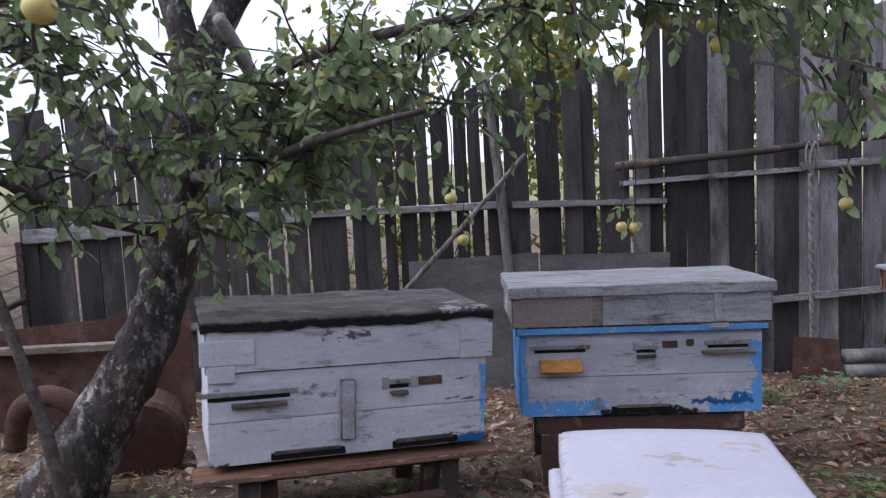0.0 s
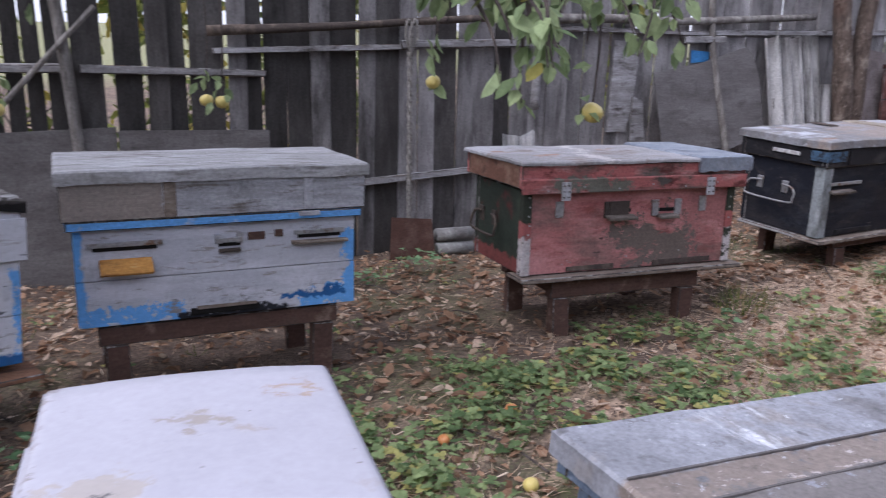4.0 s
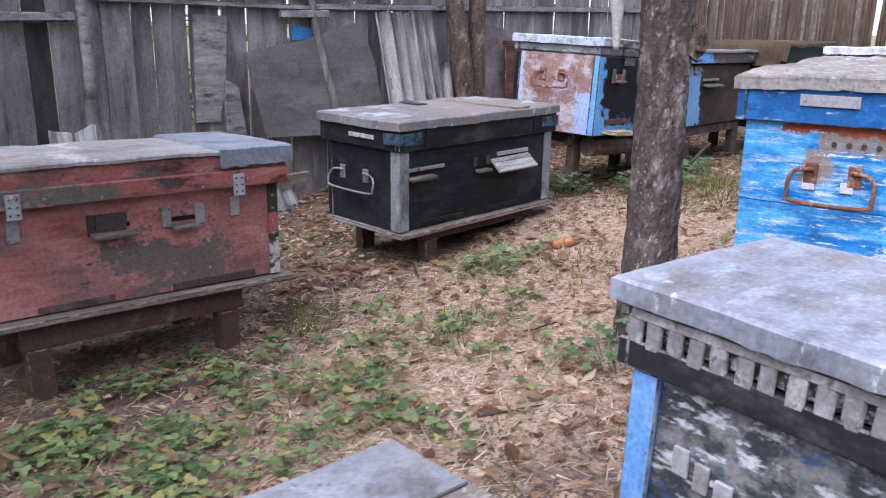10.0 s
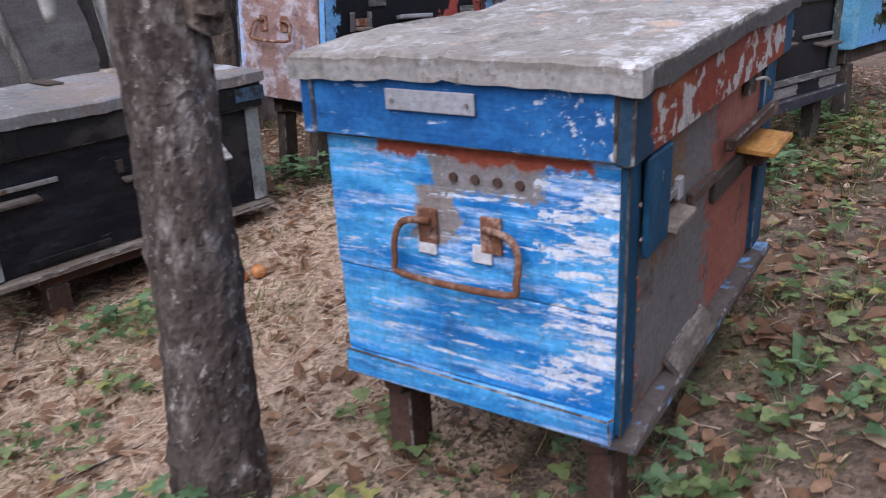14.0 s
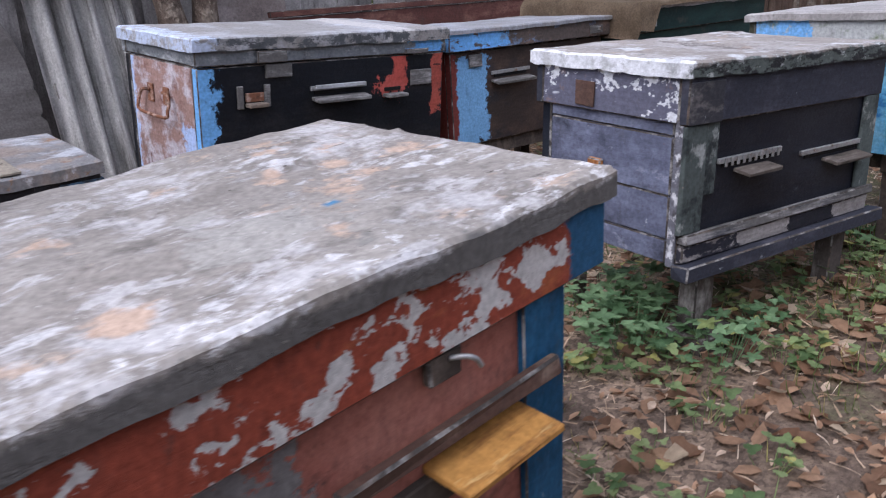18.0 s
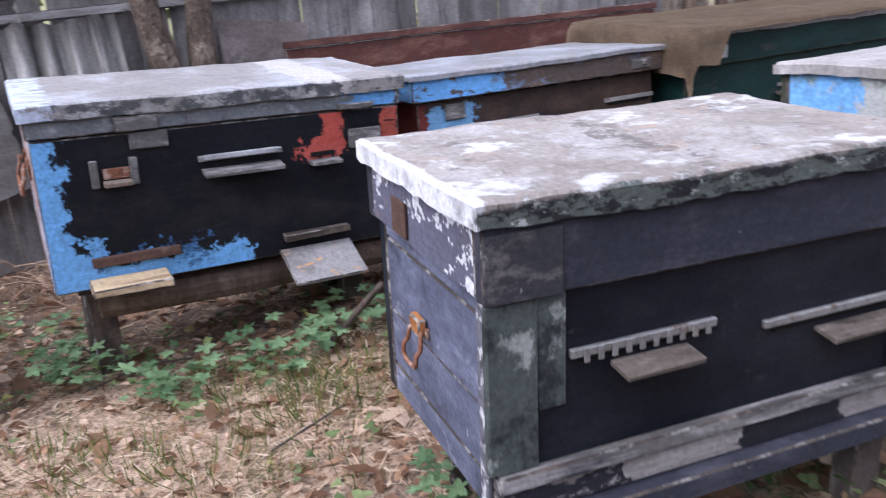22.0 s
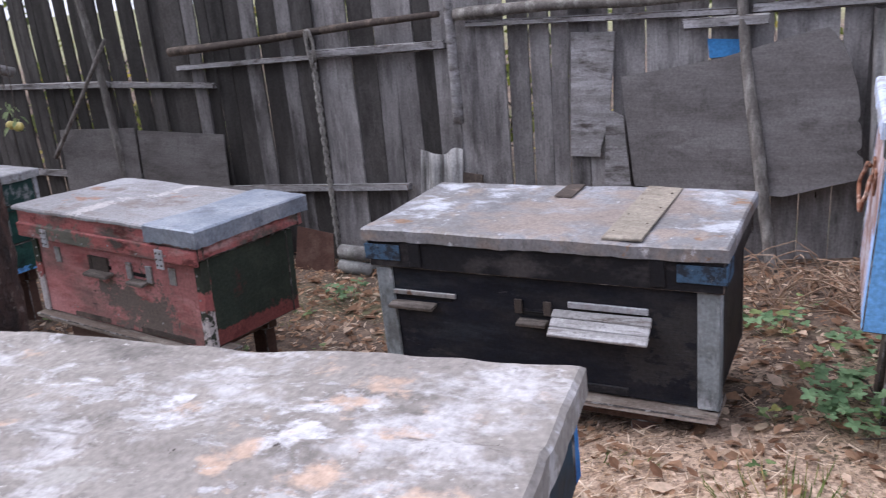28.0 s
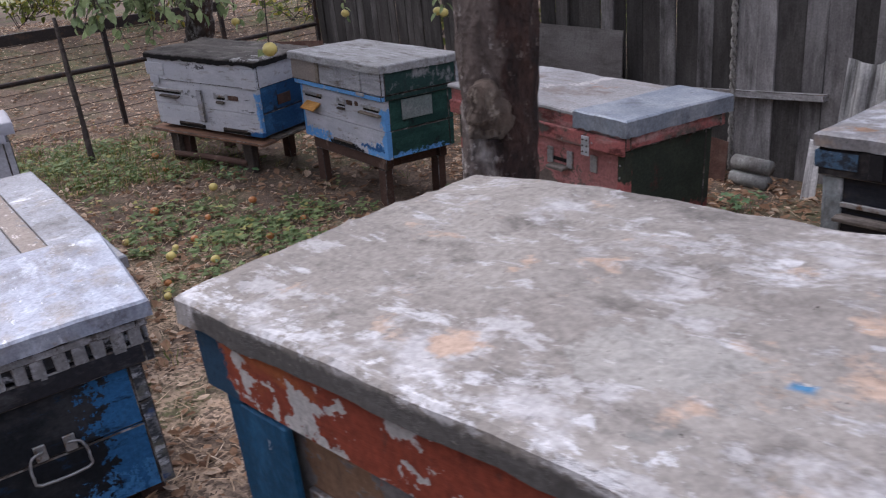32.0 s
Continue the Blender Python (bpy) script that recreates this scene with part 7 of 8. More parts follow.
m_bark = bark_material("apple_bark", (0.15, 0.118, 0.105), (0.38, 0.345, 0.325), (0.045, 0.035, 0.032), bare=True)
m_bark_dark = bark_material("dark_apple_bark", (0.07, 0.06, 0.056), (0.36, 0.345, 0.335), (0.022, 0.018, 0.018), 0.8, 0.3)
m_bark_brown = bark_material("brown_willow_bark", (0.14, 0.105, 0.085), (0.24, 0.20, 0.165), (0.045, 0.033, 0.028), 0.8)
m_twig = paint("twig_bark", (0.055, 0.045, 0.042), (P((0.11, 0.09, 0.08), 0.35, (20, 20, 20), 0.1),), 0.9, 0.25)
m_leaf = leaf_material("apple_leaf", (0.115, 0.165, 0.075), (0.32, 0.39, 0.20), (0.32, 0.29, 0.08), 0.025)
m_leaf_far = leaf_material("distant_leaf", (0.07, 0.10, 0.025), (0.20, 0.22, 0.05), (0.34, 0.28, 0.06), 0.2)
m_weed = leaf_material("weed_leaf", (0.07, 0.12, 0.045), (0.27, 0.34, 0.15), (0.36, 0.34, 0.12), 0.10)
m_bluegreen = leaf_material("celandine_leaf", (0.085, 0.16, 0.075), (0.22, 0.34, 0.18), (0.27, 0.30, 0.10), 0.025)
m_grass = leaf_material("grass_blade", (0.06, 0.10, 0.025), (0.16, 0.19, 0.05), (0.33, 0.27, 0.11), 0.2)
m_litter = leaf_material("dry_leaf", (0.13, 0.065, 0.038), (0.44, 0.275, 0.175), (0.60, 0.46, 0.35), 0.2, 0.8)
m_fallen = leaf_material("fallen_broad_leaf", (0.14, 0.075, 0.045), (0.36, 0.225, 0.145), (0.46, 0.36, 0.26), 0.12, 0.75)
m_straw = leaf_material("dry_straw", (0.32, 0.22, 0.145), (0.62, 0.47, 0.34), (0.70, 0.58, 0.46), 0.22, 0.8)


def apple_material(name, a, b):
    m, t, bs = material(name)
    co = t.nodes.new("ShaderNodeTexCoord").outputs["Object"]
    n = noise_n(t, co, 30.0, 3).outputs[0]
    t.links.new(mix_n(t, ramp_n(t, n, 0.35, 0.65), a, b), bs.inputs["Base Color"])
    bs.inputs["Roughness"].default_value = 0.4
    return m


m_apple = apple_material("yellow_apple_skin", (0.48, 0.40, 0.10), (0.56, 0.44, 0.16))
m_apple_red = apple_material("orange_apple_skin", (0.42, 0.12, 0.045), (0.50, 0.25, 0.08))


class Leaves:
    """Many small blades gathered into one mesh."""

    def __init__(self):
        self.v, self.f = [], []

    def leaf(self, p, d, up, ln, wd, fold=0.25, curl=0.2):
        d = d.normalized()
        s = d.cross(up)
        s = s.normalized() if s.length > 1e-4 else d.orthogonal().normalized()
        u = s.cross(d)
        i = len(self.v)
        a, b = p + d * ln * 0.38, p + d * ln * 0.75
        a, b, tip = a - u * curl * ln * 0.1, b - u * curl * ln * 0.35, p + d * ln - u * curl * ln * 0.7
        self.v += [p, a + s * wd * 0.5 + u * fold * wd, a, a - s * wd * 0.5 + u * fold * wd, b + s * wd * 0.36 + u * fold * wd * 0.7, b, b - s * wd * 0.36 + u * fold * wd * 0.7, tip]
        self.f += [(i, i + 2, i + 1), (i, i + 3, i + 2), (i + 1, i + 2, i + 5, i + 4), (i + 2, i + 3, i + 6, i + 5), (i + 4, i + 5, i + 7), (i + 5, i + 6, i + 7)]

    def blade(self, p, d, up, ln, wd, bend=0.3):
        d = d.normalized()
        s = d.cross(up)
        s = s.normalized() if s.length > 1e-4 else d.orthogonal().normalized()
        u = s.cross(d)
        i = len(self.v)
        m, tip = p + d * ln * 0.55 + u * bend * ln * 0.1, p + d * ln - u * bend * ln * 0.35
        self.v += [p + s * wd * 0.5, p - s * wd * 0.5, m - s * wd * 0.42, m + s * wd * 0.42, tip]
        self.f += [(i, i + 1, i + 2, i + 3), (i + 3, i + 2, i + 4)]

    def disc(self, p, d, up, r, lobes=3):
        """A lobed leaf laid about d with its face to up."""
        d = d.normalized()
        s = d.cross(up).normalized() if d.cross(up).length > 1e-4 else d.orthogonal().normalized()
        u = s.cross(d)
        i = len(self.v)
        n = lobes * 4
        self.v.append(p + d * r * 0.6 - u * r * 0.06)
        for k in range(n):
            a = 2 * math.pi * k / n
            q = r * (0.72 + 0.28 * math.cos(lobes * a))
            self.v.append(p + d * (r * 0.6 + q * math.cos(a)) + s * q * math.sin(a) + u * r * 0.10 * math.sin(2 * a + p.x * 40))
        self.f += [(i, i + 1 + k, i + 1 + (k + 1) % n) for k in range(n)]

    def make(self, name, mat, parent=None, base=None):
        if base is not None:
            self.v = [v - base for v in self.v]
        me = bpy.data.meshes.new(name)
        me.from_pydata([tuple(v) for v in self.v], [], self.f)
        me.materials.append(mat)
        ob = new(name, me)
        if parent is not None:
            ob.parent = parent
        if base is not None:
            ob.location = base
        return ob


def rvec(r):
    return Vector((r.gauss(0, 1), r.gauss(0, 1), r.gauss(0, 1))).normalized()


def spray(r, leaves, bm, start, end, twigs, reach, droop, size, per, thick=0.007):
    """Twigs that leave a limb between two points, each with its leaves."""
    start, end = Vector(start), Vector(end)
    for _ in range(twigs):
        p = start.lerp(end, r.random()) + rvec(r) * 0.03
        d = (rvec(r) + (end - start).normalized() * 0.5 + Vector((0, 0, -droop))).normalized()
        pts = [p.copy()]
        n = 6
        ln = reach * r.uniform(0.55, 1.25)
        for k in range(n):
            d = (d + rvec(r) * 0.28 + Vector((0, 0, -droop * 0.25))).normalized()
            p = p + d * ln / n
            pts.append(p.copy())
        tube(bm, pts, [thick * (1 - 0.75 * k / n) for k in range(n + 1)], 4, 0, False)
        for _ in range(per):
            k = r.uniform(0.8, n)
            i = min(n - 1, int(k))
            q = pts[i].lerp(pts[i + 1], k - i)
            ld = (rvec(r) + d * 0.5 + Vector((0, 0, -0.55))).normalized()
            s = size * r.uniform(0.65, 1.25)
            leaves.leaf(q + ld * 0.012, ld, (Vector((0, 0, 1)) + rvec(r) * 0.8), s, s * r.uniform(0.5, 0.66), r.uniform(0.05, 0.3), r.uniform(-0.1, 0.5))


def trunk_part(name, pts, radii, mat, parent, sides=16, wob=0.22, n=5):
    """A tapered, uneven trunk or limb along a smooth line."""
    c = curve_pts(pts, n)
    m = len(c) - 1
    rr = []
    for k in range(m + 1):
        u = k / m * (len(radii) - 1)
        i = min(len(radii) - 2, int(u))
        rr.append(radii[i] + (radii[i + 1] - radii[i]) * (u - i))
    bm = bmesh.new()
    tube(bm, c, rr, sides, wob)
    return part(name, bm, mat, parent, smooth=True)


def apple_tree():
    r = random.Random(21)
    tree = thing("apple_tree", at(-1.28, 3.45, 0), "leaning old apple tree with dark mossy trunk and hanging fruit", "tree", "trees")
    o = Vector((-1.28, 3.45, 0))
    def L(p):
        return Vector(p) - o
    trunk_part("trunk", [L((-1.70, 3.72, -0.22)), L((-1.50, 3.75, 0.13)), L((-1.27, 3.80, 0.50)), L((-1.14, 3.83, 0.80)), L((-1.04, 3.86, 1.20)), L((-0.96, 3.88, 1.66))], [0.18, 0.130, 0.106, 0.099, 0.097, 0.09], m_bark_dark, tree, 18, 0.25, 8)
    trunk_part("limb", [L((-0.97, 3.88, 1.58)), L((-0.82, 3.95, 1.9)), L((-0.35, 3.8, 2.4)), L((0.1, 3.9, 2.9))], [0.075, 0.06, 0.045, 0.02], m_bark_dark, tree, 12)
    trunk_part("limb", [L((-0.97, 3.88, 1.58)), L((-1.08, 3.95, 1.98)), L((-1.2, 3.8, 2.6)), L((-1.3, 3.9, 3.3))], [0.07, 0.055, 0.04, 0.02], m_bark_dark, tree, 12)
    trunk_part("limb", [L((-1.05, 3.86, 1.12)), L((-1.40, 3.85, 1.45)), L((-1.72, 3.75, 1.9)), L((-2.0, 3.6, 2.4))], [0.05, 0.042, 0.034, 0.015], m_bark_dark, tree, 10)
    trunk_part("limb", [L((-1.09, 3.85, 0.98)), L((-1.4, 3.5, 1.12)), L((-1.55, 3.1, 1.35)), L((-2.0, 2.9, 1.5))], [0.026, 0.02, 0.014, 0.008], m_twig, tree, 8)
    limbs = [((-1.0, 3.87, 1.42), (-0.4, 3.5, 1.62), (0.45, 3.3, 1.72), (1.15, 3.35, 1.80)),
             ((-0.35, 3.8, 2.4), (0.4, 3.5, 2.2), (1.15, 3.3, 2.0), (1.75, 3.1, 1.72)),
             ((-1.04, 3.86, 1.2), (-0.7, 3.45, 1.22), (-0.35, 3.0, 1.30), (-0.05, 2.9, 1.36)),
             ((0.1, 3.9, 2.9), (0.9, 3.5, 2.7), (1.7, 3.0, 2.3), (2.2, 2.7, 2.0))]
    for q in limbs:
        trunk_part("limb", [L(p) for p in q], [0.028, 0.020, 0.014, 0.007], m_twig, tree, 8)
    lv = Leaves()
    bm = bmesh.new()
    S = 0.058
    spray(r, lv, bm, L((-0.95, 3.45, 1.05)), L((-0.40, 3.15, 1.28)), 34, 0.34, 0.25, S, 13)
    spray(r, lv, bm, L((-0.7, 3.4, 1.25)), L((0.1, 3.3, 1.65)), 34, 0.34, 0.15, S, 11)
    spray(r, lv, bm, L((-1.7, 3.2, 1.55)), L((-0.9, 3.3, 1.95)), 46, 0.34, 0.1, S, 10)
    spray(r, lv, bm, L((-1.9, 2.9, 1.75)), L((-1.0, 3.0, 2.0)), 30, 0.34, 0.1, S, 10)
    spray(r, lv, bm, L((-0.2, 3.6, 1.95)), L((1.2, 3.7, 2.05)), 46, 0.36, 0.1, S, 9)
    spray(r, lv, bm, L((-1.0, 3.3, 1.15)), L((-2.0, 2.9, 1.5)), 24, 0.36, 0.15, S, 10)
    spray(r, lv, bm, L((-0.1, 3.35, 1.68)), L((1.15, 3.35, 1.80)), 46, 0.36, 0.15, S, 11)
    spray(r, lv, bm, L((1.0, 3.35, 1.9)), L((1.85, 3.05, 1.70)), 34, 0.36, 0.2, S, 9)
    spray(r, lv, bm, L((1.45, 3.15, 1.62)), L((1.62, 3.05, 1.45)), 10, 0.34, 0.9, S, 9)
    spray(r, lv, bm, L((1.2, 3.3, 1.65)), L((1.9, 3.0, 1.6)), 12, 0.30, 0.6, S, 6)
    spray(r, lv, bm, L((1.9, 2.9, 1.60)), L((2.3, 2.7, 1.75)), 8, 0.30, 0.5, S, 9)
    spray(r, lv, bm, L((0.85, 2.95, 1.45)), L((1.5, 2.9, 1.40)), 18, 0.30, 0.7, S, 6)
    spray(r, lv, bm, L((1.0, 2.6, 1.35)), L((1.15, 2.45, 1.30)), 9, 0.26, 0.8, S, 8)
    spray(r, lv, bm, L((1.5, 2.8, 1.40)), L((1.65, 2.75, 1.32)), 8, 0.24, 0.8, S, 8)
    spray(r, lv, bm, L((0.2, 3.3, 1.75)), L((1.2, 3.0, 1.80)), 40, 0.34, 0.2, S, 11)
    spray(r, lv, bm, L((-0.9, 3.35, 1.35)), L((-0.2, 3.1, 1.55)), 30, 0.30, 0.2, S, 12)
    for a, b, n in (((-0.75, 3.2, 1.35), (0.1, 3.2, 1.40), 22), ((-1.55, 3.15, 1.22), (-0.95, 3.2, 1.32), 14), ((-1.65, 3.05, 1.5), (-0.75, 3.2, 1.6), 36), ((-1.5, 2.8, 1.62), (-0.8, 2.8, 1.72), 14), ((-0.85, 3.2, 1.42), (0.15, 3.2, 1.66), 22), ((0.2, 3.0, 1.74), (1.3, 3.0, 1.72), 22)):
        spray(r, lv, bm, L(a), L(b), n, 0.32, 0.15, S * 0.9, 10)
    # high leaf clusters out of view, thickened to shade the hives and fence below
    for a, b, n in (((-1.4, 3.9, 2.6), (-0.3, 3.8, 2.5), 40), ((-0.3, 3.8, 2.5), (1.5, 3.2, 2.5), 60), ((-1.6, 3.3, 2.2), (-2.4, 3.0, 2.2), 26), ((1.5, 3.1, 2.3), (2.4, 2.7, 2.2), 24), ((-1.0, 3.0, 2.6), (1.5, 2.4, 2.8), 50), ((-1.6, 4.2, 2.5), (1.4, 4.4, 2.7), 90), ((-1.4, 4.8, 2.9), (1.0, 4.9, 3.0), 60)):
        spray(r, lv, bm, L(a), L(b), n, 0.55, 0.05, S * 1.35, 9)
    # hanging twigs that carry the fruit
    fruit = [(1.70, 3.02, 0.94, 1.62), (0.845, 4.6, 0.852, 1.75), (0.908, 4.6, 0.843, 1.75), (0.013, 4.16, 1.053, 1.75), (0.062, 4.4, 0.846, 1.7), (0.648, 3.6, 1.498, 1.9), (0.675, 3.3, 1.635, 1.85), (0.723, 3.32, 1.632, 1.85), (0.887, 3.4, 1.622, 1.85), (0.865, 3.2, 1.531, 1.85), (1.21, 3.1, 1.027, 1.6), (-0.748, 2.19, 1.539, 1.75)]
    for x, y, z, zt in fruit:
        p = L((x, y, z))
        pts = [p + Vector((0, 0, 0.03)), p + Vector((0.015, 0.01, (zt - z) * 0.4)), p + Vector((-0.03, 0.03, (zt - z) * 0.75)), p + Vector((-0.10, 0.0, zt - z))]
        tube(bm, curve_pts(pts, 3), 0.0035, 4, 0, False)
        for _ in range(6):
            q = p + Vector((r.uniform(-0.03, 0.03), r.uniform(-0.03, 0.03), r.uniform(-0.02, 0.14)))
            ld = (rvec(r) + Vector((0, 0, -0.7))).normalized()
            lv.leaf(q, ld, Vector((0, 0, 1)) + rvec(r) * 0.7, S * r.uniform(0.7, 1.2), S * 0.55, 0.2, 0.3)
    tagged(part("branchwork", bm, m_twig, tree), kind="stuff")
    lv.make("crown", m_leaf, tree)
    for x, y, z, _ in fruit:
        apple(x, y, z, m_apple, 0.033 if x in (1.70, -0.748) else 0.021 if x == 1.21 else 0.029, "yellow apple hanging on a twig")


APPLE = {}


def apple(x, y, z, mat, r, label, group="apples on the tree"):
    if mat.name not in APPLE:
        bm = bmesh.new()
        bmesh.ops.create_uvsphere(bm, u_segments=14, v_segments=10, radius=1.0)
        for v in bm.verts:
            a = math.hypot(v.co.x, v.co.y)
            if v.co.z > 0:
                v.co.z -= 0.30 * max(0.0, 1 - a / 0.55) ** 2
            v.co.z *= 0.9
            v.co.x *= 1 + 0.06 * v.co.z
        for f in bm.faces:
            f.smooth = True
        me = bpy.data.meshes.new("apple")
        bm.to_mesh(me)
        bm.free()
        me.materials.append(mat)
        APPLE[mat.name] = me
    ob = new("apple", APPLE[mat.name])
    ob.matrix_world = Matrix.Translation((x, y, z)) @ Euler((random.uniform(-0.5, 0.5), random.uniform(-0.5, 0.5), random.uniform(0, 6))).to_matrix().to_4x4() @ Matrix.Scale(r, 4)
    return tagged(ob, label, "apple", group)


apple_tree()


def yard_tree():
    tree = thing("yard_tree", at(3.695, 2.515, 0.03), "straight grey-brown tree trunk with lichen flecks in the yard", "tree", "trees")
    trunk_part("trunk", [(0.02, 0.0, -0.08), (0.01, 0.0, 0.06), (0.035, 0.014, 0.35), (0.045, 0.024, 0.8), (0.053, 0.039, 1.2), (0.03, 0.06, 1.8), (-0.05, 0.06, 2.6)], [0.12, 0.098, 0.086, 0.080, 0.083, 0.08, 0.07], m_bark, tree, 28, 0.13, 14)
    trunk_part("knot", [(0.085, -0.02, 0.98), (0.10, -0.042, 1.02), (0.105, -0.055, 1.07)], [0.05, 0.04, 0.02], m_bark_brown, tree, 10, 0.5)
    r = random.Random(8)
    lv = Leaves()
    bm = bmesh.new()
    for a, b in (((-0.05, 0.06, 2.5), (0.7, 0.6, 3.4)), ((-0.05, 0.06, 2.5), (-0.7, -0.3, 3.3)), ((-0.05, 0.06, 2.5), (0.1, -0.8, 3.4))):
        trunk_part("limb", [a, tuple((Vector(a) + Vector(b)) / 2 + Vector((0, 0, 0.1))), b], [0.05, 0.035, 0.015], m_bark, tree, 8)
        spray(r, lv, bm, a, b, 14, 0.6, 0.0, 0.085, 8)
    tagged(part("branchwork", bm, m_twig, tree), kind="stuff")
    lv.make("crown", m_leaf, tree)


yard_tree()

# pale jawbone hung on the yard tree
bm = bmesh.new()
tube(bm, curve_pts([(3.655, 2.565, 1.42), (3.61, 2.605, 1.30), (3.59, 2.63, 1.20), (3.595, 2.635, 1.12), (3.60, 2.635, 1.02)], 5), [0.020 + 0.016 * math.sin(3.0 * k / 20) for k in range(8)] + [0.030 - 0.0017 * k for k in range(13)], 10, 0.15)
bone = part("jawbone", bm, paint("pale_bone", (0.50, 0.49, 0.47), (P((0.33, 0.31, 0.29), 0.35, (14, 14, 14), 0.1),), 0.7, 0.12), smooth=True)
tagged(bone, "pale dry jawbone with teeth hung on the trunk", "bone")
for k in range(6):
    one_box("tooth", (-0.006, 0.006, -0.012, 0.012, -0.006, 0.006), paint("bone_tooth", (0.6, 0.59, 0.56)) if k == 0 else bpy.data.materials["bone_tooth"], bone).matrix_local = at(3.617 - 0.004 * k, 2.577 + 0.006 * k, 1.29 - 0.022 * k, 40)


def twin_tree():
    tree = thing("twin_tree", at(5.94, 5.50, 0.05), "two grey-brown stems leaning together before the fence", "tree", "trees")
    trunk_part("stem", [(0.02, 0, -0.1), (0.0, 0.0, 0.4), (-0.06, 0.02, 0.9), (-0.13, 0.05, 1.4), (-0.22, 0.08, 2.4), (-0.3, 0.2, 3.2)], [0.095, 0.08, 0.07, 0.065, 0.05, 0.03], m_bark_brown, tree, 14)
    trunk_part("stem", [(0.10, 0, -0.1), (0.11, 0.0, 0.4), (0.12, 0.02, 0.9), (0.17, 0.05, 1.4), (0.24, 0.08, 2.4), (0.4, 0.2, 3.2)], [0.09, 0.075, 0.068, 0.062, 0.05, 0.03], m_bark_brown, tree, 14)
    r = random.Random(3)
    lv = Leaves()
    bm = bmesh.new()
    spray(r, lv, bm, (-0.3, 0.2, 2.7), (-0.5, 0.3, 3.4), 16, 0.7, 0.0, 0.09, 8)
    spray(r, lv, bm, (0.3, 0.2, 2.7), (0.6, 0.3, 3.4), 16, 0.7, 0.0, 0.09, 8)
    tagged(part("branchwork", bm, m_twig, tree), kind="stuff")
    lv.make("crown", m_leaf, tree)


twin_tree()


def far_tree(x, y, h, w, seed, n):
    r = random.Random(seed)
    tree = thing("garden_tree", at(x, y, 0), "yellow-green garden tree beyond the fence", "tree", "trees")
    trunk_part("trunk", [(0, 0, -0.1), (0.05, 0, h * 0.4), (0, 0.1, h * 0.8)], [0.13, 0.10, 0.05], m_bark_brown, tree, 10)
    lv = Leaves()
    for _ in range(5):
        b = Vector((r.uniform(-w, w), r.uniform(-w, w), h * r.uniform(0.5, 1.0)))
        trunk_part("limb", [(0.03, 0.02, h * 0.35), tuple(b * 0.55 + Vector((0, 0, h * 0.2))), tuple(b)], [0.06, 0.04, 0.015], m_bark_brown, tree, 6)
        for _ in range(n):
            c = b * r.uniform(0.4, 1.05) + Vector((0, 0, h * 0.12)) + rvec(r) * w * 0.5 * r.random() ** 0.5
            for _ in range(5):
                d = rvec(r)
                lv.leaf(c + rvec(r) * 0.18, d, Vector((0, 0, 1)) + rvec(r), 0.13, 0.08, 0.1, 0.2)
    lv.make("crown", m_leaf_far, tree)


for k, (x, y, h, w) in enumerate(((1.2, 8.6, 3.2, 1.3), (3.6, 9.6, 3.4, 1.5), (-1.6, 10.5, 3.0, 1.4), (6.6, 9.4, 3.8, 1.6), (-6.5, 9.0, 3.4, 1.5), (-11.0, 3.5, 3.6, 1.7), (10.5, 9.0, 3.8, 1.6), (-9.0, -3.0, 4.0, 1.8))):
    far_tree(x, y, h, w, 40 + k, 70)
# low bushes that show through the gaps
for k in range(7):
    r = random.Random(90 + k)
    b = thing("bush", at(-2.0 + 1.6 * k, 7.2 + r.uniform(-0.3, 0.5), 0), "yellow-green bush beyond the fence", "bush", "bushes")
    lv = Leaves()
    bm = bmesh.new()
    spray(r, lv, bm, (-0.5, 0, 0.1), (0.5, 0, 0.5), 36, 0.9, -0.5, 0.10, 12)
    tagged(part("branchwork", bm, m_twig, b), kind="stuff")
    lv.make("leaves", m_leaf_far, b)

for k, (x, y) in enumerate(((-6.2, 0.2), (-6.6, 2.2), (-6.3, 4.0), (-6.0, 5.8), (-5.2, 7.4), (-7.6, 1.2), (-7.4, 5.0))):
    r = random.Random(190 + k)
    b = thing("bush", at(x, y, ground_z(x, y)), "pale green bush on the bank beyond the wire fence", "bush", "bushes")
    lv = Leaves()
    bm = bmesh.new()
    spray(r, lv, bm, (-0.6, -0.4, 0.1), (0.6, 0.4, 0.9), 60, 1.1, -0.4, 0.10, 14)
    tagged(part("branchwork", bm, m_twig, b), kind="stuff")
    lv.make("leaves", m_leaf_far, b)

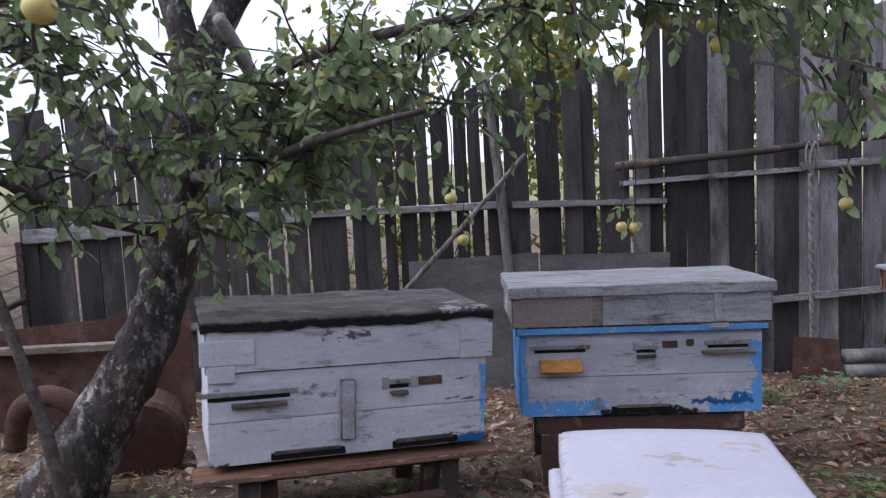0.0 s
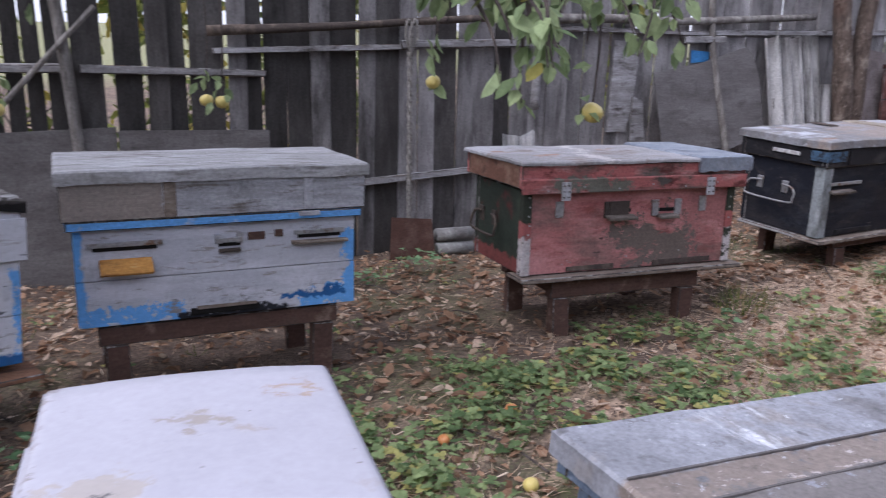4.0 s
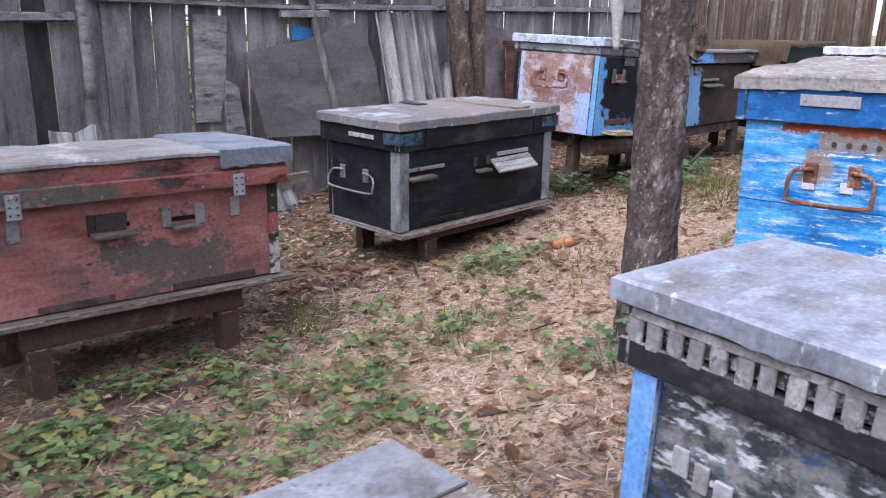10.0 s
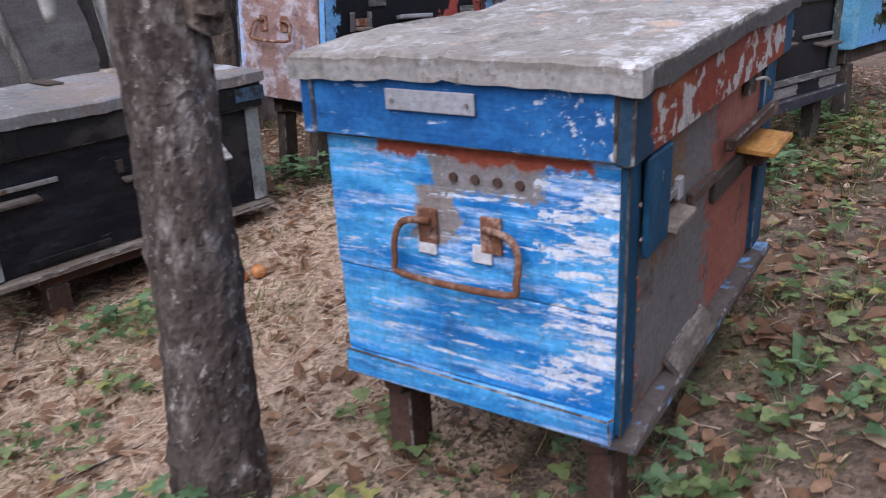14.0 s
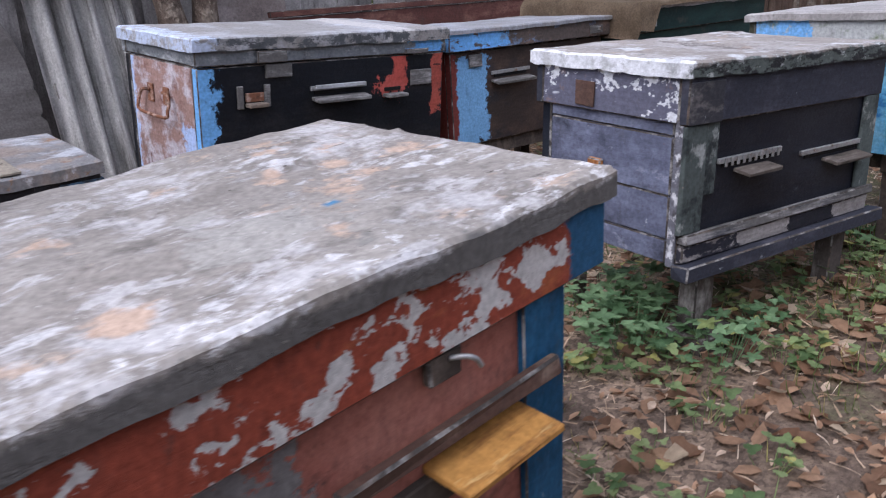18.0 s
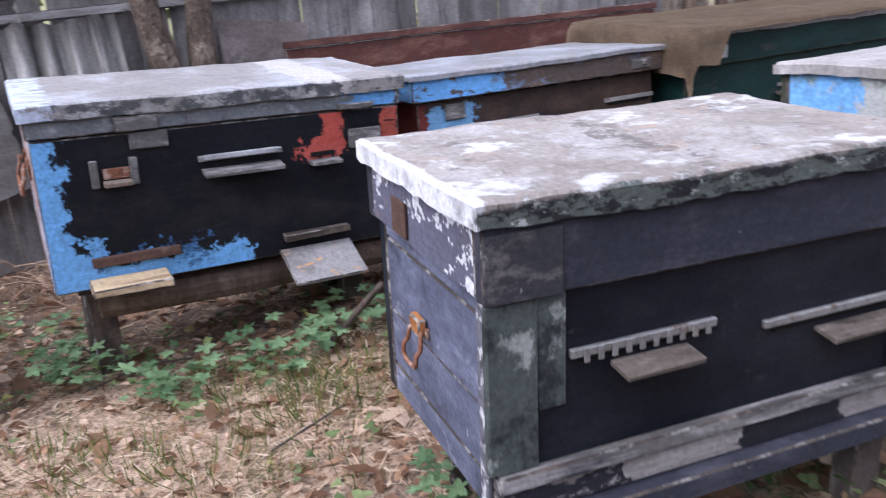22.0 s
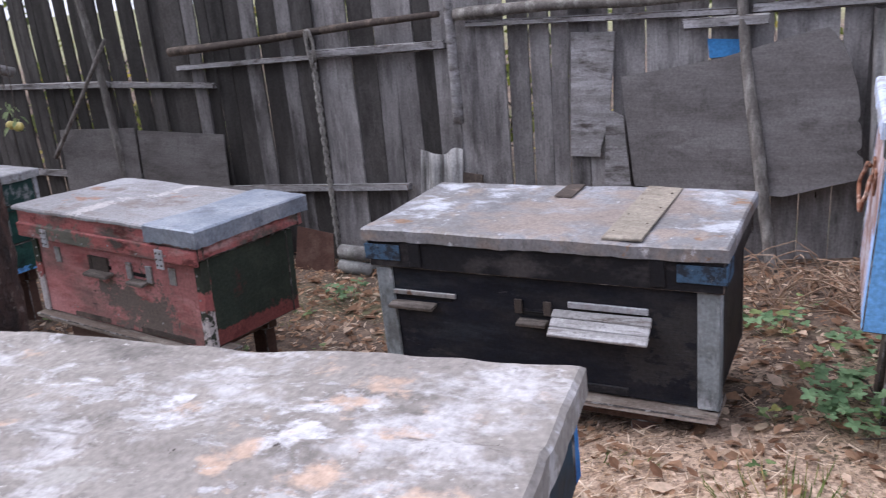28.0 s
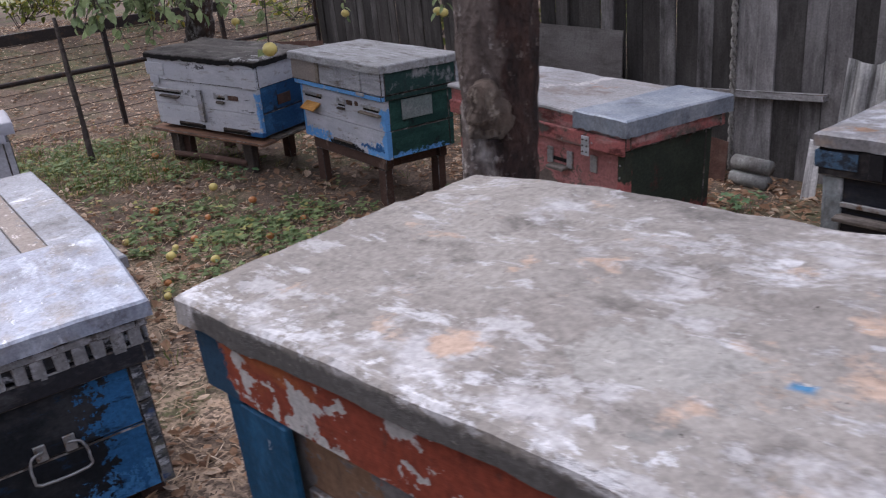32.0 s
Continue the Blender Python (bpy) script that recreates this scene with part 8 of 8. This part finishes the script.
# ---- wire fence to the west ----
wire = thing("wall_wire_fence", at(0, 0, -0.05), "wire fence with dark iron bar and posts", "fence", kind="structure")
m_iron = paint("dark_iron", (0.045, 0.038, 0.038), (P((0.10, 0.06, 0.045), 0.3, (12, 12, 12), 0.08),), 0.75, 0.25, 0.3, 0.3, (20, 20, 20))
line = [(-2.25, 0.5), (-2.42, 3.47), (-2.56, 4.6), (-2.72, 5.70)]
for x, y in line:
    one_box("post", (x - 0.02, x + 0.02, y - 0.02, y + 0.02, -0.1, 0.90), m_iron, wire)
for a, b in zip(line, line[1:]):
    for k in range(9):
        z = 0.06 + 0.095 * k
        bm = bmesh.new()
        tube(bm, [(a[0], a[1], z), ((a[0] + b[0]) / 2, (a[1] + b[1]) / 2, z - 0.012 + 0.008 * math.sin(k * 2.1)), (b[0], b[1], z)], 0.0032, 5)
        part("wire", bm, m_iron, wire)
    bm = bmesh.new()
    tube(bm, [(a[0], a[1], 0.52), (b[0], b[1], 0.525)], 0.022, 8)
    part("pipe_rail", bm, m_iron, wire)
for a, b in zip(line[:2], line[1:3]):
    bm = bmesh.new()
    m = look((a[0], a[1], 0.87), (b[0], b[1], 0.86))
    ln = math.hypot(b[0] - a[0], b[1] - a[1])
    box(bm, -0.02, 0.02, -0.045, 0.045, -ln + 0.02, -0.02, 0.003, 0, m)
    part("top_bar", bm, m_iron, wire)

# old rusty drum behind the apple tree
bm = bmesh.new()
c = Vector((-1.46, 4.32, 0.05))
ax = Vector((0.25, -0.97, 0.0)).normalized()
tube(bm, [c - ax * 0.02, c - ax * 0.0, c + ax * 0.02, c + ax * 0.22, c + ax * 0.24, c + ax * 0.26], [0.16, 0.185, 0.18, 0.18, 0.188, 0.17], 28)
tagged(part("rusty_drum", bm, m_rustdark, smooth=False), "brown rusted drum lying by the tree", "drum")
bm = bmesh.new()
tube(bm, curve_pts([(-2.06, 4.25, 0.0), (-2.0, 4.22, 0.18), (-1.86, 4.2, 0.25), (-1.72, 4.2, 0.18), (-1.68, 4.22, 0.0)], 6), 0.05, 10)
tagged(part("old_tyre", bm, m_rustdark, smooth=True), "half-buried brown old tyre", "tyre")
sheet("rusty_sheet", [(-0.65, -0.2), (0.5, -0.2), (0.5, 0.48), (-0.65, 0.42)], m_rustdark, "dark brown sheet standing behind the tree", "metal sheet", 0.004, at(-1.95, 4.95, 0.0, 6, -4, 0))
tagged(one_box("plank_piece", (-2.55, -1.75, 4.86, 4.93, 0.30, 0.34), m_raw, None), "grey plank lying on the dark sheet", "board")
fence_pole("garden_stake", [(-1.05, 2.80, -0.03), (-1.12, 2.82, 0.3), (-1.18, 2.83, 0.62), (-1.30, 2.86, 1.0)], 0.020, m_twig, "thin dark stem of a young tree", "stake")

# ---- litter, straw, grass and weeds ----
STANDS = [(-0.50, 3.78), (0.743, 4.15), (2.537, 4.08), (4.40, 4.2), (5.72, 4.2), (6.95, 4.25), (8.27, 4.25), (1.56, 1.85), (4.5, 2.15), (6.24, 2.55), (7.42, 2.5)]


def under(x, y):
    """Bare soil in the dry shade below a hive."""
    return any(abs(x - a) < 0.55 and abs(y - b) < 0.28 for a, b in STANDS)


def wall_y(x):
    return fence_y(x) - 0.08


def cover(x, y):
    """How much straw, leaf, green and bare soil a spot has."""
    n = noise.noise(Vector((x * 0.8, y * 0.8, 11))) * 0.5 + 0.5
    n2 = noise.noise(Vector((x * 2.6, y * 2.6, 5))) * 0.5 + 0.5
    path = math.exp(-((y - 3.1 - 0.05 * (x - 3)) / 0.75) ** 2) * (1 if 2.6 < x < 4.8 else 0.45 if x < 6.0 and x > 2.6 else 0.25)
    path = max(path, math.exp(-((x - 5.7) / 0.8) ** 2 - ((y - 3.3) / 0.5) ** 2))
    straw = 0.09 + 1.0 * path * (0.45 + 0.8 * n2)
    leaf = 0.25 + 0.5 * n2 + (0.45 if y > 3.9 else 0.0) + (0.35 if x > 5.8 else 0.0)
    for cx, cy, sx, sy in ((2.2, 3.1, 0.95, 0.38), (1.1, 3.0, 0.8, 0.5)):
        n += 0.55 * math.exp(-((x - cx) / sx) ** 2 - ((y - cy) / sy) ** 2)
    return straw, leaf, n * (0.5 + n2)


r = random.Random(77)
lit, stw, grs, wed, cel = Leaves(), Leaves(), Leaves(), Leaves(), Leaves()


def spot():
    return r.uniform(-2.6, 9.0), r.uniform(0.7, 5.75)


UP = Vector((0, 0, 1))
for _ in range(56000):
    x, y = spot()
    if y > wall_y(x):
        continue
    s, l, g = cover(x, y)
    if r.random() > l * 0.75 * (0.35 if under(x, y) else 1.0):
        continue
    ln = r.uniform(0.014, 0.05) if r.random() < 0.9 else r.uniform(0.06, 0.085)
    a = r.uniform(0, 6.283)
    lit.leaf(Vector((x, y, ground_z(x, y) + r.uniform(0.003, 0.018))), Vector((math.cos(a), math.sin(a), r.uniform(-0.15, 0.35))), UP + rvec(r) * 0.35, ln, ln * r.uniform(0.35, 0.65), r.uniform(-0.15, 0.35), r.uniform(-0.3, 0.8))
for _ in range(130000):
    x, y = spot()
    if y > wall_y(x):
        continue
    s, l, g = cover(x, y)
    if r.random() > s * (0.2 if under(x, y) else 1.0):
        continue
    a = r.uniform(0, 6.283)
    ln = r.uniform(0.02, 0.10)
    stw.blade(Vector((x, y, ground_z(x, y) + r.uniform(0.002, 0.016))), Vector((math.cos(a), math.sin(a), r.uniform(-0.08, 0.15))), UP + rvec(r) * 0.3, ln, r.uniform(0.002, 0.006), r.uniform(-0.3, 0.5))


def tuft(x, y, n, h, spread, target):
    for _ in range(n):
        a = r.uniform(0, 6.283)
        q = r.random() ** 0.6 * spread
        px, py = x + q * math.cos(a), y + q * math.sin(a)
        d = Vector((math.cos(a) * r.uniform(0.2, 1.6), math.sin(a) * r.uniform(0.2, 1.6), 1))
        target.blade(Vector((px, py, ground_z(px, py))), d, Vector((math.cos(a), math.sin(a), 0.2)), h * r.uniform(0.4, 1.2), r.uniform(0.002, 0.0045), r.uniform(0.3, 1.2))


def clump(x, y, n, h, spread, size, target, lobes=3):
    """A low leafy weed: stalks with lobed leaves held flat."""
    for _ in range(n):
        a = r.uniform(0, 6.283)
        q = r.random() ** 0.5 * spread
        px, py = x + q * math.cos(a), y + q * math.sin(a)
        z = ground_z(px, py)
        top = Vector((px, py, z + h * r.uniform(0.3, 1.0)))
        target.blade(Vector((px * 0.6 + x * 0.4, py * 0.6 + y * 0.4, z)), top - Vector((px * 0.6 + x * 0.4, py * 0.6 + y * 0.4, z)), Vector((1, 0, 0)), (top - Vector((px * 0.6 + x * 0.4, py * 0.6 + y * 0.4, z))).length, 0.003, 0)
        b = r.uniform(0, 6.283)
        target.disc(top, Vector((math.cos(b), math.sin(b), r.uniform(-0.3, 0.2))), UP + rvec(r) * 0.35, size * r.uniform(0.6, 1.25), lobes)


for _ in range(2600):
    x, y = spot()
    s, l, g = cover(x, y)
    if y > wall_y(x) or r.random() > g * 0.30:
        continue
    if r.random() < 0.5:
        tuft(x, y, 12, r.uniform(0.03, 0.08), 0.05, grs)
    else:
        clump(x, y, r.randint(4, 9), 0.05, 0.07, 0.016, wed)
for _ in range(360):
    x, y = r.gauss(2.1, 0.8), r.gauss(3.16, 0.30)
    if noise.noise(Vector((x * 3.4, y * 3.4, 21))) < -0.16:
        continue
    clump(x, y, r.randint(4, 9), 0.055, 0.08, 0.023, wed)
for _ in range(210):
    x, y = r.gauss(1.0, 0.6), r.gauss(2.95, 0.35)
    if noise.noise(Vector((x * 2.6, y * 2.6, 21))) < -0.05:
        continue
    clump(x, y, r.randint(3, 7), 0.05, 0.08, 0.023, wed)
for _ in range(420):
    x, y = r.uniform(-1.8, -0.2), r.gauss(2.7, 0.5)
    if r.random() < 0.6:
        tuft(x, y, 14, 0.09, 0.06, grs)
    else:
        clump(x, y, 7, 0.08, 0.08, 0.02, wed)
# weeds and grass in the moist soil round the big blue and the violet hive
for cx, cy, sx, sy, n in ((4.20, 1.66, 0.28, 0.12, 22), (4.85, 1.50, 0.30, 0.14, 14), (5.05, 1.95, 0.15, 0.2, 16), (6.6, 2.05, 0.45, 0.2, 40), (5.75, 2.5, 0.25, 0.2, 24), (6.75, 3.1, 0.4, 0.3, 26), (3.75, 2.35, 0.18, 0.16, 20), (4.15, 3.5, 0.2, 0.1, 14)):
    for _ in range(n):
        x, y = r.gauss(cx, sx), r.gauss(cy, sy)
        if r.random() < 0.45:
            tuft(x, y, 10, r.uniform(0.05, 0.12), 0.05, grs)
        else:
            clump(x, y, r.randint(4, 8), 0.07, 0.06, 0.024, wed)
for x, y, n, sp in ((3.16, 3.70, 70, 0.12), (4.30, 3.22, 40, 0.16), (3.40, 3.05, 30, 0.15), (5.65, 3.55, 60, 0.2), (5.15, 3.45, 50, 0.16), (6.90, 2.10, 50, 0.3), (6.20, 1.90, 40, 0.3), (4.15, 2.05, 26, 0.25), (5.85, 3.42, 40, 0.12), (6.00, 3.42, 60, 0.14), (5.80, 3.25, 50, 0.16), (6.20, 3.20, 44, 0.15), (5.50, 3.15, 40, 0.16), (5.35, 3.30, 30, 0.14)):
    tuft(x, y, n * 3, 0.095, sp * 1.3, grs)
for x, y, n, sp, sz in ((6.00, 2.62, 60, 0.19, 0.036), (5.86, 2.45, 46, 0.16, 0.036), (5.95, 2.22, 30, 0.14, 0.034), (7.06, 2.34, 16, 0.09, 0.032), (6.20, 2.25, 12, 0.10, 0.028), (5.27, 4.00, 34, 0.15, 0.033), (5.20, 4.18, 18, 0.10, 0.032), (5.52, 3.70, 34, 0.16, 0.034), (5.85, 3.68, 40, 0.18, 0.034), (6.15, 3.75, 34, 0.18, 0.034), (6.35, 3.80, 20, 0.12, 0.03), (3.50, 2.46, 34, 0.16, 0.031), (3.64, 2.34, 18, 0.10, 0.028), (4.20, 3.62, 10, 0.08, 0.03), (4.02, 3.60, 10, 0.07, 0.028), (2.92, 3.56, 7, 0.05, 0.028), (2.10, 5.10, 26, 0.2, 0.032), (1.75, 5.05, 20, 0.15, 0.03), (2.75, 5.00, 16, 0.12, 0.034), (4.22, 1.86, 20, 0.16, 0.028), (4.55, 1.62, 16, 0.14, 0.028), (7.00, 2.40, 14, 0.10, 0.030), (7.20, 2.25, 14, 0.12, 0.026), (0.05, 3.42, 16, 0.13, 0.03), (4.95, 4.80, 24, 0.15, 0.03), (5.25, 4.55, 20, 0.15, 0.03)):
    cel = Leaves()
    clump(x, y, round(n * 1.15), 0.13 if sz > 0.03 else 0.08, sp * 0.92, sz * 0.92, cel, 5 if sz > 0.03 else 3)
    tagged(cel.make("celandine", m_bluegreen, None, Vector((x, y, ground_z(x, y)))), "blue-green celandine plant with lobed leaves" if sz > 0.03 else "small blue-green celandine seedling", "plant", "celandine plants")
fal = Leaves()
for _ in range(2300):
    x, y = spot()
    if y > wall_y(x) or under(x, y) and r.random() < 0.7:
        continue
    a = r.uniform(0, 6.283)
    ln = r.uniform(0.035, 0.075)
    up = 0.035 if r.random() < 0.4 and x < 3.2 else 0.012
    if r.random() < 0.35:
        fal.disc(Vector((x, y, ground_z(x, y) + up)), Vector((math.cos(a), math.sin(a), r.uniform(-0.2, 0.3))), UP + rvec(r) * 0.4, ln * 0.5, 2)
    else:
        fal.leaf(Vector((x, y, ground_z(x, y) + up)), Vector((math.cos(a), math.sin(a), r.uniform(-0.2, 0.4))), UP + rvec(r) * 0.4, ln, ln * r.uniform(0.5, 0.75), r.uniform(-0.1, 0.4), r.uniform(-0.5, 0.9))
for _ in range(15000):
    x, y = r.uniform(-8.5, -2.3), r.uniform(-1.0, 8.0)
    a, ln = r.uniform(0, 6.283), r.uniform(0.02, 0.06)
    (stw if r.random() < 0.3 else fal if r.random() < 0.3 else lit).leaf(Vector((x, y, ground_z(x, y) + 0.015)), Vector((math.cos(a), math.sin(a), 0.1)), UP + rvec(r) * 0.4, ln, ln * 0.5, 0.2, 0.3)
# leaves and seedlings gathered at the far end, past the trodden path
for cx, cy, sx, sy, n in ((6.7, 2.4, 0.45, 0.4, 420), (5.2, 1.7, 0.45, 0.35, 300), (6.2, 4.05, 0.6, 0.2, 160)):
    for _ in range(n):
        x, y = r.gauss(cx, sx), r.gauss(cy, sy)
        a, ln = r.uniform(0, 6.283), r.uniform(0.04, 0.085)
        fal.leaf(Vector((x, y, ground_z(x, y) + 0.014)), Vector((math.cos(a), math.sin(a), r.uniform(-0.2, 0.4))), UP + rvec(r) * 0.4, ln, ln * r.uniform(0.5, 0.75), r.uniform(-0.1, 0.4), r.uniform(-0.5, 0.9))
        if r.random() < 0.16:
            clump(r.gauss(cx, sx), r.gauss(cy, sy), r.randint(4, 8), 0.06, 0.07, 0.02, wed)
tagged(fal.make("fallen_leaves", m_fallen), "broad orange-brown fallen leaves", "leaves", kind="stuff")
# one big burdock leaf by the big blue hive
bd = Leaves()
bd.disc(Vector((4.72, 1.68, 0.20)), Vector((0.8, -0.2, -0.25)), Vector((-0.5, -0.5, 1)), 0.15, 2)
bd.blade(Vector((4.76, 1.74, 0.05)), Vector((-0.03, -0.05, 0.14)), Vector((1, 0, 0)), 0.15, 0.008, 0)
tagged(bd.make("burdock_leaf", m_bluegreen), "large blue-green burdock leaf", "plant")
tagged(lit.make("leaf_litter", m_litter), "scattered brown dry leaves on the ground", "leaf litter", kind="stuff")
tagged(stw.make("straw_chips", m_straw), "pale dry straw and chips trodden on the path", "straw", kind="stuff")
tagged(grs.make("grass", m_grass), "short tufts of yellowing green grass", "grass", kind="stuff")
tagged(wed.make("weeds", m_weed), "low green clover-like weeds", "weeds", kind="stuff")
rf = random.Random(15)
for k, (x, y) in enumerate(((1.02, 2.62), (1.45, 2.42), (1.62, 2.36), (4.45, 3.45), (4.5, 3.42), (0.95, 2.75), (1.25, 3.05), (1.75, 2.85), (1.15, 2.55), (0.75, 2.45), (1.35, 2.70), (1.85, 2.66), (0.65, 2.95), (1.55, 3.15), (0.35, 2.75), (-0.4, 3.1), (0.15, 3.2), (-0.9, 3.2), (1.05, 3.35), (1.95, 2.75), (0.5, 3.3))):
    apple(x, y, ground_z(x, y) + 0.022, m_apple_red if rf.random() < 0.75 or k in (3, 4) else m_apple, rf.uniform(0.018, 0.028), "fallen windfall apple on the ground", "fallen apples")
for k in range(26):
    x, y = rf.uniform(-1.0, 8.0), rf.uniform(2.4, 5.2)
    a, ln = rf.uniform(0, 6.283), rf.uniform(0.12, 0.4)
    z = ground_z(x, y) + 0.008
    bm = bmesh.new()
    tube(bm, [(x, y, z), (x + ln * 0.5 * math.cos(a), y + ln * 0.5 * math.sin(a), z + rf.uniform(0.004, 0.03)), (x + ln * math.cos(a + 0.2), y + ln * math.sin(a + 0.2), z)], [0.004, 0.0035, 0.002], 5)
    tagged(part("twig", bm, m_twig), "thin dry twig lying on the ground", "twig", "fallen twigs")
